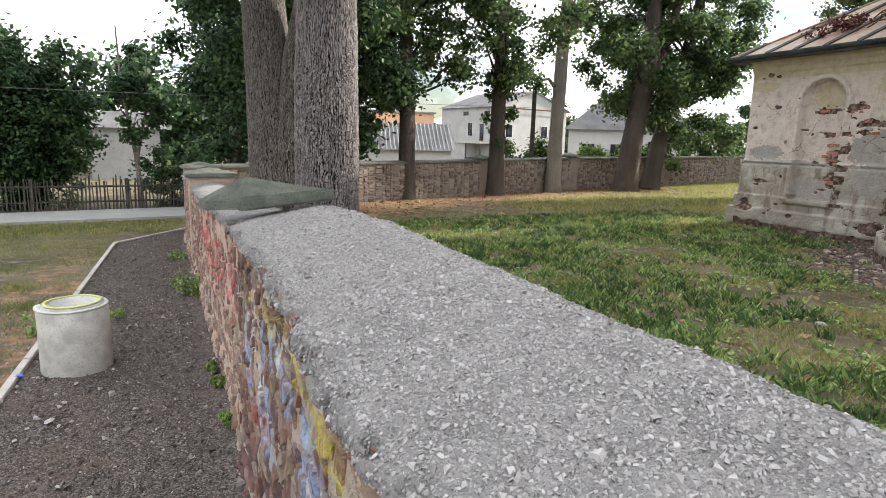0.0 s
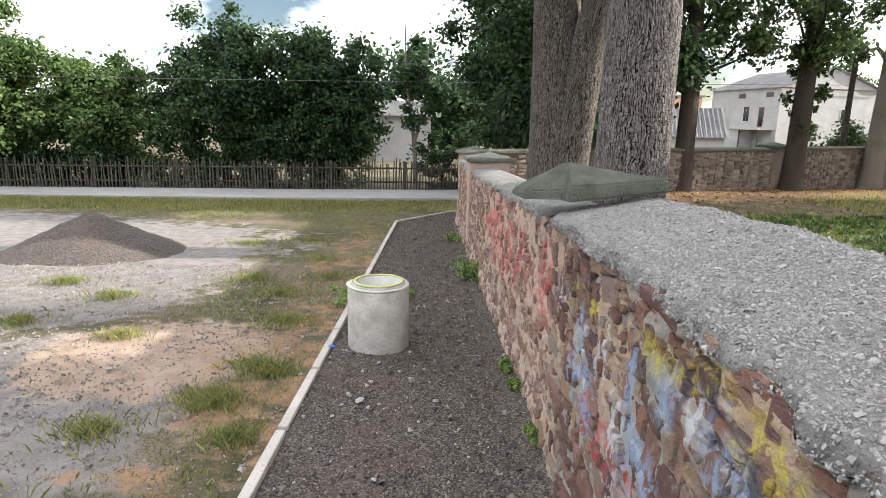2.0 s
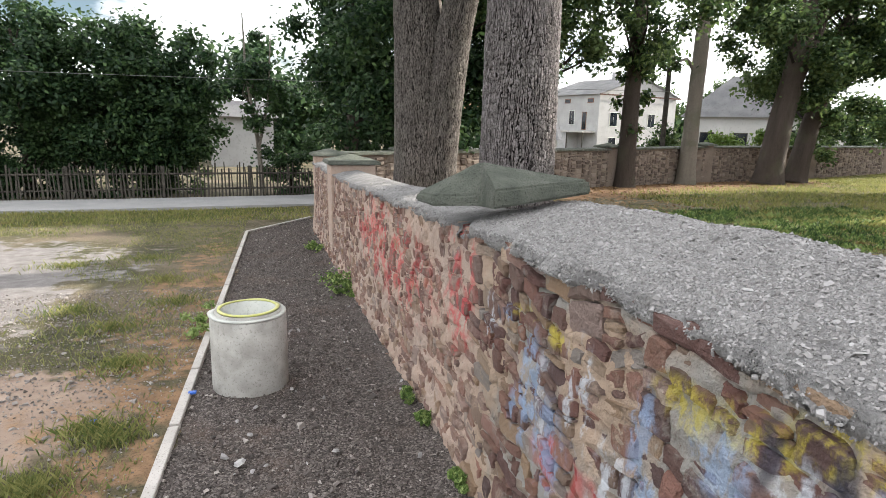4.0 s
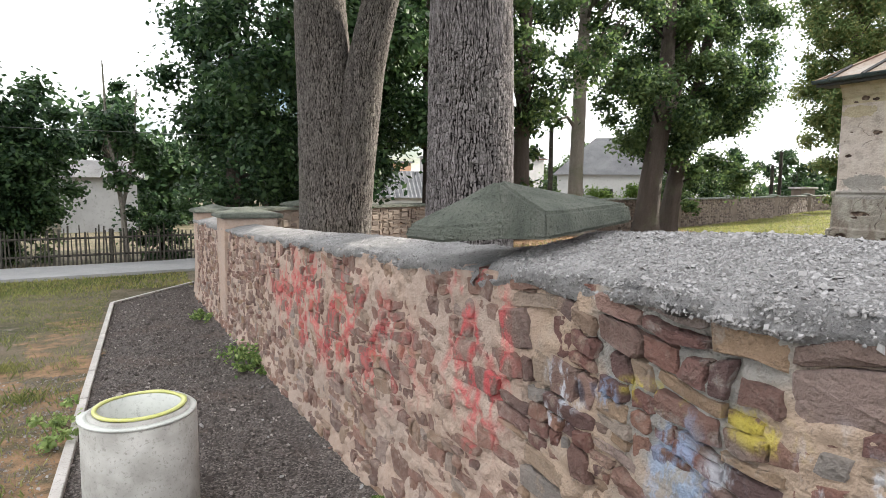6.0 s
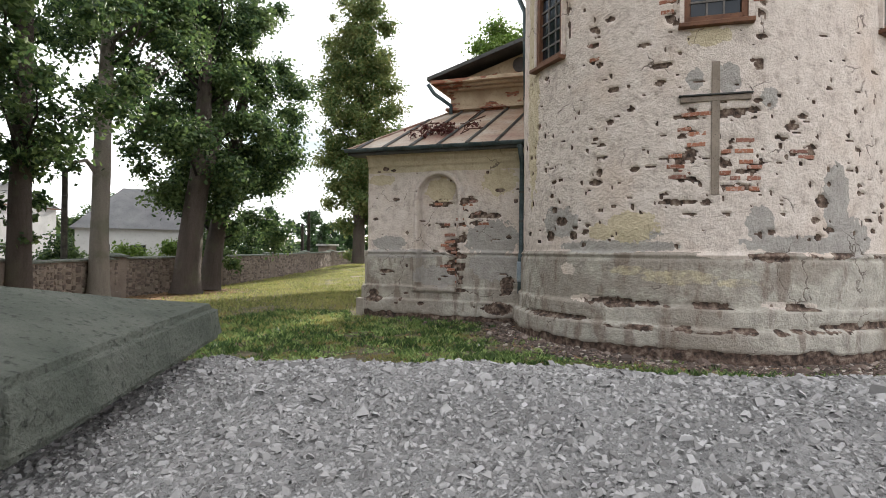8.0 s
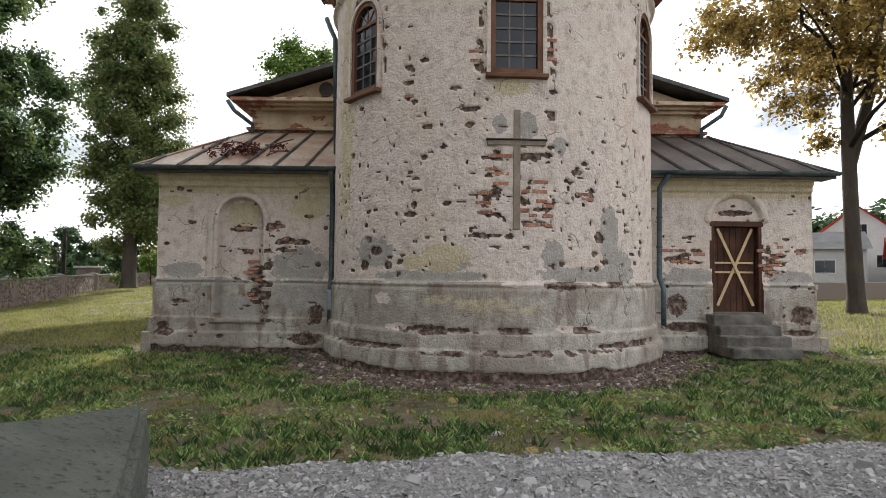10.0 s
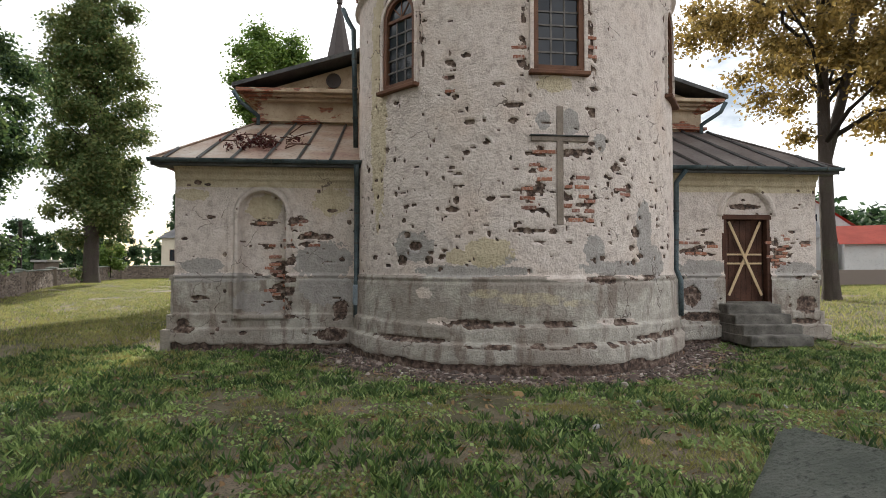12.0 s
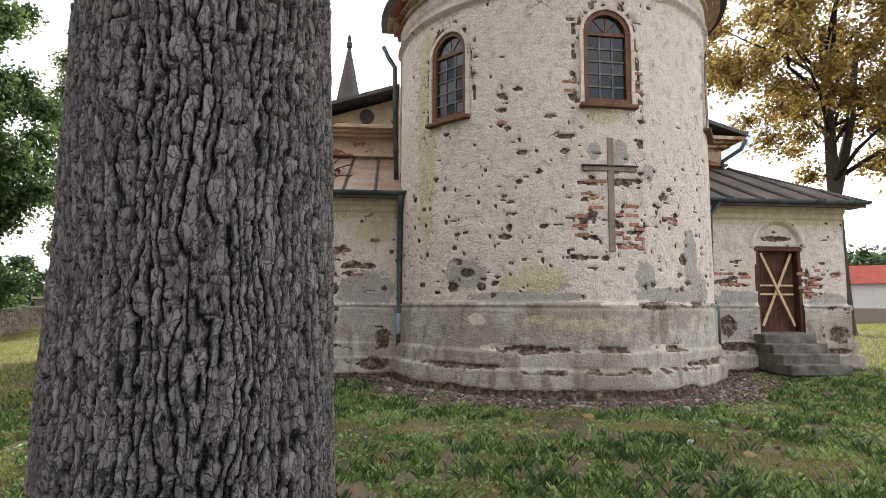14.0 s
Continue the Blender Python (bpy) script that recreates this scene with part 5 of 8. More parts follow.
for k in (-1, 1):
    part("jamb", boxed(0.0, 0.16, k * DOOR_W - 0.055, k * DOOR_W + 0.055, -0.02, H, 0.006), OLD_WOOD, e)
    part("reveal", boxed(0.02, 0.5, k * (DOOR_W + 0.08) - 0.04, k * (DOOR_W + 0.08) + 0.04, -0.02, H), FAR_MORTAR, e)
part("lintel", boxed(-0.01, 0.16, -DOOR_W - 0.05, DOOR_W + 0.05, H - 0.10, H + 0.01, 0.006), OLD_WOOD, e)
for k in range(7):
    y = -DOOR_W + 0.06 + k * 0.132
    part("board", boxed(0.17, 0.20 + 0.004 * (k % 2), y, y + 0.127, 0.0, H - 0.1, 0.004), OLD_WOOD, e)
part("threshold", boxed(-0.05, 0.3, -DOOR_W, DOOR_W, -0.08, 0.02, 0.01), STEP_STONE, e)
for k in (-1, 1):
    ang = math.degrees(math.atan2(1.62, 0.74)) * k
    part("slat", boxed(0.075 - 0.013 * k, 0.095 - 0.013 * k, -0.90, 0.90, -0.029, 0.029, 0.003, pose(0, 0, 0.97, ang)), NEW_WOOD, e, "pale raw pine slat")
for zz in (0.86, 1.06):
    part("slat", boxed(0.10, 0.118, -0.40, 0.42, zz - 0.02, zz + 0.02, 0.003), NEW_WOOD, e, "pale raw pine slat")

# doorsteps
e = thing("door_steps", (11.7, -2.2, 0), "four worn dark stone steps below the side door", "steps")
for k in range(4):
    z1 = 0.585 - k * 0.19
    b = boxed(FX - 0.42 - k * 0.28, FX - 0.02, -2.62 - k * 0.03, -1.42 + k * 0.01, z1 - 0.22, z1, 0.022)
    bmesh.ops.subdivide_edges(b, edges=[ed for ed in b.edges if ed.calc_length() > 0.3], cuts=7, use_grid_fill=True)
    for vert in b.verts:
        vert.co += 0.016 * Vector((noise.noise(vert.co * 5), noise.noise(vert.co * 5 + Vector((7, 0, 0))), noise.noise(vert.co * 4 + Vector((0, 7, 0)))))
    ob = part("step", b, STEP_STONE, e)
    ob.matrix_parent_inverse = Matrix.Translation(-e.location)

# tower spire behind the nave
e = thing("church_tower", (40, 9.5, -0.3), "slim dark sheet-metal spire behind the church roof", "tower")
part("tower_shaft", boxed(-1.2, 1.2, -1.2, 1.2, 0, 14.5), nave_wall, e)
bm = bmesh.new()
tube(bm, [(0, 0, 14.4), (0, 0, 16.1), (0, 0, 19.5), (0, 0, 19.56), (0, 0, 19.85), (0, 0, 20.0), (0, 0, 20.25), (0, 0, 20.5)], [1.13, 0.79, 0.11, 0.2, 0.22, 0.11, 0.15, 0.03], 8)
part("spire", bm, SPIRE_AND_OPENING_DARK, e)


lay_bricks(CROSS_BRICKS, on_apse, 5, 0.42, 170)
lay_bricks(NICHE_BRICKS, lambda u, z: Matrix.Translation((FX + (0.125 if arch_d(np.array(u), np.array(z), NICHE_Y, NICHE_Z, NICHE_W, NICHE_H) < 0 else 0.012), u, z)), 6, 0.42, 70)
lay_bricks(DOOR_BRICKS, lambda u, z: Matrix.Translation((FX + 0.015, u, z)), 8, 0.35, 50)
# ---------------------------------------------------------------- trees
def leaf_cloud(centres, radii, count, size, seed, flat=0.8):
    """Leaf blades scattered in a set of clumps: verts and quads."""
    r = np.random.default_rng(seed)
    c, rad = np.asarray(centres, float), np.asarray(radii, float)
    wts = rad ** 2
    pick = r.choice(len(c), count, p=wts / wts.sum())
    d = r.normal(size=(count, 3))
    d /= np.linalg.norm(d, axis=1)[:, None]
    dist = np.abs(r.normal(0.62, 0.36, count))
    p = c[pick] + d * (rad[pick] * dist)[:, None] * np.array([1, 1, flat])
    nrm = d * 0.5 + r.normal(size=(count, 3)) * 0.55 + np.array([0, 0, 0.5])
    nrm /= np.linalg.norm(nrm, axis=1)[:, None]
    t = np.cross(nrm, r.normal(size=(count, 3)))
    t /= np.linalg.norm(t, axis=1)[:, None]
    b = np.cross(nrm, t)
    s = size * 0.92 * r.uniform(0.6, 1.3, count)[:, None]
    v = np.stack([p - t * s * 0.55, p + b * s * 0.36 - nrm * s * 0.1, p + t * s * 0.6 - nrm * s * 0.12, p - b * s * 0.36 - nrm * s * 0.1], 1)
    return v.reshape(-1, 3), np.arange(count * 4).reshape(-1, 4)


def lattice(i, j):
    """A fixed random number for each whole pair."""
    return LAT[np.asarray(i, int) % 256, np.asarray(j, int) % 256]


def bark_tube(name, pts, radii, material, sides=48, per_m=10, ridge=0.02, seed=0, flare=0.0, dense=None):
    """A trunk with bark in long plates parted by furrows, as displaced rings along a path. dense: (from, to, rings per metre) for the part passed nearest."""
    P = np.array(pts, float)
    seg = np.linalg.norm(np.diff(P, axis=0), axis=1)
    L = np.concatenate([[0], np.cumsum(seg)])
    s = np.linspace(0, L[-1], max(6, int(L[-1] * per_m)))
    if dense:
        s = np.concatenate([s[s < dense[0]], np.arange(dense[0], dense[1], 1 / dense[2]), s[s >= dense[1]]])
    n = len(s)
    smooth_s = np.linspace(0, L[-1], 60)
    C = np.stack([np.interp(smooth_s, L, P[:, k]) for k in range(3)], -1)
    for _ in range(6):
        C[1:-1] = (C[:-2] + 2 * C[1:-1] + C[2:]) / 4
    C = np.stack([np.interp(s, smooth_s, C[:, k]) for k in range(3)], -1)
    rad = np.interp(s, L, radii)
    rad = rad * (1 + flare * np.exp(-s / 0.35))
    th = np.linspace(-math.pi, math.pi, sides, endpoint=False)
    T, S = np.meshgrid(th, s, indexing="xy")
    if sides < 100:
        h = 0.62 + 0.5 * (fbm(np.cos(T) * 3 + seed, np.sin(T) * 3 + S * 0.8, 3) - 0.5)
    else:
        around = max(8, int(round(np.mean(radii) * 2 * math.pi / 0.026)))
        q = (T / (2 * math.pi) + 0.5) * around
        bend = fbm(q * 0.25 + seed, S * 3.0, 3) - 0.5
        q = q + 3.2 * bend + 1.5 * (fbm(q * 0.9 + 30, S * 11 + seed, 3) - 0.5) + 0.5 * (fbm(q * 3 + 80, S * 45, 2) - 0.5)
        ci = np.floor(q)
        fu = q - ci
        along = S * (8 + 7 * lattice(ci, 3)) + 9 * lattice(ci, 7) + 0.5 * (fbm(q * 2.0 + 50, S * 30, 2) - 0.5) + 0.5 * (fu - 0.5) * (lattice(ci, 31) - 0.5)
        cj = np.floor(along)
        fv = along - cj
        side_r = lattice(np.where(fu < 0.5, ci, ci + 1), np.floor(S * 6) + 19)
        furrow = sstep(np.minimum(fu, 1 - fu), 0.03, 0.22)
        furrow = np.where(side_r < 0.22, 0.55 + 0.45 * furrow, furrow)
        split = 1 - (0.35 + 0.5 * lattice(ci, cj + 5)) * sstep(np.minimum(fv, 1 - fv), 0.07, 0.015)
        plate = 0.62 + 0.34 * lattice(ci + 11, cj) + 0.4 * (fv - 0.5) * (lattice(ci, cj + 40) - 0.4)
        grain = fbm(q * 5 + 7, S * 70 + seed, 3) - 0.5
        h = furrow * split * plate + 0.34 * grain * (0.3 + furrow)
    lump = fbm(np.cos(T) * 1.4 + 5 + seed, np.sin(T) * 1.4 + S * 0.9, 3) - 0.5
    rr = rad[:, None] * (1 + 0.10 * lump) + ridge * (h - 0.7)
    D = np.gradient(C, axis=0)
    D /= np.linalg.norm(D, axis=1)[:, None]
    A = np.cross(D, np.array([0.0, 1.0, 0.02]))
    A /= np.linalg.norm(A, axis=1)[:, None]
    B = np.cross(D, A)
    V = C[:, None] + rr[..., None] * (np.cos(T)[..., None] * A[:, None] + np.sin(T)[..., None] * B[:, None])
    i, j = np.meshgrid(np.arange(n - 1), np.arange(sides), indexing="ij")
    a, b2 = i * sides + j, i * sides + (j + 1) % sides
    f = np.stack([a, b2, b2 + sides, a + sides], -1).reshape(-1, 4)
    me = raw_mesh(name, V.reshape(-1, 3), f, material, True)
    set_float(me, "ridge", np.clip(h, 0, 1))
    return me


def limbs_mesh(limbs, material):
    bm = bmesh.new()
    for pts, r0, r1 in limbs:
        k = len(pts)
        tube(bm, pts, [r0 + (r1 - r0) * i / (k - 1) for i in range(k)], 6)
    return bm_done("limb", bm, material, True)


def grow(seed, start, clumps, r0):
    """Bent limbs from points of the trunk to clump centres."""
    r = np.random.default_rng(seed)
    out = []
    for c in clumps:
        c = np.asarray(c, float)
        s = np.array(start(c), float)
        m1 = s + (c - s) * 0.4 + r.normal(size=3) * 0.18 + np.array([0, 0, 0.12])
        m2 = s + (c - s) * 0.72 + r.normal(size=3) * 0.15
        out.append(([tuple(s), tuple(m1), tuple(m2), tuple(c)], r0 * r.uniform(0.6, 1.1), 0.012))
    return out


def tree(name, base, trunks, clumps, radii, leaves, leaf_size, leaf_mat, bark, label, category="tree", seed=1, sides=24, per_m=5, ridge=0.015, limb_r=0.07, flare=0.25, group="", dense=None):
    """trunks: lists of (points, radii) relative to the base; clumps: crown clump centres and radii relative to the base."""
    e = thing(name, base, label, category, group)
    for k, (pts, rr) in enumerate(trunks):
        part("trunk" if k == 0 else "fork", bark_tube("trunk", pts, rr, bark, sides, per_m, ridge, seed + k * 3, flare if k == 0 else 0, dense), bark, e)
    main = np.array(trunks[0][0], float)

    def start(c):
        z = min(c[2] * 0.75, main[-1][2] * 0.97)
        return [np.interp(z, main[:, 2], main[:, k]) for k in range(2)] + [z]
    if len(clumps):
        for one in grow(seed, start, clumps[: 14], limb_r):
            part("limb", limbs_mesh([one], bark), bark, e)
        v, f = leaf_cloud(clumps, radii, leaves, leaf_size, seed)
        part("crown", raw_mesh("crown", v, f, leaf_mat), leaf_mat, e, "uneven crown of many small leaves")
    return e


def clump_set(seed, count, centre, spread, rmin, rmax, zpow=1.0):
    """Random clump centres inside an ellipsoid."""
    r = np.random.default_rng(seed)
    d = r.normal(size=(count, 3))
    d /= np.linalg.norm(d, axis=1)[:, None]
    p = np.asarray(centre) + d * np.asarray(spread) * (r.uniform(0.15, 1, count) ** 0.5)[:, None]
    return p, r.uniform(rmin, rmax, count)


def gz(x, y):
    return float(ground_z(x, y))


# the two big lindens behind the wall
c, r = clump_set(21, 46, (0.3, 0.0, 9.5), (4.2, 4.2, 3.6), 0.7, 1.4)
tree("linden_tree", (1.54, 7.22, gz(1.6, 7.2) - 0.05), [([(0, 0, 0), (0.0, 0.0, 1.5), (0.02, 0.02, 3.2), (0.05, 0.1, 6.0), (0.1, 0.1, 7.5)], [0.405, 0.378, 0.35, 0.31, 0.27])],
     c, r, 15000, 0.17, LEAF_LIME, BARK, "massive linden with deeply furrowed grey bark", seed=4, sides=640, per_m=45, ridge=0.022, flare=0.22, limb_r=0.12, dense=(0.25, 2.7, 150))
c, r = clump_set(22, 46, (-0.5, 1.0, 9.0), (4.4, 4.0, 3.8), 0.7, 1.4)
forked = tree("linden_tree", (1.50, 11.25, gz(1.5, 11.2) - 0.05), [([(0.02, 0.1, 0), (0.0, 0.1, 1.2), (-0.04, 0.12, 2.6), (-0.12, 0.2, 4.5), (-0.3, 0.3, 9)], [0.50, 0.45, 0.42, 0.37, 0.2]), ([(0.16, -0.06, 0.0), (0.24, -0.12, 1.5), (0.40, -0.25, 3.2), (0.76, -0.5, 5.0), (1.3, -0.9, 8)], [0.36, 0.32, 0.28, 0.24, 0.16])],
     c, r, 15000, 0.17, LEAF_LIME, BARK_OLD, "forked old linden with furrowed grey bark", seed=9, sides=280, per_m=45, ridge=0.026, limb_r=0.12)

# a long branch of it droops over the gravel strip
part("limb", limbs_mesh([([(-0.2, 0.2, 7.6), (-1.8, -2.0, 7.2), (-2.9, -4.0, 5.6), (-3.3, -4.8, 4.0), (-3.45, -5.1, 3.0)], 0.06, 0.008), ([(-2.6, -3.4, 6.1), (-2.5, -3.9, 4.6), (-2.6, -4.2, 3.7)], 0.02, 0.006)], BARK_DARK), BARK_DARK, forked)
v, f = leaf_cloud([(-3.45, -5.1, 3.1), (-3.35, -4.9, 3.45), (-3.2, -4.6, 4.1), (-3.5, -5.2, 3.3), (-2.6, -4.2, 3.8), (-2.5, -4.0, 4.3), (-2.9, -4.3, 4.9), (-2.7, -3.8, 5.4)], [0.17, 0.22, 0.34, 0.13, 0.2, 0.3, 0.45, 0.5], 1500, 0.12, 77)
part("hanging_leaves", raw_mesh("hanging_leaves", v, f, LEAF_DARK), LEAF_DARK, forked, "drooping spray of dark leaves")

# row along the far wall
c, r = clump_set(31, 60, (0.0, 0, 8.2), (3.6, 3.0, 4.8), 0.4, 0.9)
c2, r2 = clump_set(32, 26, (0.1, 0, 3.8), (0.75, 0.75, 2.3), 0.18, 0.38)
tree("linden_tree", (11.1, 20.3, gz(11.1, 20.3)), [([(0, 0, 0), (0.0, 0, 3), (0.1, 0, 9)], [0.33, 0.28, 0.19])], np.vstack([c, c2]), np.concatenate([r, r2]), 22000, 0.17, LEAF_LIME, BARK_DARK, "tall linden with leafy shoots on its trunk", seed=12)
c, r = clump_set(33, 36, (0.4, 0, 10.2), (3.4, 3.0, 3.0), 0.5, 1.0)
c2, r2 = clump_set(34, 6, (-1.0, 0, 4.6), (0.4, 0.4, 0.35), 0.2, 0.35)
tree("linden_tree", (14.65, 21.6, gz(14.65, 21.6)), [([(0, 0, 0), (0.02, 0, 3), (0.1, 0, 6), (0.3, 0, 10)], [0.34, 0.28, 0.27, 0.2]), ([(0, 0, 4.2), (-0.5, 0, 4.75), (-1.0, 0, 4.6)], [0.1, 0.07, 0.04])], np.vstack([c, c2]), np.concatenate([r, r2]), 14000, 0.16, LEAF_LIME, BARK_PALE, "straight pale-barked linden with a dead stub", seed=14)
c, r = clump_set(35, 80, (0.6, 0.3, 9.0), (4.4, 3.0, 6.2), 0.5, 1.0)
tree("linden_tree", (18.6, 21.6, gz(18.6, 21.6)), [([(0, 0, 0), (0.25, 0, 2.5), (0.75, 0, 5.0), (1.0, 0, 10)], [0.55, 0.46, 0.42, 0.22]), ([(0.5, 0, 3.4), (1.3, 0, 5.6), (2.6, 0, 9.5)], [0.28, 0.24, 0.15])], c, r, 56000, 0.18, LEAF_LIME, BARK_DARK, "leaning split-trunk linden by the far wall", seed=15)
c, r = clump_set(36, 100, (2.3, 0.2, 7.6), (4.2, 2.6, 7.4), 0.45, 0.95)
tree("linden_tree", (20.9, 22.5, gz(20.9, 22.5)), [([(0, 0, 0), (0.45, 0, 2.5), (1.3, 0, 5.0), (2.4, 0, 10)], [0.45, 0.38, 0.34, 0.2])], c, r, 64000, 0.18, LEAF_LIME, BARK_DARK, "leaning dark linden by the far wall", seed=16)
c, r = clump_set(37, 44, (0, 0, 8.0), (3.0, 2.6, 4.8), 0.45, 0.9)
tree("linden_tree", (7.0, 19.2, gz(7.0, 19.0)), [([(0, 0, 0), (0.0, 0, 3), (-0.2, 0, 9)], [0.30, 0.26, 0.15])], c, r, 16000, 0.17, LEAF_LIME, BARK_DARK, "slim dark linden by the far wall", seed=17)
c, r = clump_set(38, 70, (0, 0, 6.4), (3.4, 3.0, 5.2), 0.5, 1.0)
tree("linden_tree", (3.6, 18.0, gz(3.6, 17.6)), [([(0, 0, 0), (0.2, 0, 2.5), (-0.2, 0, 8)], [0.45, 0.38, 0.2])], c, r, 44000, 0.17, LEAF_DARK, BARK_DARK, "dense dark linden at the churchyard corner", seed=18)
c, r = clump_set(39, 60, (0.8, 0, 5.2), (3.0, 3.0, 4.2), 0.5, 1.0)
tree("maple_tree", (1.6, 24.5, -1.4), [([(0, 0, 0), (0.3, 0, 3), (0.2, 0, 8)], [0.3, 0.25, 0.12])], c, r, 25000, 0.19, LEAF_DARK, BARK_DARK, "dense dark maple behind the lane", seed=19)

c, r = clump_set(40, 80, (0.0, 0, 6.2), (3.0, 2.5, 5.4), 0.5, 1.0)
tree("maple_tree", (5.6, 24.2, -1.4), [([(0, 0, 0), (0.2, 0, 3), (0.1, 0, 9)], [0.32, 0.26, 0.12])], c, r, 38000, 0.19, LEAF_DARK, BARK_DARK, "dense dark maple behind the churchyard corner", seed=20)

# tall narrow tree beyond the annex
c, r = clump_set(41, 200, (0, 0, 12.6), (3.5, 3.5, 12.4), 0.5, 1.35)
tree("poplar_tree", (45.5, 28.2, 0.1), [([(0, 0, 0), (0.1, 0, 8), (0, 0, 24)], [0.55, 0.4, 0.08])], c, r, 88000, 0.25, LEAF_TURN, BARK_DARK, "tall narrow tree turning yellow at the top", seed=22)
# golden chestnut behind the side door
c, r = clump_set(42, 120, (-0.2, -0.8, 10.8), (5.4, 5.6, 5.0), 0.5, 1.1)
tree("chestnut_tree", (20.2, -10.3, gz(20, -10.3)), [([(0, 0, 0), (0.1, 0.05, 3), (0.05, 0.15, 6), (0.2, 0.1, 12)], [0.28, 0.25, 0.22, 0.13]), ([(0.05, 0.1, 5.2), (0.3, -0.9, 8), (0.2, -1.4, 12)], [0.2, 0.17, 0.08])], c, r, 52000, 0.18, LEAF_GOLD, BARK_DARK, "large chestnut with golden brown autumn leaves", seed=23, limb_r=0.1)
# green tree behind the nave
c, r = clump_set(43, 60, (0, 0, 16.6), (3.9, 3.9, 4.4), 0.7, 1.5)
tree("ash_tree", (50, 16.3, 0), [([(0, 0, 0), (0.1, 0, 8), (0, 0, 18)], [0.45, 0.36, 0.12])], c, r, 26000, 0.28, LEAF_LIGHT, BARK_DARK, "fresh green tree behind the nave roof", seed=24)

# maples behind the picket fence
for k, (x, y, h, w, ls) in enumerate(((-4.9, 25.6, 6.0, 1.7, 0), (-6.4, 25.4, 6.6, 2.3, 0), (-9.3, 25.0, 6.9, 2.2, 0), (-13.9, 24.2, 5.2, 1.9, 1), (-17.2, 23.4, 6.6, 2.2, 1), (-20.6, 22.4, 7.0, 2.8, 1), (-25, 22.0, 8.0, 3.2, 1))):
    c, r = clump_set(50 + k, 90, (0, 0, h * 0.50), (w * 1.15, w * 0.9, h * 0.50), 0.35, 0.75)
    tree("maple_tree", (x, y, gz(-3, y)), [([(0, 0, 0), (0.1, 0, 2.5), (0, 0, h * 0.8)], [0.14, 0.11, 0.04])], c, r, 30000, 0.17, LEAF_MID if ls else LEAF_DARK, BARK_DARK, "dense dark green maple behind the picket fence" if not ls else "rounded green maple behind the picket fence", seed=60 + k, group="maples behind the fence", limb_r=0.05)
# thin half-bare tree by the fence
c, r = clump_set(58, 16, (0.1, 0, 4.6), (0.8, 0.8, 2.2), 0.22, 0.5)
tree("maple_tree", (-1.5, 24.9, -1.4), [([(0, 0, 0), (-0.1, 0, 2), (-0.45, 0, 4.5), (-0.5, 0, 6.6)], [0.09, 0.08, 0.05, 0.02]), ([(-0.1, 0, 1.8), (0.3, 0, 3.6), (0.45, 0, 5.8)], [0.06, 0.045, 0.02])], c, r, 3600, 0.17, LEAF_DARK, BARK_PALE, "thin sparse young maple beside the fence", seed=71, limb_r=0.025)
# ---------------------------------------------------------------- things by the wall
def cap_stone(name, base, apex, thick, label, seed):
    """A low pyramid cap of worn concrete: base corners, apex, edge thickness (one, or one for each corner)."""
    bm = bmesh.new()
    n = len(base)
    thick = thick if isinstance(thick, tuple) else (thick,) * n
    mid = Vector([sum(p[k] for p in base) / n for k in range(3)])
    low = [bm.verts.new(Vector(p)) for p in base]
    top = [bm.verts.new(Vector(p).lerp(Vector((mid.x, mid.y, p[2])), 0.035) + Vector((0, 0, th_))) for p, th_ in zip(base, thick)]
    tip = bm.verts.new(apex)
    bm.faces.new(low[::-1])
    for i in range(n):
        j = (i + 1) % n
        bm.faces.new((low[i], low[j], top[j], top[i]))
        bm.faces.new((top[i], top[j], tip))
    bmesh.ops.bevel(bm, geom=list(bm.edges), offset=0.013, segments=2, affect="EDGES")
    bmesh.ops.subdivide_edges(bm, edges=list(bm.edges), cuts=5, use_grid_fill=True)
    bmesh.ops.triangulate(bm, faces=list(bm.faces))
    for v in bm.verts:
        d = noise.noise(v.co * 7 + Vector((seed, 0, 0))) * 0.009 + noise.noise(v.co * 22 + Vector((0, seed, 0))) * 0.005
        c = noise.noise(v.co * 3.1 + Vector((seed, seed, 2)))
        v.co += (v.co - Vector((mid.x, mid.y, apex[2] - 0.25))).normalized() * (d - 0.035 * max(0, c - 0.35))
    me = bm_done(name, bm, CAP_STONE, True)
    me.set_sharp_from_angle(angle=radians(17))
    ob = new(name, me)
    return tagged(ob, label, "wall cap")


cap_stone("wall_cap", [(0.28, 4.42, 0.945), (1.06, 4.77, 0.985), (0.70, 5.08, 0.95), (0.38, 5.24, 0.93), (0.0, 5.12, 0.91), (0.06, 4.86, 0.905), (0.30, 4.70, 0.93)], (0.35, 4.86, 1.17), (0.10, 0.085, 0.07, 0.06, 0.055, 0.06, 0.06), "tilted mossy grey pyramid cap stone on the wall", 3)


def square_cap(x, y, z, half, turn, label, seed):
    ca, sa = math.cos(turn), math.sin(turn)
    base = [(x + ca * a - sa * b, y + sa * a + ca * b, z) for a, b in ((-half, -half), (half, -half), (half, half), (-half, half))]
    return cap_stone("wall_cap", base, (x, y, z + 0.17), 0.06, label, seed)


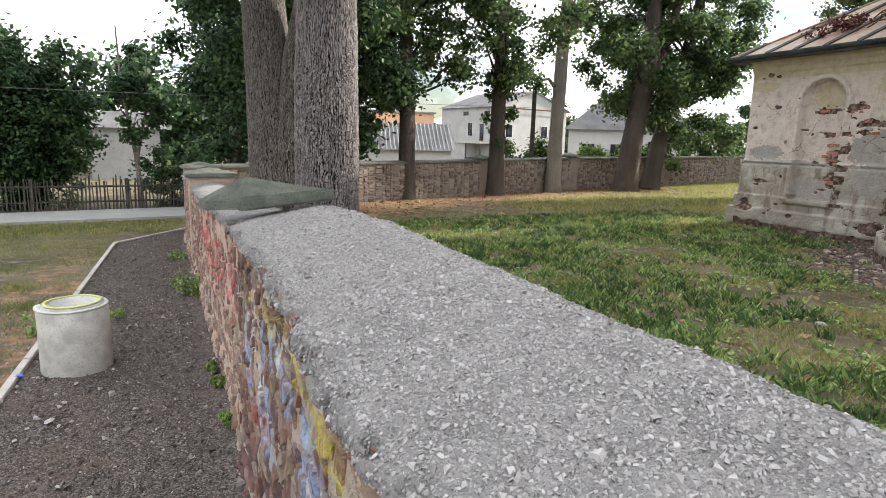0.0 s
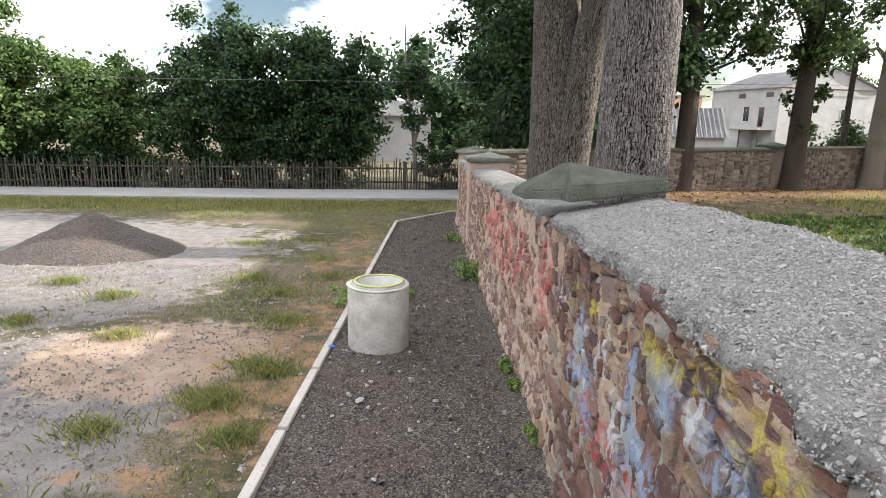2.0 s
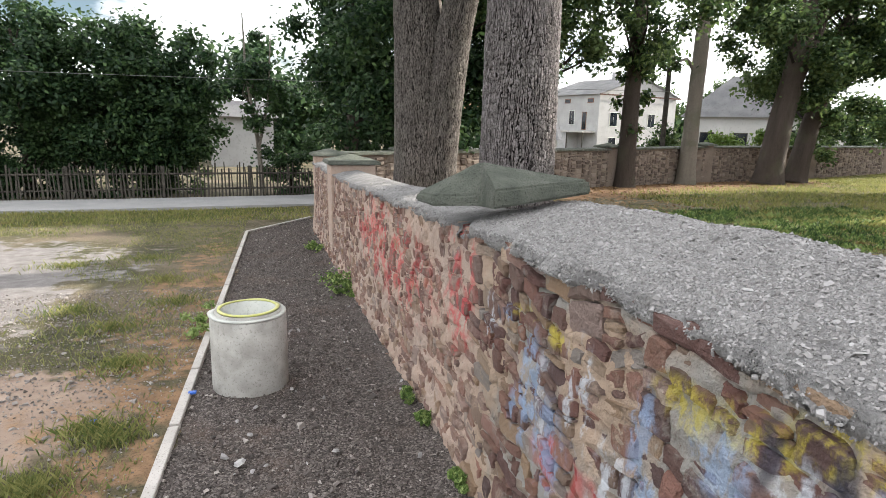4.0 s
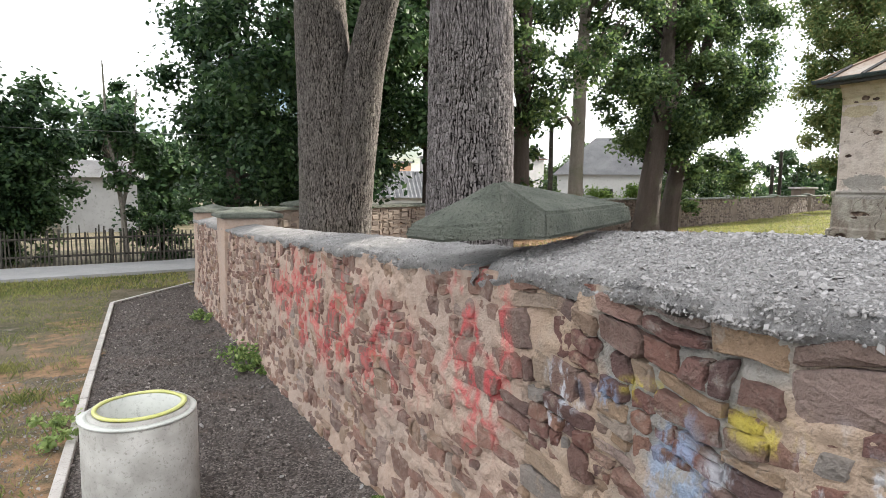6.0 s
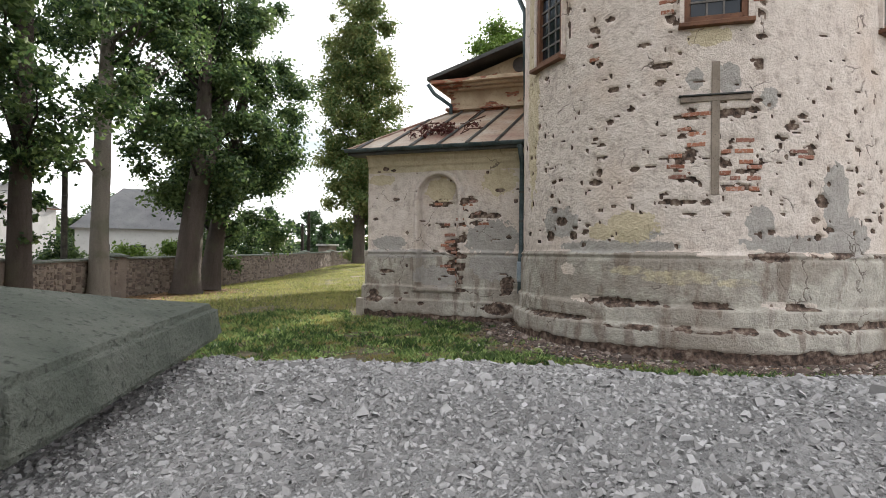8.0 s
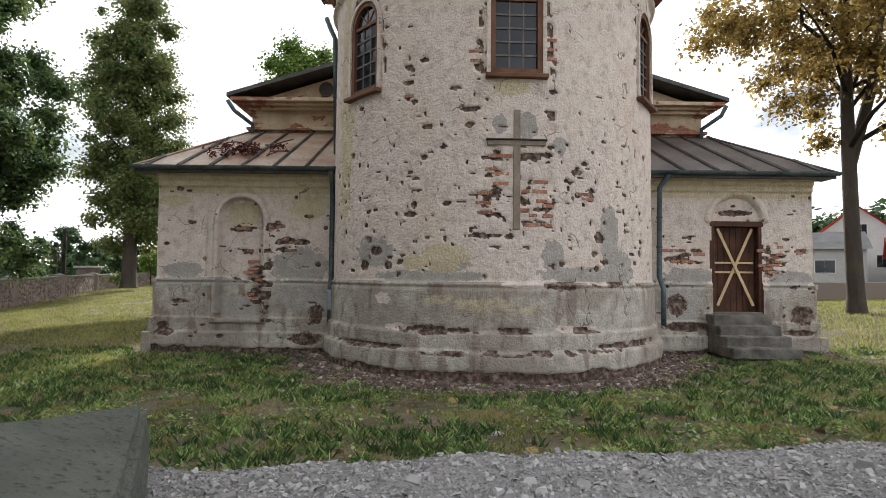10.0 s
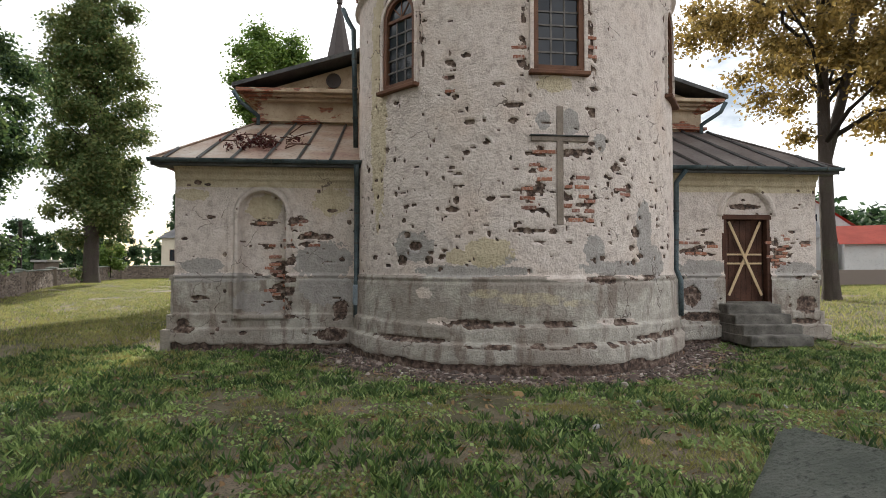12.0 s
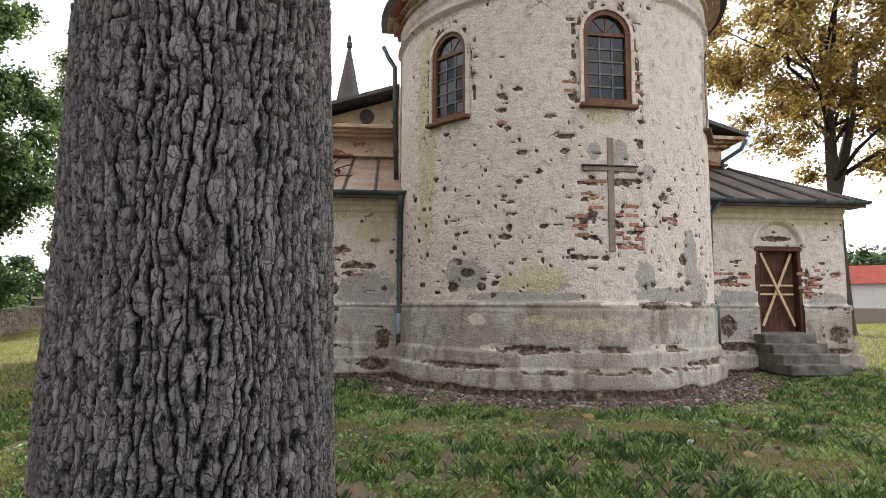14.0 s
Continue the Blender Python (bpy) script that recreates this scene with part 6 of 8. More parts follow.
def pier(name, x, y, half, z0, z1, material=None):
    bm = boxed(x - half, x + half, y - half, y + half, z0, z1, 0.015)
    bmesh.ops.subdivide_edges(bm, edges=list(bm.edges), cuts=3, use_grid_fill=True)
    for v in bm.verts:
        v.co += Vector((noise.noise(v.co * 4), noise.noise(v.co * 4 + Vector((9, 0, 0))), 0)) * 0.02
    return at_parent(part(name, bm, material or MORTAR, stone_wall))


bm = boxed(0.258, 0.98, 4.50, 5.02, -0.9, 0.79, 0.015)
bmesh.ops.subdivide_edges(bm, edges=list(bm.edges), cuts=6, use_grid_fill=True)
for v in bm.verts:
    v.co.x += noise.noise(v.co * 5) * 0.02
at_parent(part("pier", bm, MORTAR, stone_wall))
for x, y, z, h in ((0.40, 12.1, 0.70, 0.46), (0.33, 16.0, 0.64, 0.45)):
    pier("pier", x, y, h - 0.07, -1.3, z)
square_cap(0.40, 12.1, 0.70, 0.46, 0.05, "mossy grey pyramid cap on the wall", 11)
square_cap(0.33, 16.0, 0.64, 0.45, 0.05, "mossy grey pyramid cap at the wall corner", 13)

# concrete well ring
e = thing("concrete_ring", (-1.09, 6.30, path_z(-1, 6.3)), "pale concrete well ring with yellow plastic liner on the gravel", "concrete ring")
bm = bmesh.new()
prof_out, prof_in, n = [(0.295, 0.0), (0.300, 0.015), (0.297, 0.60), (0.292, 0.615), (0.262, 0.618), (0.258, 0.648)], [(0.225, 0.648), (0.225, 0.02)], 48
rings = []
for rr, zz in prof_out + prof_in:
    rings.append([bm.verts.new((rr * math.cos(2 * math.pi * k / n) * (1 + 0.004 * noise.noise(Vector((k * 0.4, zz * 5, 0)))), rr * math.sin(2 * math.pi * k / n), zz)) for k in range(n)])
for a, b in zip(rings, rings[1:]):
    for k in range(n):
        bm.faces.new((a[k], a[(k + 1) % n], b[(k + 1) % n], b[k]))
part("ring_wall", bm, CONCRETE, e, "", True)


def annulus(r0, r1, z0, z1, wob, seed):
    bm = bmesh.new()
    rr = [[], [], [], []]
    for k in range(n):
        a = 2 * math.pi * k / n
        w = wob * noise.noise(Vector((math.cos(a) * 1.5, math.sin(a) * 1.5, seed)))
        for q, (r_, z_) in enumerate(((r0, z0), (r1 + w, z0 + w * 0.6), (r1 + w, z1 + w * 0.6), (r0, z1))):
            rr[q].append(bm.verts.new((r_ * math.cos(a), r_ * math.sin(a), z_)))
    for q in range(4):
        for k in range(n):
            bm.faces.new((rr[q][k], rr[q][(k + 1) % n], rr[(q + 1) % 4][(k + 1) % n], rr[(q + 1) % 4][k]))
    return bm


part("rim_film", annulus(0.25, 0.302, 0.622, 0.632, 0.03, 1), WHITE_PLASTIC, e, "torn whitish plastic film on the rim", True)
part("liner", annulus(0.212, 0.224, 0.25, 0.650, 0.004, 4), WHITE_PLASTIC, e, "", True)
part("seal", annulus(0.214, 0.238, 0.652, 0.664, 0.010, 4), YELLOW_PLASTIC, e, "yellow plastic seal ring", True)
part("inner_floor", annulus(0.0, 0.226, 0.26, 0.28, 0.0, 2), CHIP_PALE, e)

# concrete edging along the gravel
edging = thing("baseboard_edging", (-1.55, 5, -0.7), "thin concrete edging slabs beside the gravel", "kerb", kind="structure")
for (x0, y0), (x1, y1) in zip(KERB, KERB[1:]):
    d = Vector((x1 - x0, y1 - y0, 0))
    m = max(1, int(d.length / 1.0))
    for k in range(m):
        a, b = k / m, (k + 1) / m - 0.004
        p, q = Vector((x0, y0, 0)) + d * a, Vector((x0, y0, 0)) + d * b
        bm = bmesh.new()
        nn = Vector((-d.y, d.x, 0)).normalized() * 0.035
        vs = [(w.x + s * nn.x, w.y + s * nn.y, float(ground_z(-3, w.y)) + z) for w in (p, q) for s in (-1, 1) for z in (-0.2, 0.055)]
        V = [bm.verts.new(v) for v in vs]
        for f in ((0, 1, 3, 2), (4, 6, 7, 5), (0, 4, 5, 1), (2, 3, 7, 6), (1, 5, 7, 3), (0, 2, 6, 4)):
            bm.faces.new([V[i] for i in f])
        bmesh.ops.bevel(bm, geom=list(bm.edges), offset=0.006, segments=1, affect="EDGES")
        ob = part("edging_slab", bm, KERB_CONC, edging)
        ob.matrix_parent_inverse = Matrix.Translation(-edging.location)

# gravel heap in the yard
hx, hy, hr = -6.55, 10.95, 1.36
t_, q_ = np.meshgrid(np.linspace(0, 2 * math.pi, 90, endpoint=False), np.linspace(0, 1, 40), indexing="ij")
rad = hr * q_ * (1 + 0.18 * (fbm(np.cos(t_) * 1.5 + 4, np.sin(t_) * 1.5 + 4, 3) - 0.5))
HXX, HYY = hx + rad * np.cos(t_) * 1.15, hy + rad * np.sin(t_)
HZZ = ground_z(HXX * 0 - 3, HYY) - 0.03 + 0.72 * (1 - q_) ** 0.95 * (1 + 0.25 * (fbm(HXX * 1.5, HYY * 1.5, 3) - 0.5)) + 0.05 * (fbm(HXX * 9, HYY * 9, 3) - 0.5)
i, j = np.meshgrid(np.arange(90), np.arange(39), indexing="ij")
f = np.stack([i * 40 + j, i * 40 + j + 1, ((i + 1) % 90) * 40 + j + 1, ((i + 1) % 90) * 40 + j], -1).reshape(-1, 4)
tagged(new("gravel_heap", raw_mesh("gravel_heap", np.stack([HXX, HYY, HZZ], -1).reshape(-1, 3), f, PILE_GRAVEL, True)), "low heap of dark gravel on the pale yard", "gravel heap", kind="stuff")

# picket fence
fence = thing("picket_fence", (-10, 23, -1.3), "old weathered wooden picket fence with uneven pales", "fence")
pale_mes = []
for k in range(4):
    bm = boxed(-0.028, 0.028, -0.012, 0.012, 0, 1.0, 0.004)
    for v in bm.verts:
        if v.co.z > 0.9:
            v.co.x *= 0.6 if k % 2 else 0.85
            v.co.z += 0.03 * (k - 1)
    pale_mes.append(bm_done("pale", bm, FENCE_WOOD))
rf = np.random.default_rng(40)
FENCE_A, FENCE_B = Vector((-33, 19.6)), Vector((0.9, 24.4))
flen = (FENCE_B - FENCE_A).length
fdir = (FENCE_B - FENCE_A).normalized()
fang = math.degrees(math.atan2(fdir.y, fdir.x))
for k in range(285):
    s = flen - k * 0.118 - rf.uniform(0, 0.03)
    p = FENCE_A + fdir * s
    ob = new("pale", pale_mes[k % 4])
    ob.parent, ob.matrix_parent_inverse = fence, Matrix.Translation(-fence.location)
    ob.matrix_basis = pose(p.x, p.y, gz(-3, p.y) - 0.05, rf.uniform(-2, 2), rf.uniform(-3, 3), fang) @ Matrix.Diagonal((rf.uniform(0.7, 1.3), 1, rf.uniform(1.02, 1.28), 1))
for zz in (0.35, 0.88):
    bm = bmesh.new()
    tube(bm, [(p.x, p.y + 0.03, gz(-3, p.y) + zz) for p in (FENCE_A + fdir * (flen * k / 12) for k in range(13))], [0.035] * 13, 4)
    ob = part("rail", bm, FENCE_WOOD, fence)
    ob.matrix_parent_inverse = Matrix.Translation(-fence.location)
for k in range(13):
    p = FENCE_A + fdir * (flen * k / 12)
    ob = part("post", boxed(p.x - 0.06, p.x + 0.06, p.y + 0.05, p.y + 0.17, gz(-3, p.y) - 0.1, gz(-3, p.y) + 1.15, 0.01), FENCE_WOOD, fence)
    ob.matrix_parent_inverse = Matrix.Translation(-fence.location)

# overhead cable across the maples
bm = bmesh.new()
tube(bm, [(-40 + k * 3.0, 22.2 + k * 0.0, 2.55 + 0.0022 * (k - 9) ** 2 + 0.012 * k) for k in range(19)], [0.008] * 19, 5)
tagged(new("overhead_cable", bm_done("overhead_cable", bm, CABLE)), "thin sagging overhead cable in front of the maples", "cable")
for x, y in ((-40, 22.2), (14, 22.4)):
    z = gz(x, y)
    bm = bmesh.new()
    tube(bm, [(x, y, z - 0.2), (x, y, z + 5.2)], [0.12, 0.09], 10)
    tagged(new("utility_pole", bm_done("utility_pole", bm, FENCE_WOOD)), "plain grey wooden utility pole holding a cable", "pole")

# ---------------------------------------------------------------- far churchyard wall
far_wall = thing("wall_far", (11, 20.9, -0.6), "low rubble churchyard wall with thin coping", "wall", kind="structure")
FWP = [(0.2, 16.4), (11, 20.95), (16, 22.7), (30, 26.5), (46, 31.0), (60, 33.0), (75, 20.0)]
FWH = [0.62, 0.70, 0.78, 0.85, 1.05, 1.25, 1.3]
rw = np.random.default_rng(77)
for k, ((x0, y0), (x1, y1)) in enumerate(zip(FWP, FWP[1:])):
    L = math.hypot(x1 - x0, y1 - y0)
    ang = math.atan2(y1 - y0, x1 - x0)
    zt0, zt1 = FWH[k], FWH[k + 1]
    bm = bmesh.new()
    m = int(L / 1.0) + 1
    rows = []
    for i in range(m + 1):
        t = i / m
        zt = zt0 + (zt1 - zt0) * t
        rows.append([bm.verts.new(v) for v in ((L * t, -0.2, -1.6), (L * t, -0.2, zt), (L * t, 0.2, zt), (L * t, 0.2, -1.6))])
    for a, b in zip(rows, rows[1:]):
        for q in range(3):
            bm.faces.new((a[q], a[q + 1], b[q + 1], b[q]))
    M = Matrix.Translation((x0, y0, 0)) @ Matrix.Rotation(ang, 4, "Z")
    bmesh.ops.transform(bm, matrix=M, verts=bm.verts)
    at_parent(part("wall_core", bm, FAR_MORTAR, far_wall))
    bm = bmesh.new()
    c = [[M @ Vector((L * t, o, zt0 + (zt1 - zt0) * t + dz)) for o, dz in ((-0.27, 0.004), (-0.27, 0.06), (0, 0.10), (0.27, 0.06), (0.27, 0.004))] for t in (0, 1)]
    A, B = [[bm.verts.new(v) for v in q] for q in c]
    for i in range(5):
        bm.faces.new((A[i], A[(i + 1) % 5], B[(i + 1) % 5], B[i]))
    bm.faces.new(A)
    bm.faces.new(B[::-1])
    at_parent(part("coping", bm, CAP_STONE, far_wall))
    # rubble faces
    V, F = [], []
    s = 0.0
    while s < L - 0.2:
        w = rw.uniform(0.12, 0.34)
        t = (s + w / 2) / L
        z0, z1 = float(ground_z(x0 + (x1 - x0) * t, y0 + (y1 - y0) * t - 0.5)) - 0.05, zt0 + (zt1 - zt0) * t - 0.02
        z = z0
        while z < z1 - 0.05:
            h = min(rw.uniform(0.07, 0.19), z1 - z)
            p = rw.uniform(0.01, 0.05)
            g = 0.018
            jit = lambda: rw.uniform(-0.035, 0.035)
            out4 = [(s + g + jit(), z + g + jit()), (s + w - g + jit(), z + g + jit()), (s + w - g + jit(), z + h - g + jit()), (s + g + jit(), z + h - g + jit())]
            b0 = len(V)
            V += [M @ Vector((u, -0.198, q)) for u, q in out4]
            V += [M @ Vector((s + w / 2 + (u - s - w / 2) * 0.75, -0.2 - p, z + h / 2 + (q - z - h / 2) * 0.75)) for u, q in out4]
            F += [[b0 + 4, b0 + 5, b0 + 6, b0 + 7]] + [[b0 + i, b0 + (i + 1) % 4, b0 + 4 + (i + 1) % 4, b0 + 4 + i] for i in range(4)]
            z += h
        s += w
    tagged(at_parent(part("rubble_facing", raw_mesh("rubble_facing", np.array([tuple(v) for v in V]), np.array(F), FAR_RUBBLE), FAR_RUBBLE, far_wall)), kind="stuff")
for x, w in ((2.6, 0.45), (10.6, 0.38), (16.3, 0.38), (24, 0.35), (31, 0.35), (38, 0.35), (45, 0.35), (52, 0.35)):
    y = float(far_wall_y(x))
    zt = float(np.interp(x, [p[0] for p in FWP[:6]], FWH[:6]))
    ob = at_parent(part("pier", boxed(x - w * 0.75, x + w * 0.75, y - 0.28, y + 0.28, -1.4, zt + 0.10, 0.02), FAR_MORTAR, far_wall))
    square_cap(x, y - 0.02, zt + 0.10, w, 0.35, "flat mossy cap on the far churchyard wall", int(x))
# low wall beyond the chestnut
bm = bmesh.new()
tagged(new("wall_east", bm_done("wall_east", boxed(-12, 12, -0.25, 0.25, -0.4, 0.85, 0.03, pose(36, -24, 0.3, 0, 0, 118)), FAR_RUBBLE)), "low pale rubble wall behind the chestnut", "wall", kind="structure")


# ---------------------------------------------------------------- houses
def flat_window(parent, m, w, h, frame_m=None, cross=True, name="window"):
    """A framed window standing just proud of a wall: m maps its plane (x right, y out, z up)."""
    e = new(name)
    e.parent = parent
    e.matrix_basis = m
    for a, b, c, d in ((-w / 2, w / 2, 0, 0.07), (-w / 2, w / 2, h - 0.07, h), (-w / 2, -w / 2 + 0.07, 0.07, h - 0.07), (w / 2 - 0.07, w / 2, 0.07, h - 0.07)):
        part("window_frame", boxed(a, b, -0.03, 0.05, c, d), frame_m or WHITE_PLASTIC, e)
    if cross:
        part("mullion", boxed(-0.03, 0.03, -0.02, 0.045, 0.07, h - 0.07), frame_m or WHITE_PLASTIC, e)
    part("pane", boxed(-w / 2 + 0.05, w / 2 - 0.05, -0.02, 0.02, 0.05, h - 0.05), GLASS, e)
    return e


def gable_house(name, corner, ang, length, depth, base, eave, ridge, wall_m, roof_m, label, hip=0.0, over=0.4):
    """A house whose local x runs along its front (facing -y) and whose ridge runs along x; hip shortens the ridge."""
    e = thing(name, (corner[0], corner[1], base), label, "house")
    e.rotation_euler = (0, 0, ang)
    hgt, rdg = eave - base, ridge - base
    bm = bmesh.new()
    if hip:
        box(bm, 0, length, 0, depth, -0.5, hgt)
    else:
        prism(bm, [(0, -0.5), (depth, -0.5), (depth, hgt), (depth / 2, rdg - 0.12), (0, hgt)], 0, length, "x")
    part("wall", bm, wall_m, e)
    bm = bmesh.new()
    o = over
    lo = [bm.verts.new(v) for v in ((-o, -o, hgt), (length + o, -o, hgt), (length + o, depth + o, hgt), (-o, depth + o, hgt))]
    hi = [bm.verts.new(v) for v in ((hip - (0 if hip else o), depth / 2, rdg), (length - hip + (0 if hip else o), depth / 2, rdg))]
    bm.faces.new((lo[0], lo[1], hi[1], hi[0]))
    bm.faces.new((lo[2], lo[3], hi[0], hi[1]))
    if hip:
        bm.faces.new((lo[1], lo[2], hi[1]))
        bm.faces.new((lo[3], lo[0], hi[0]))
    bmesh.ops.solidify(bm, geom=list(bm.faces), thickness=0.14)
    part("roof", bm, roof_m, e)
    return e


def front(x, z, y=-0.02):
    return pose(x, y, z)


def side(y, z, x=0.0):
    return pose(x, y, z, 0, 0, -90)


# pale two-storey block house: gable end towards the churchyard
W = gable_house("house", (38.4, 70.6), math.atan2(0.97, -0.25), 11.5, 14.3, -1.6, 6.0, 8.5, GREY_BLOCK, SLATE, "pale grey unrendered block house with low gable roof")
W.matrix_basis = pose(38.4, 70.6, -1.6, 0, 0, math.degrees(math.atan2(0.97, -0.25))) @ Matrix.Diagonal((1, -1, 1, 1))
for x, z, w, h in ((1.6, 6.75, 1.1, 0.55), (6.0, 6.75, 1.1, 0.55), (5.0, 3.9, 1.1, 1.9), (2.6, 3.3, 0.8, 2.3), (6.4, 0.9, 1.0, 1.4)):
    flat_window(W, front(x, z - 0.2), w, h, FRAME_WOOD if w == 0.8 or h < 0.6 else None)
part("balcony_slab", boxed(0.4, 7.4, -2.2, 0, 2.75, 2.95), CONCRETE, W)
part("porch_wall", boxed(3.6, 7.3, -2.0, -0.02, -0.4, 2.75), GREY_BLOCK, W)
for x in (0.5, 3.5):
    part("porch_post", boxed(x - 0.06, x + 0.06, -2.1, -1.98, -0.4, 2.75), FENCE_WOOD, W)
for y, z, w, h in ((2.6, 3.6, 1.4, 1.8), (9.6, 3.6, 1.4, 1.8), (2.6, 0.8, 1.4, 1.4)):
    flat_window(W, side(y, z, -0.02), w, h)
part("chimney", boxed(4.6, 5.2, 7.0, 7.6, 9.4, 11.0), GREY_BLOCK, W)
part("eave_board", boxed(-0.42, -0.36, -0.4, 14.7, 7.45, 7.62), OLD_WOOD, W)

O = thing("house", (30.0, 86.0, -1.6), "flat-roofed apricot building behind the block house", "house")
part("wall", boxed(-8, 6, 0, 8, 0, 7.0), ORANGE_WALL, O)
part("roof", boxed(-8.3, 6.3, -0.3, 8.3, 7.0, 7.25), SLATE, O)
B = gable_house("barn", (13.2, 49.5), radians(-14), 8.6, 6.0, -1.6, 0.55, 2.9, WHITE_WALL, SLATE, "low barn with corrugated grey roof")
for k in range(26):
    bm = bmesh.new()
    tube(bm, [(-0.3 + k * 0.36, -0.38, 2.18), (-0.3 + k * 0.36, 2.95, 4.5)], [0.05, 0.05], 5)
    part("corrugation", bm, SLATE, B)
Hh = gable_house("house", (32.3, 45.4), math.atan2(-7.2, 8.1), 10.5, 8.0, -1.2, 2.75, 6.3, WHITE_WALL, SLATE, "low whitewashed house with grey hipped roof", hip=3.2)
for x, z, w, h in ((1.8, 1.2, 1.1, 1.5), (4.3, 1.2, 1.1, 1.5), (7.8, 1.0, 1.8, 2.0)):
    flat_window(Hh, front(x, z), w, h, FENCE_WOOD)
gable_house("house", (62, 66), radians(-38), 9, 8, -1, 2.9, 5.0, WHITE_WALL, SLATE, "far pale house with low roof behind the trees", hip=3)
CREAM_WALL = speckled("cream_plaster", (0.52, 0.46, 0.36), (0.60, 0.54, 0.43), (0.46, 0.41, 0.32), 0.5, 6, 0.9, 0.1, 0.01)
Ch = gable_house("house", (79.0, 36.0), radians(-115), 9, 8, 0.3, 4.9, 8.5, CREAM_WALL, SLATE, "cream house with blue-grey hipped roof", hip=3.5)
for x in (2.0, 6.0):
    flat_window(Ch, front(x, 1.6), 1.2, 1.5, FRAME_WOOD)
Rr = gable_house("house", (46.5, -32.0), radians(-125), 14, 9, 0.2, 3.2, 5.0, WHITE_WALL, RED_ROOF, "low white house with red tiled roof")
R2 = gable_house("house", (54.0, -40.0), radians(-34.8), 9, 9, 0.2, 4.6, 8.5, WHITE_WALL, RED_ROOF, "white gabled house with red roof edge")
for y, z in ((2.6, 2.2), (5.8, 2.2), (4.2, 5.2)):
    flat_window(R2, side(y, z, -0.02), 1.0, 1.3)
Gh = gable_house("house", (52, -26.5), radians(-118), 6, 7, 0.2, 3.9, 5.6, GREY_BLOCK, SLATE, "small grey house behind the side door")
flat_window(Gh, front(3, 1.6), 1.6, 1.2)

# little brick chimney-like hut and poles beyond the lawn
hut = thing("brick_pillar", (46.0, 31.6, 0.6), "low rubble pillar with flat pale cap in the wall", "pillar")
part("pillar_shaft", boxed(-0.9, 0.9, -0.4, 0.4, 0, 1.0, 0.02), FAR_MORTAR, hut)
part("pillar_cap", boxed(-1.1, 1.1, -0.55, 0.55, 1.0, 1.18, 0.03), CONCRETE, hut)
for x, y, h in ((43.5, 32.6, 3.5), (44.8, 32.8, 4.6)):
    bm = bmesh.new()
    tube(bm, [(x, y, 0), (x, y, h)], [0.16, 0.12], 8)
    tagged(new("utility_pole", bm_done("utility_pole", bm, BARK_DARK)), "short dark wooden pole behind the far wall", "pole")

# distant hedge, thujas, bushes, woods
def bush(name, x, y, z, spread, count, size, material, label, seed, clumps=22, rmin=0.3, rmax=0.7, kind=""):
    c, r = clump_set(seed, clumps, (0, 0, spread[2] * 0.85), spread, rmin, rmax)
    e = thing(name, (x, y, z), label, "bush", kind=kind)
    main = [([(0, 0, -0.1), (0.05 * k, 0.04, spread[2] * 0.5), (0.4 * k, 0.1, spread[2])], 0.05, 0.015) for k in (-1, 0.3, 1)]
    for one in main:
        part("stem", limbs_mesh([one], BARK_DARK), BARK_DARK, e)
    v, f = leaf_cloud(c, r, count, size, seed)
    part("foliage", raw_mesh("foliage", v, f, material), material, e)
    return e


bush("bush", 16.4, 27.0, -0.9, (1.7, 1.2, 1.5), 6000, 0.16, LEAF_LIME, "round green bush behind the far wall", 201)
bush("bush", 21.5, 27.5, -0.9, (1.6, 1.0, 1.3), 5000, 0.16, LEAF_LIGHT, "light green bush behind the far wall", 202)
bush("bush", 24.5, 27.8, -0.9, (2.2, 1.2, 1.4), 6000, 0.16, LEAF_LIGHT, "light green bush behind the far wall", 203)
bush("bush", 29.5, 29.0, -0.6, (3.0, 1.4, 1.7), 8000, 0.18, LEAF_LIME, "green bushes behind the far wall", 204)
bush("bush", 36.0, 31.5, -0.3, (3.6, 1.5, 2.2), 8000, 0.2, LEAF_LIME, "dark green hedge bush behind the far wall", 205)
bush("bush", 41.0, 34.5, 0.0, (3.6, 1.5, 2.6), 8000, 0.22, LEAF_DARK, "dark green hedge bush behind the far wall", 206)
bush("bush", 52.0, 36.0, 0.2, (4.6, 1.5, 3.0), 9000, 0.25, LEAF_DARK, "tall dark hedge behind the far wall", 207)
bush("bush", 57.6, 32.4, 0.3, (0.9, 0.9, 2.2), 3500, 0.22, LEAF_LIGHT, "bright green young tree by the wall", 208)
# undergrowth close behind the picket fence
for k in (*range(13), 14):
    p = FENCE_A + fdir * (flen * (k + 0.5) / 15)
    bush("bush", p.x + rf.uniform(-0.4, 0.4), p.y + 1.0 + rf.uniform(0, 0.5), gz(-3, p.y) - 0.05, (1.6, 0.6, rf.uniform(1.0, 1.5)), 4600, 0.13, LEAF_DARK if k % 3 else LEAF_LIME, "low dark green undergrowth behind the picket fence", 700 + k, 24, 0.25, 0.5)
for k in range(9):
    bush("thuja", 66.0 + 0.1 * k, 33.6 + k * 0.95, 0.3, (0.5, 0.5, 2.6), 3600, 0.22, LEAF_DARK, "slim dark green columnar thuja", 230 + k, 12, 0.3, 0.5)
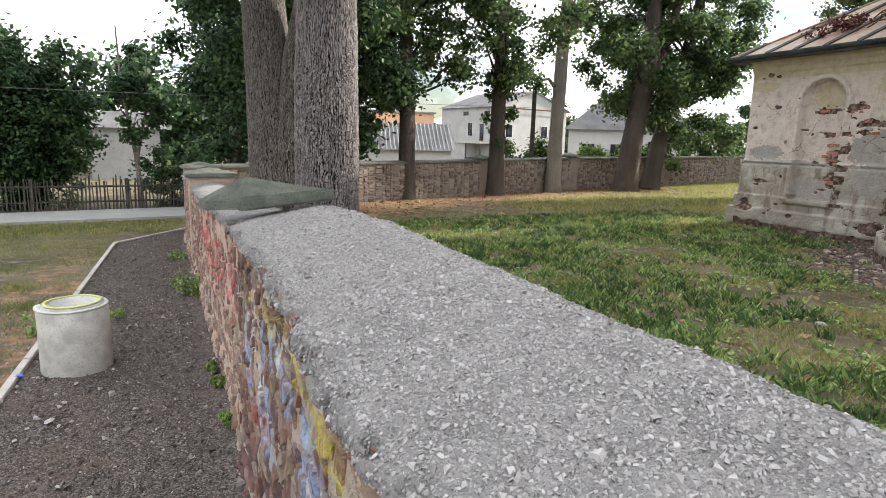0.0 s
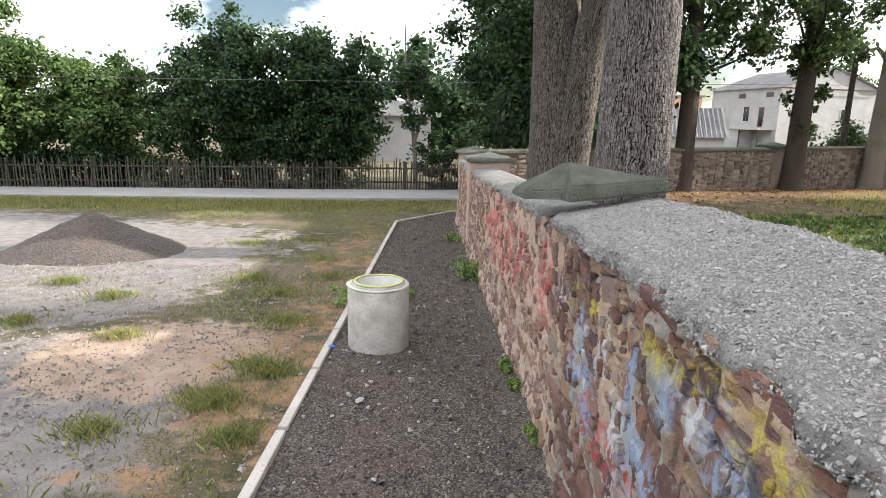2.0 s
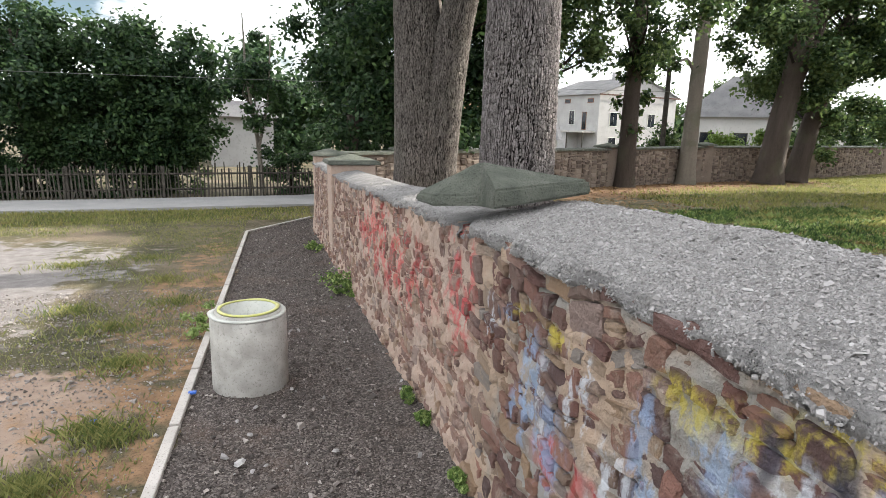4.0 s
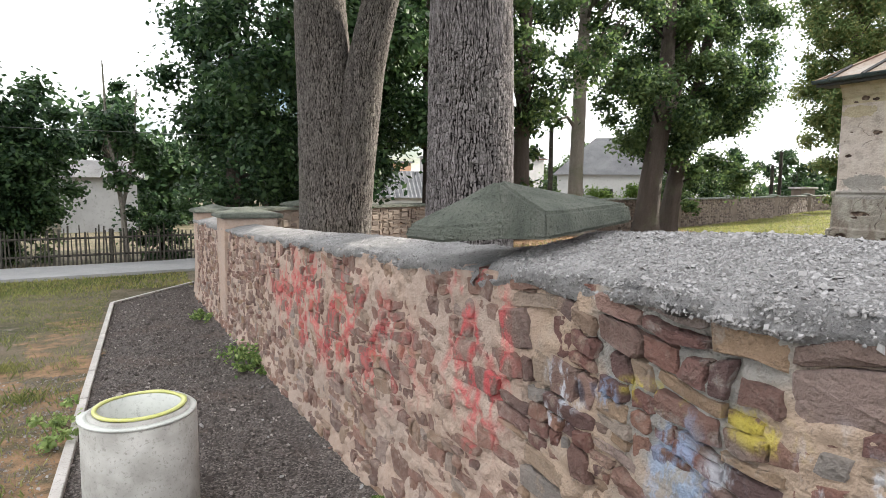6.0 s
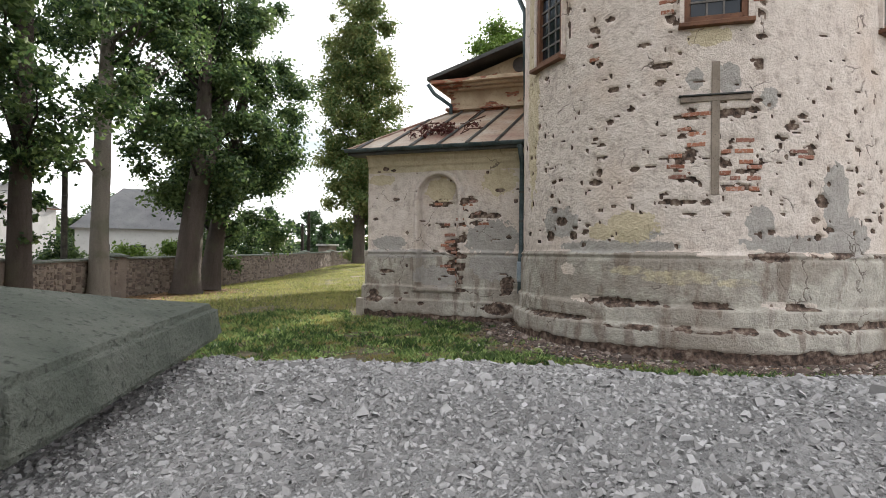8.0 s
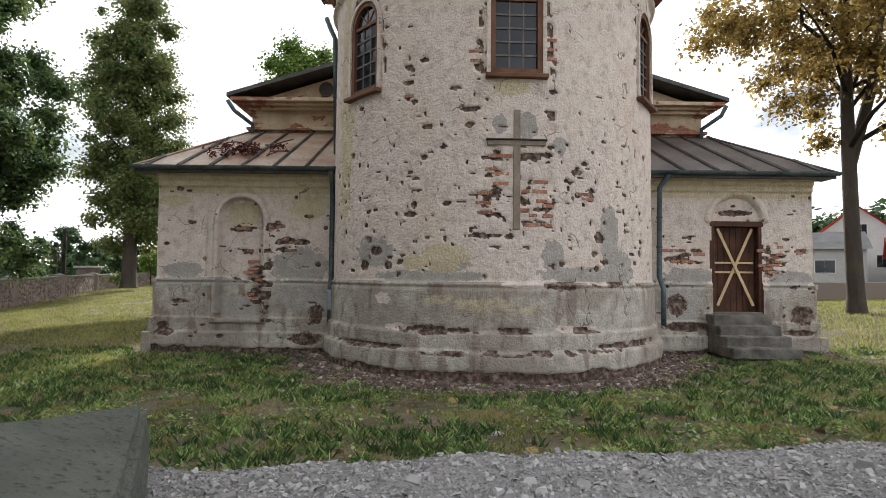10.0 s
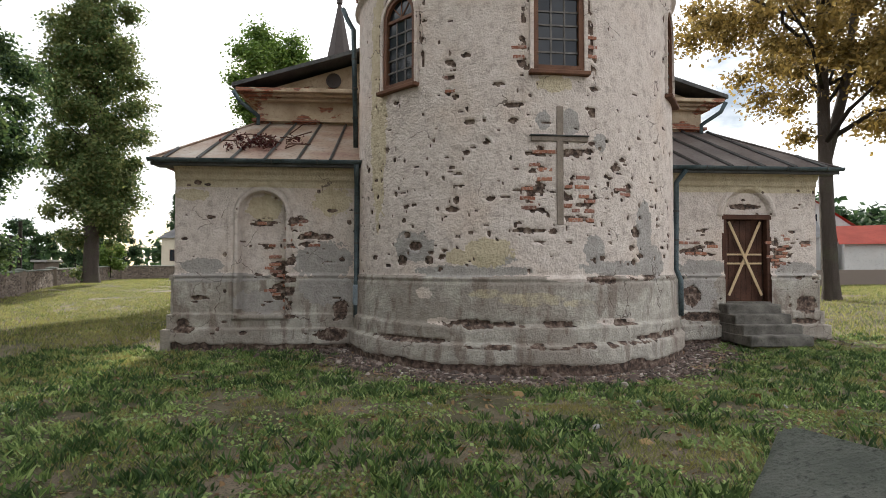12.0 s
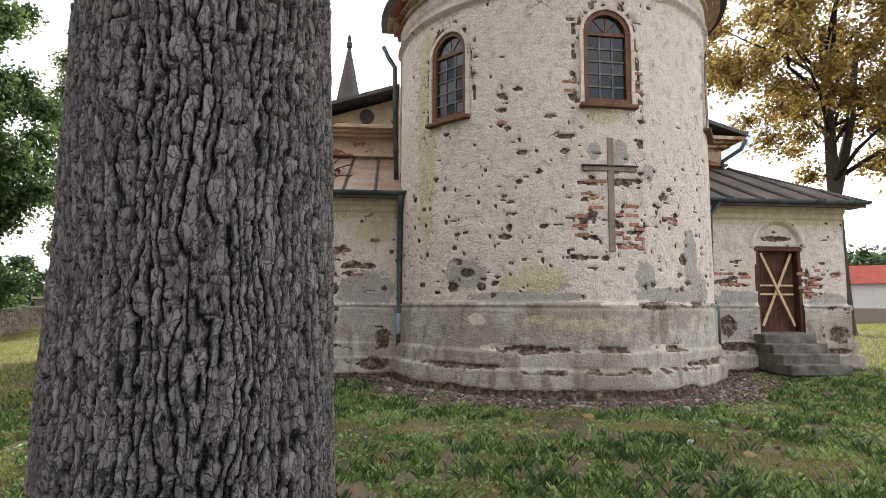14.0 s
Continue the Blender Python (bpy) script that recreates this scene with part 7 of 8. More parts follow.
for k, (x, y, z, s, m_) in enumerate(((58, 90, -1.5, (7, 5, 6.5), LEAF_LIME), (66, 82, -1.5, (5, 4, 6), LEAF_LIME), (-3.0, 48, -1.8, (6, 4, 4.5), LEAF_DARK), (8, 52, -1.8, (6, 4, 6.0), LEAF_DARK), (-52, 40, -1.8, (9, 4, 6.0), LEAF_LIME))):
    c, r = clump_set(260 + k, 40, (0, 0, s[2] * 0.9), s, 1.0, 2.0)
    tree("oak_tree", (x, y, z), [([(0, 0, 0), (0.1, 0, 4), (0, 0, s[2] * 1.4)], [0.4, 0.3, 0.12])], c, r, 9000, 0.5, m_, BARK_DARK, "distant broad green tree behind the houses", seed=270 + k)
sp_r = np.random.default_rng(88)
sp_z = np.linspace(1.5, 15.0, 46)
sp_w = 3.0 * (1 - sp_z / 15.6)
sp_a = sp_r.uniform(0, 2 * math.pi, 46)
c = np.stack([sp_w * 0.6 * np.cos(sp_a), sp_w * 0.6 * np.sin(sp_a), sp_z], -1)
tree("spruce_tree", (95.0, 39.6, 0.2), [([(0, 0, 0), (0, 0, 8), (0, 0, 15.4)], [0.3, 0.2, 0.03])], c, 0.25 + sp_w * 0.38, 9000, 0.34, LEAF_DARK, BARK_DARK, "distant dark pointed spruce behind the houses", seed=89)
woods_c, woods_r = [], []
rr_ = np.random.default_rng(9)
for k in range(260):
    a = rr_.uniform(-0.95, -0.30)
    d = rr_.uniform(150, 190)
    woods_c.append((d * math.cos(a), d * math.sin(a), rr_.uniform(0, 15)))
    woods_r.append(rr_.uniform(3, 6))
for k in range(420):
    a = rr_.uniform(-0.3, 3.4)
    d = rr_.uniform(170, 220)
    woods_c.append((d * math.cos(a), d * math.sin(a), rr_.uniform(-2, 5)))
    woods_r.append(rr_.uniform(3, 6))
v, f = leaf_cloud(woods_c, woods_r, 90000, 1.9, 5)
tagged(new("far_woods", raw_mesh("far_woods", v, f, LEAF_DARK)), "distant belt of dark green woods", "woods", kind="stuff")

# small shed wall behind the thin maple
S = gable_house("shed", (-4.9, 40.0), radians(2), 3.7, 4.0, -1.8, 1.7, 2.7, GREY_BLOCK, SLATE, "grey block shed behind the picket fence")

# red shoots on the rusty annex roof
e = thing("dry_vine", (12.9, 8.5, 4.02), "wiry dark red vine lying on the rusty roof", "vine")
rv = np.random.default_rng(31)
for k in range(9):
    p = np.array([rv.uniform(-0.3, 0.5), rv.uniform(-0.5, 0.6), 0.0])
    pts = [tuple(p + np.array([0, 0, p[0] * 0.435]))]
    for q in range(5):
        p = p + rv.normal(size=3) * np.array([0.10, 0.16, 0.03])
        pts.append((p[0], p[1], p[0] * 0.435 + abs(p[2]) + 0.08 + 0.05 * q * (k % 3 == 0)))
    bm = bmesh.new()
    tube(bm, pts, [0.014] * len(pts), 5)
    part("stem", bm, OLD_WOOD, e)
LEAF_RED = leaf_mat("dark_red_leaf", (0.05, 0.018, 0.016), (0.085, 0.025, 0.022), (0.12, 0.04, 0.035))
c = [(rv.uniform(-0.4, 0.5), rv.uniform(-0.7, 0.7), 0.0) for _ in range(14)]
c = [(a, b, a * 0.435 + 0.08) for a, b, _ in c]
v, f = leaf_cloud(c, [0.16] * 14, 700, 0.07, 33)
part("leaves", raw_mesh("leaves", v, f, LEAF_RED), LEAF_RED, e)

# ---------------------------------------------------------------- rubble facing of the wall
rs = np.random.default_rng(101)


def stone_mesh(pts, proud):
    """An irregular flat-faced stone from an outline in (y, z) about its middle, facing -x."""
    n = len(pts)
    c = np.mean(pts, 0)
    ty, tz = rs.normal(0, 0.06), rs.normal(0, 0.08)

    def ring(k, x, rough):
        q = c + (pts - c) * k
        return np.column_stack([x + (q[:, 0] - c[0]) * ty + (q[:, 1] - c[1]) * tz + rs.uniform(-rough, rough, n), q])
    V = np.vstack([ring(1.0, 0.05, 0.0), ring(0.985, -proud * 0.55, 0.004), ring(0.88, -proud, 0.005), [(-proud + rs.uniform(-0.008, 0.004), c[0], c[1])]])
    F = []
    for i in range(n):
        j = (i + 1) % n
        F += [(i, i + n, j + n), (i, j + n, j), (i + n, i + 2 * n, j + 2 * n), (i + n, j + 2 * n, j + n), (i + 2 * n, 3 * n, j + 2 * n)]
    return V, np.array(F)


def blocks(y0, y1, z0, z1, out):
    """Splits a face again and again into unequal oblong blocks."""
    w, h = y1 - y0, z1 - z0
    if w * h < 0.0155 * math.exp(rs.normal(0, 0.65)) or (w < 0.11 and h < 0.07):
        out.append((y0, y1, z0, z1))
    elif w > h * rs.uniform(1.3, 2.6):
        m_ = y0 + w * rs.uniform(0.3, 0.7)
        blocks(y0, m_, z0, z1, out)
        blocks(m_, y1, z0, z1, out)
    else:
        m_ = z0 + h * rs.uniform(0.3, 0.7)
        blocks(y0, y1, z0, m_, out)
        blocks(y0, y1, m_, z1, out)


def stone_cells(y0, y1):
    """A rubble face of oblong stones in wandering beds: cells (centre y, z, outline about it, area)."""
    raw = []
    n_ = int((y1 - y0) / 1.15)
    for k in range(n_):
        blocks(y0 + (y1 - y0) * k / n_, y0 + (y1 - y0) * (k + 1) / n_, -1.45, 1.0, raw)
    cells = []
    for a0, a1, b0, b1 in raw:
        gap = rs.uniform(0.001, 0.009)
        a0, a1, b0, b1 = a0 + gap, a1 - gap, b0 + gap, b1 - gap
        w, h = a1 - a0, b1 - b0
        if min(w, h) < 0.022:
            continue
        res = []
        for (p0, q0), (p1, q1) in (((a0, b0), (a1, b0)), ((a1, b0), (a1, b1)), ((a1, b1), (a0, b1)), ((a0, b1), (a0, b0))):
            along = abs(p1 - p0) + abs(q1 - q0)
            cut = rs.uniform(0.03, 0.26)
            marks = [cut] + ([rs.uniform(0.42, 0.58)] if along > 0.09 else []) + [1 - rs.uniform(0.03, 0.2)]
            for t in marks:
                res.append((p0 + (p1 - p0) * t + rs.normal(0, 0.004), q0 + (q1 - q0) * t + rs.normal(0, 0.004)))
        pts = np.array(res)
        y_, z_ = pts[:, 0].copy(), pts[:, 1].copy()
        pts[:, 0] += 0.16 * (fbm(y_ * 2.6, z_ * 2.6 + 20, 3) - 0.5)
        pts[:, 1] += 0.22 * (fbm(y_ * 1.7 + 50, z_ * 2.2 + 70, 3) - 0.5)
        c = pts.mean(0)
        if c[1] < float(ground_z(-3, c[0])) - 0.05 or c[1] > float(top_front(c[0])) - 0.04:
            continue
        pts[:, 1] = np.minimum(pts[:, 1], top_front(pts[:, 0]) - 0.03)
        cells.append((c[0], c[1], pts - c, w * h))
    return cells


def face_x(y, z):
    """World x of the wall's yard face at a height."""
    y, z = np.asarray(y, float), np.asarray(z, float)
    zb = ground_z(y * 0 - 3, y) - 0.25
    zt = top_front(y) - 0.03
    t = (z - zb) / (zt - zb)
    return wall_x(y) - 0.40 + 0.03 * np.clip((t - 0.2) / 0.8, 0, 1) - 0.06 * np.maximum(0.0, 1 - (z - zb - 0.25) / 0.28)


# lumpy mortar that laps over the stones, smoother beyond the first pier, with open joints in the near stretch
for y0_, y1_, dy in ((-0.6, 7.0, 0.013), (6.99, 15.7, 0.03)):
    Tm, Ym = np.meshgrid(np.linspace(0, 1, 130 if dy < 0.02 else 60), np.arange(y0_, y1_, dy), indexing="ij")
    lo_, hi_ = ground_z(Ym * 0 - 3, Ym) - 0.12, top_front(Ym) - 0.03
    Zm = lo_ + (hi_ - lo_) * Tm
    near_w = 1 - sstep(Ym, 4.5, 4.8)
    lap = 0.012 - 0.004 * near_w + 0.056 * (fbm(Ym * 5, Zm * 7 + 40, 3) - 0.5) + 0.034 * (fbm(Ym * 19 + 9, Zm * 24 + 50, 3) - 0.5)
    joint = np.abs(2 * vnoise(Ym * 6 + 31 + 1.5 * fbm(Ym * 9, Zm * 9 + 30, 2), Zm * 11 + 77) - 1)
    lap -= 0.045 * sstep(joint, 0.16, 0.02) * (0.25 + 0.75 * near_w) * sstep(fbm(Ym * 2.3 + 5, Zm * 2.3 + 60, 3), 0.42, 0.56)
    Xm = face_x(Ym, Zm) - lap
    at_parent(part("mortar_face", raw_mesh("mortar_face", np.stack([Xm, Ym, Zm], -1).reshape(-1, 3), grid_faces(*Ym.shape)[:, ::-1], MORTAR, True), MORTAR, stone_wall, "lumpy lime mortar lapping over the stones"))

cells = stone_cells(-0.5, 15.6)
near = sorted((k for k, c in enumerate(cells) if 1.3 < c[0] < 6.4), key=lambda k: -cells[k][3])
picked = set(near[:300])
VV, FF = [], []
off = 0
for k, (yc, zc, pts, size) in enumerate(cells):
    if 4.48 < yc < 5.0 and zc > 0.86 or rs.random() < 0.05:
        continue
    V, F = stone_mesh(pts, rs.uniform(0.004, 0.034))
    fx = float(face_x(yc, zc))
    if k in picked:
        ob = new("stone", raw_mesh("stone", V, F, STONE_OBJ))
        ob.parent, ob.matrix_parent_inverse = stone_wall, Matrix.Translation(-stone_wall.location)
        ob.matrix_basis = pose(fx, yc, zc)
    else:
        VV.append(np.stack([V[:, 0] + fx, V[:, 1] + yc, V[:, 2] + zc], -1))
        FF.append(F + off)
        off += len(V)
tagged(at_parent(part("small_stones", raw_mesh("small_stones", np.vstack(VV), np.vstack(FF), STONE_ISL), STONE_ISL, stone_wall)), kind="stuff")


# ---------------------------------------------------------------- chips, gravel, grass
def chips(P, N, size, flat, seed, sides=5, tilt=0.42):
    """Little flat flakes at points P with normals N."""
    r = np.random.default_rng(seed)
    n = len(P)
    N = N + r.normal(size=(n, 3)) * tilt
    N /= np.linalg.norm(N, axis=1)[:, None]
    T = np.cross(N, r.normal(size=(n, 3)))
    T /= np.linalg.norm(T, axis=1)[:, None]
    B = np.cross(N, T)
    s = size * np.exp(r.normal(0, 0.45, n))
    asp = r.uniform(0.45, 1.0, n)
    ring = []
    for k in range(sides):
        a = 2 * math.pi * k / sides + r.uniform(-0.35, 0.35, n)
        q = s * r.uniform(0.75, 1.2, n)
        ring.append(P + T * (q * np.cos(a))[:, None] + B * (q * asp * np.sin(a))[:, None])
    top = [P + (x - P) * 0.72 + N * (s * flat)[:, None] for x in ring]
    V = np.stack(ring + top, 1).reshape(-1, 3)
    base = (np.arange(n) * 2 * sides)[:, None]
    F = []
    for k in range(sides):
        j = (k + 1) % sides
        F += [np.hstack([base + k, base + j, base + sides + j]), np.hstack([base + k, base + sides + j, base + sides + k])]
    for k in range(1, sides - 1):
        F.append(np.hstack([base + sides, base + sides + k, base + sides + k + 1]))
    return V, np.vstack(F)


def on_coping(cop, count, y0, y1, seed):
    X, Y, Z = cop
    r = np.random.default_rng(seed)
    j = r.integers(np.searchsorted(Y[0], y0), np.searchsorted(Y[0], y1) - 1, count)
    i = np.clip((3 + (X.shape[0] - 5) * r.random(count)).astype(int), 2, X.shape[0] - 2)
    fu, fv = r.random(count), r.random(count)
    out = []
    for A in (X, Y, Z):
        out.append(A[i, j] * (1 - fu) * (1 - fv) + A[i + 1, j] * fu * (1 - fv) + A[i, j + 1] * (1 - fu) * fv + A[i + 1, j + 1] * fu * fv)
    return np.stack(out, -1)


for cop, cnt, a, b, sd in ((COP1, 95000, 0.3, 4.8, 1), (COP2, 14000, 4.95, 9, 2)):
    P = on_coping(cop, cnt, a, b, sd)
    V, F = chips(P - np.array([0, 0, 0.002]), np.tile((0.0, 0, 1.0), (cnt, 1)), 0.0040, 0.7, sd + 3, 3, 0.8)
    tagged(at_parent(part("aggregate_chips", raw_mesh("aggregate_chips", V, F, CHIP_PALE), CHIP_PALE, stone_wall)), kind="stuff")
for cop, cnt, a, b, sd in ((COP1, 3500, 0.3, 4.62, 91), (COP2, 3000, 4.95, 9, 92)):
    X, Y, Z = cop
    j = rs.integers(np.searchsorted(Y[0], a), np.searchsorted(Y[0], b) - 1, cnt)
    i = rs.integers(0, 4, cnt)
    w = rs.random(cnt)
    P = np.stack([A[i, j] * (1 - w) + A[i + 1, j] * w for A in (X, Y, Z)], -1) + rs.normal(0, 0.004, (cnt, 3))
    V, F = chips(P, np.tile((-0.8, 0, 0.5), (cnt, 1)), 0.0042, 0.5, sd, 4)
    tagged(at_parent(part("aggregate_chips", raw_mesh("aggregate_chips", V, F, CHIP_PALE), CHIP_PALE, stone_wall)), kind="stuff")
P = on_coping(COP1, 5200, 0.3, 4.62, 77)
V, F = chips(P + np.array([0, 0, 0.001]), np.tile((0.0, 0, 1.0), (len(P), 1)), 0.0050, 0.3, 78, 5, 0.65)
tagged(at_parent(part("aggregate_chips", raw_mesh("aggregate_chips", V, F, CHIP_PALE), CHIP_PALE, stone_wall)), kind="stuff")

# loose stones on the gravel strip
r = np.random.default_rng(3)
n = 52000
k = r.integers(0, mg - 1, n)
q = r.integers(0, ng - 1, n)
w = r.random((n, 2))
keep = gv[0][k] > 0.5
P = np.stack([px[q, k] + (px[q + 1, k] - px[q, k]) * w[:, 0], gv[q, k] + (gv[q, k + 1] - gv[q, k]) * w[:, 1], pz[q, k]], -1)[keep]
V, F = chips(P, np.tile((0.0, 0, 1.0), (len(P), 1)), 0.0098, 0.7, 8, 3, 0.6)
tagged(new("loose_gravel", raw_mesh("loose_gravel", V, F, CHIP_DARK)), "loose dark crushed stones on the strip", "gravel", kind="stuff")
n = 60
P = np.stack([r.uniform(-1.4, 0.2, n), r.uniform(2.5, 9, n), np.zeros(n)], -1)
P[:, 2] = [path_z(0, y) + 0.02 for y in P[:, 1]]
V, F = chips(P, np.tile((0.0, 0, 1.0), (n, 1)), 0.02, 0.45, 9)
tagged(new("pale_rubble", raw_mesh("pale_rubble", V, F, CHIP_PALE)), "scattered pale mortar crumbs on the gravel", "rubble", kind="stuff")


def blades(P, height, width, lean, seed):
    """Single bent grass blades (two triangles as a kite) at ground points."""
    r = np.random.default_rng(seed)
    n = len(P)
    a = r.uniform(0, 2 * math.pi, n)
    side_ = np.stack([np.cos(a), np.sin(a), np.zeros(n)], -1)
    b = r.uniform(0, 2 * math.pi, n)
    tip = np.stack([np.cos(b), np.sin(b), np.zeros(n)], -1) * (lean * r.uniform(0.2, 1, n))[:, None]
    h = height * r.uniform(0.45, 1.25, n)
    up = np.stack([np.zeros(n), np.zeros(n), h], -1)
    w = (width * r.uniform(0.6, 1.3, n))[:, None]
    V = np.stack([P - side_ * w, P + side_ * w, P + up * 0.6 + tip * h[:, None] * 0.4 + side_ * w * 0.7, P + up + tip * h[:, None]], 1)
    return V.reshape(-1, 3), np.arange(n * 4).reshape(-1, 4)


def lawn_points(n, x0, x1, y0, y1, seed, thin=0.0, scale=1.1):
    r = np.random.default_rng(seed)
    x, y = r.uniform(x0, x1, n), r.uniform(y0, y1, n)
    ok = (np.hypot(x - CX, y - CY) > R + 0.35) & ~((x > FX - 0.4) & (y < 10.5) & (y > -4.3)) & (fbm(x * scale, y * scale, 3) + r.normal(0, 0.05, n) > thin) & (x > wall_x(y) + 0.38) & (y < far_wall_y(x) - 0.3)
    leafy = sstep(np.hypot(x - CX, y - CY), 4.9, 3.9) * (x < 12.6)
    ok &= r.random(n) > leafy * 0.92
    ok &= (far_wall_y(x) - y > 3.2 + r.normal(0, 0.8, n)) | (x > 22)
    x, y = x[ok], y[ok]
    return np.stack([x, y, ground_z(x, y) - 0.005], -1)


def flat_leaves(P, size, seed):
    """Small four-cornered leaves lying nearly flat."""
    r = np.random.default_rng(seed)
    n = len(P)
    N = np.array([0, 0, 1.0]) + r.normal(size=(n, 3)) * 0.45
    T = np.cross(N, r.normal(size=(n, 3)))
    T /= np.linalg.norm(T, axis=1)[:, None]
    B = np.cross(N, T)
    B /= np.linalg.norm(B, axis=1)[:, None]
    s = (size * np.exp(r.normal(0, 0.35, n)))[:, None]
    P = P + np.array([0, 0, 0.012]) + np.array([0, 0, 0.02]) * r.random((n, 1))
    return np.stack([P - T * s, P + B * s * 0.7, P + T * s, P - B * s * 0.7], 1).reshape(-1, 3), np.arange(n * 4).reshape(-1, 4)


def stuff(name, VF, material, label, category):
    tagged(new(name, raw_mesh(name, VF[0], VF[1], material)), label, category, kind="stuff")


stuff("lawn_grass", blades(lawn_points(300000, 1.0, 13, -5, 13, 11, 0.505, 2.3), 0.045, 0.005, 1.1, 12), GRASS_MAT, "short worn churchyard grass", "grass")
stuff("lawn_grass", blades(lawn_points(230000, 9, 66, 9, 33, 13, 0.30, 0.5), 0.09, 0.013, 0.9, 14), GRASS_MAT, "short sunlit churchyard grass", "grass")
stuff("lawn_grass", blades(lawn_points(90000, 12, 36, -26, -3, 15, 0.30, 0.5), 0.09, 0.012, 0.9, 16), GRASS_MAT, "short churchyard grass by the side door", "grass")
stuff("lawn_grass", blades(lawn_points(30000, 1.0, 22, 12, 22, 17, 0.5, 0.8), 0.06, 0.006, 0.8, 18), DRY_GRASS, "dry thin grass under the lindens", "grass")
# flat broad leaves of clover and plantain
P = lawn_points(150000, 1.0, 12.5, -5, 12, 19, 0.50, 3.1)
stuff("clover_leaves", flat_leaves(P, 0.018, 20), WEED_MAT, "flat clover and plantain leaves in the lawn", "weeds")
# low rosettes and coarse tufts that break up the lawn
C = lawn_points(7000, 1.0, 12.6, -5, 13, 61, 0.44, 0.9)
rt = np.random.default_rng(62)
for mat_, cs, h_, w_, ln, sd, lab in ((WEED_MAT, C[: len(C) // 2], 0.085, 0.014, 1.2, 63, "coarse green tufts in the lawn"), (LAWN_DARK, C[len(C) // 2:], 0.095, 0.012, 1.1, 65, "dark green coarse tufts in the lawn")):
    P = np.repeat(cs, 16, 0) + rt.normal(0, 1, (len(cs) * 16, 3)) * np.array([0.05, 0.05, 0])
    stuff("lawn_tufts", blades(P, h_, w_, ln, sd), mat_, lab, "grass")
# fallen leaves and plaster crumbs
P = np.vstack([lawn_points(9000, 1.0, 12.5, -5, 16, 21, 0.0), np.array([(x, y, gz(x, y)) for x, y in zip(r.uniform(1.0, 20, 5200), r.uniform(0, 1, 5200))])])
P[-5200:, 1] = far_wall_y(P[-5200:, 0]) - 0.3 - np.abs(r.normal(0, 1.9, 5200))
P[-5200:, 2] = ground_z(P[-5200:, 0], P[-5200:, 1])
V, F = chips(P + np.array([0, 0, 0.015]), np.tile((0.0, 0, 1.0), (len(P), 1)), 0.024, 0.08, 22)
stuff("fallen_leaves", (V, F), DRY_LEAF, "scattered fallen brown leaves", "leaves")
n = 11000
a, d = r.uniform(-1.75, 1.75, n), R + 0.2 + np.abs(r.normal(0, 0.42, n))
P = np.stack([CX - d * np.cos(a), CY + d * np.sin(a), np.zeros(n)], -1)
extra = np.stack([FX - 0.25 - np.abs(r.normal(0, 0.35, 1800)), r.choice([1, -1], 1800) * r.uniform(3.2, 7.0, 1800) + CY, np.zeros(1800)], -1)
P = np.vstack([P, extra])
P[:, 2] = ground_z(P[:, 0], P[:, 1])
V, F = chips(P, np.tile((0.0, 0, 1.0), (len(P), 1)), 0.024, 0.5, 23)
CRUMB = chip_mat("plaster_and_leaf_litter", [(0.0, (0.04, 0.028, 0.024)), (0.5, (0.10, 0.068, 0.056)), (0.85, (0.22, 0.155, 0.128)), (1.0, (0.52, 0.47, 0.42))])
stuff("plaster_litter", (V, F), CRUMB, "fallen plaster crumbs and dead leaves at the church foot", "rubble")
# pale fragments lying in the lawn
for x, y, s in ((7.0, 5.2, 0.06), (6.9, 2.6, 0.05), (8.9, 6.4, 0.07), (6.2, 1.2, 0.05), (5.6, 3.6, 0.05)):
    V, F = chips(np.array([(x, y, gz(x, y) + 0.01)]), np.array([(0.0, 0, 1.0)]), s, 0.25, int(x * 10), 7)
    tagged(new("plaster_fragment", raw_mesh("plaster_fragment", V, F, CHIP_PALE)), "pale plaster fragment lying in the grass", "rubble")


def yard_points(n, cx, cy, rx, ry, seed):
    r = np.random.default_rng(seed)
    a, d = r.uniform(0, 2 * math.pi, n), np.abs(r.normal(0, 0.5, n))
    x, y = cx + rx * d * np.cos(a), cy + ry * d * np.sin(a)
    return np.stack([x, y, ground_z(np.minimum(x, -1.75), y)], -1)[x < -1.68]


TUFTS = [(-2.25, 5.0, 0.25), (-2.85, 4.45, 0.3), (-3.7, 6.4, 0.22), (-4.1, 11.9, 0.5), (-1.95, 5.5, 0.2), (-2.1, 5.7, 0.25), (-2.2, 4.9, 0.25), (-2.2, 7.0, 0.35), (-1.85, 4.4, 0.2), (-2.6, 8.2, 0.5), (-3.2, 9.0, 0.45), (-4.6, 7.9, 0.35), (-2.1, 9.2, 0.5), (-2.5, 10.6, 0.6), (-5.0, 6.8, 0.3), (-3.0, 12.4, 0.7), (-5.6, 8.6, 0.3), (-6.3, 7.4, 0.35), (-3.4, 3.6, 0.3), (-2.6, 3.4, 0.3)]
ps = np.vstack([yard_points(420, x, y, s * 1.35, s, 300 + k) for k, (x, y, s) in enumerate(TUFTS)])
stuff("yard_tufts", blades(ps, 0.085, 0.004, 1.0, 31), DRY_GRASS, "half-dry grass tufts in the gravel yard", "grass")
x, y = r.uniform(-18, -1.7, 170000), r.uniform(2, 20.5, 170000)
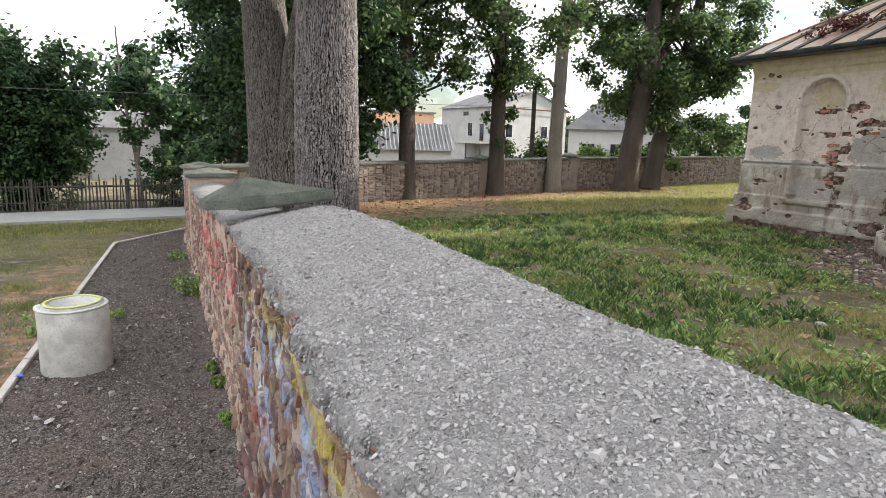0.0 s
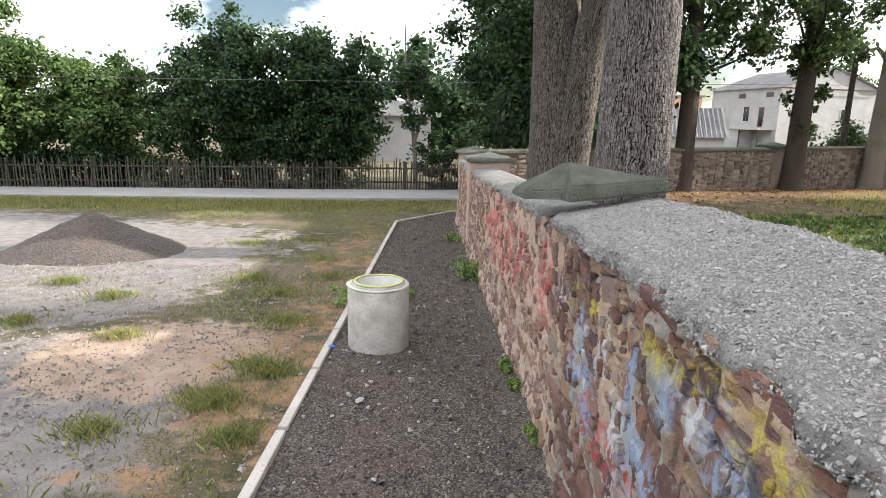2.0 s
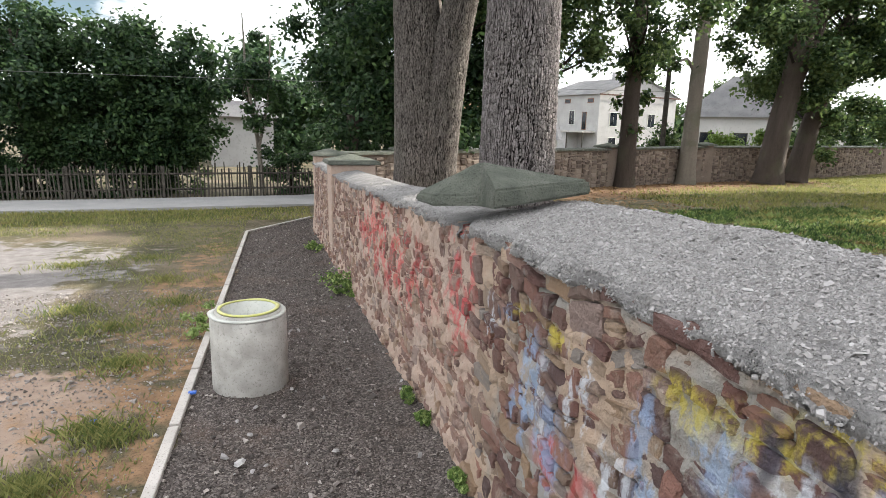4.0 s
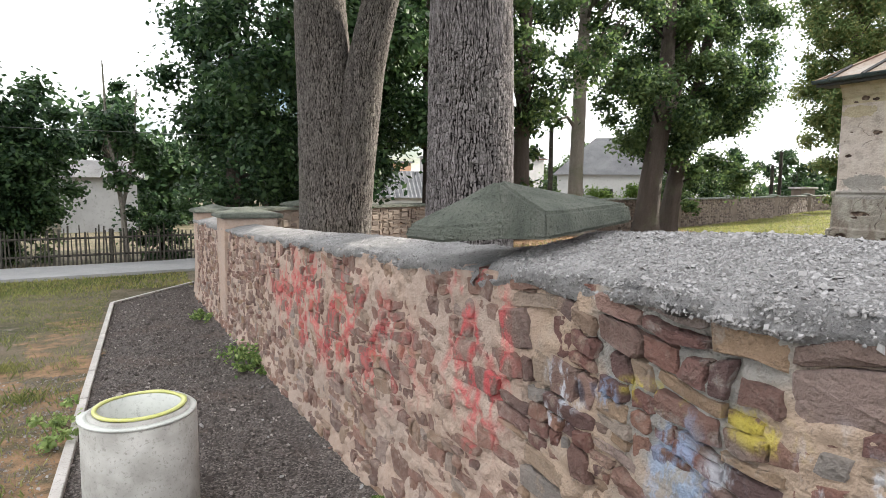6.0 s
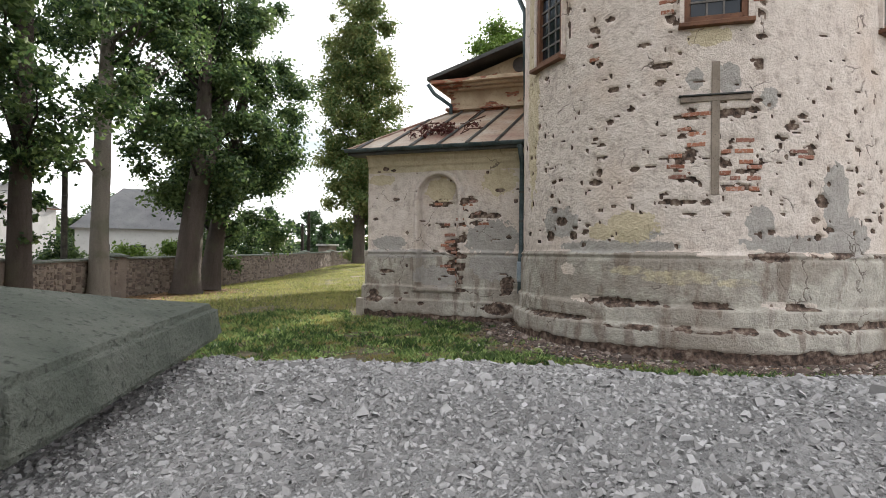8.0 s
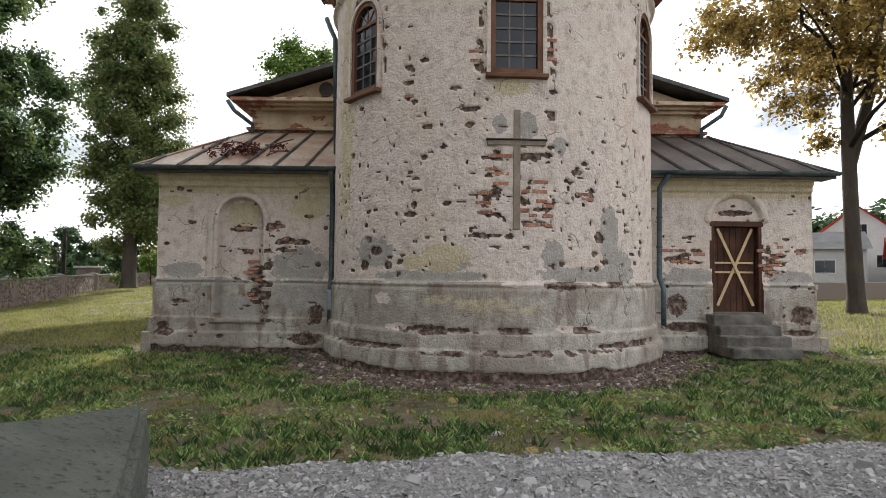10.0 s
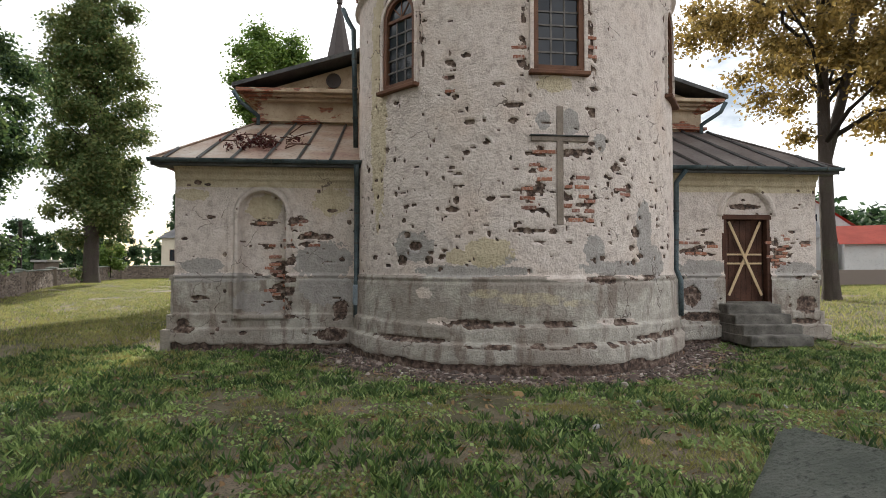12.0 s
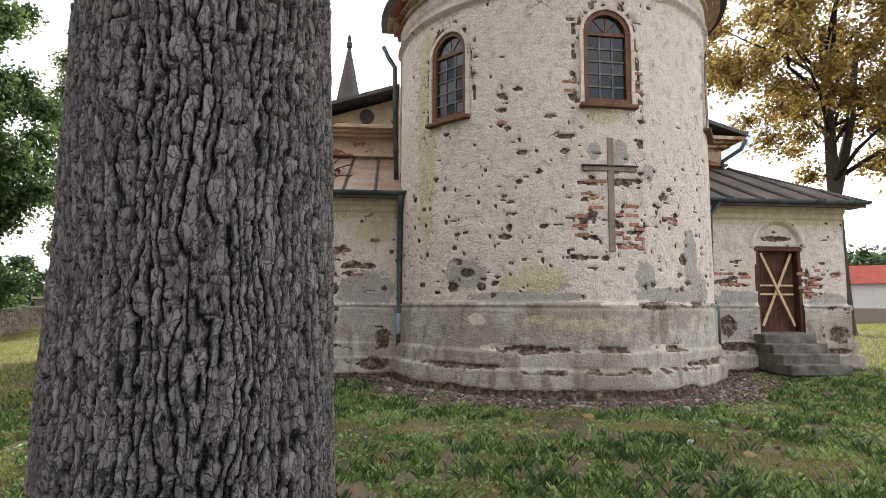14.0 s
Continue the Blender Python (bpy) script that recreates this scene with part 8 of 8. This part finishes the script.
wy = np.maximum.reduce([ell(x, y, -8.5, 11.5, 5.0, 3.6), ell(x, y, -12, 8, 6, 5), ell(x, y, -5.2, 9.2, 1.7, 2.8), ell(x, y, -4.6, 4.2, 1.8, 2.2) * 0.75, ell(x, y, -14, 13, 7, 3.2), ell(x, y, -3.7, 6.0, 1.4, 1.0)])
ok = (fbm(x * 0.9, y * 0.9, 3) + r.normal(0, 0.1, len(x)) > 0.42 + 0.75 * wy) & (y < 16.2 + 0.081 * (x + 60))
P = np.stack([x, y, ground_z(x, y)], -1)[ok]
stuff("yard_grass", blades(P, 0.05, 0.005, 0.9, 33), DRY_GRASS, "thin dry grass round the gravel yard", "grass")
n = 26000
P = np.stack([r.uniform(-7.5, -1.65, n), r.uniform(2.0, 10.0, n), np.zeros(n)], -1)
P[:, 2] = ground_z(P[:, 0], P[:, 1]) + 0.004
YARD_CHIP = chip_mat("yard_pebbles", [(0.0, (0.13, 0.11, 0.10)), (0.6, (0.26, 0.235, 0.22)), (1.0, (0.44, 0.41, 0.39))])
stuff("yard_pebbles", chips(P, np.tile((0.0, 0, 1.0), (n, 1)), 0.0095, 0.6, 35, 3), YARD_CHIP, "loose pebbles trodden into the yard", "gravel")
bx, by = r.uniform(-24, 0.0, 30000), r.uniform(16, 21.2, 30000)
ok = (by < 16.2 + 0.081 * (bx + 60)) & (by > 15.6 + 0.09 * (bx + 24)) & ~((bx > -1.9) & (by < 17.8))
P = np.stack([bx, by, ground_z(np.minimum(bx, -3), by)], -1)[ok]
stuff("verge_grass", blades(P, 0.09, 0.01, 0.8, 34), GRASS_MAT, "green grass verge along the lane", "grass")


def weed(x, y, s, seed, label="small green weed at the wall foot"):
    r2 = np.random.default_rng(seed)
    e = thing("weed", (x, y, path_z(x, y) + 0.03), label, "weed", "weeds at the wall foot")
    cs = [(r2.normal(0, s * 0.5), r2.normal(0, s * 0.7), abs(r2.normal(0.06, s * 0.3))) for _ in range(10)]
    v, f = leaf_cloud(cs, [s * 0.35] * 10, 420, 0.05, seed)
    part("leaves", raw_mesh("leaves", v, f, WEED_MAT), WEED_MAT, e)
    for c in cs[:4]:
        part("stem", limbs_mesh([([(0, 0, -0.03), (c[0] * 0.6, c[1] * 0.6, c[2] * 0.8), c], 0.006, 0.003)], WEED_MAT), WEED_MAT, e)


for k, (x, y, s) in enumerate(((0.0, 9.7, 0.34), (-0.05, 9.2, 0.26), (0.08, 5.6, 0.06), (0.1, 5.2, 0.05), (-0.3, 12.8, 0.2), (-1.72, 7.9, 0.2), (-0.9, 8.0, 0.08), (0.12, 4.4, 0.05))):
    weed(x, y, s, 400 + k)
for k, (x, y) in enumerate(((2.2, 0.3), (2.8, -0.3), (1.9, 0.9), (2.5, 1.4), (3.4, 0.4))):
    e = thing("weed", (x, y, gz(x, y)), "bright green weed patch in the lawn", "weed", "weeds in the lawn")
    rr2 = np.random.default_rng(420 + k)
    v, f = leaf_cloud([(rr2.normal(0, 0.2), rr2.normal(0, 0.2), 0.05) for _ in range(12)], [0.09] * 12, 700, 0.045, 430 + k)
    part("leaves", raw_mesh("leaves", v, f, WEED_MAT), WEED_MAT, e)
# bits of litter
BLUE = speckled("blue_litter", (0.03, 0.09, 0.4), (0.05, 0.14, 0.5), (0.03, 0.07, 0.3), 5, 40, 0.4, 0.1, 0.001)
for x, y in ((-1.52, 6.12), (-2.1, 5.75)):
    bm = boxed(-0.03, 0.03, -0.02, 0.02, 0, 0.02, 0.004)
    ob = new("litter_scrap", bm_done("litter_scrap", bm, BLUE))
    ob.location = (x, y, path_z(x, y) + 0.03)
    tagged(ob, "small crumpled blue plastic scrap", "litter")
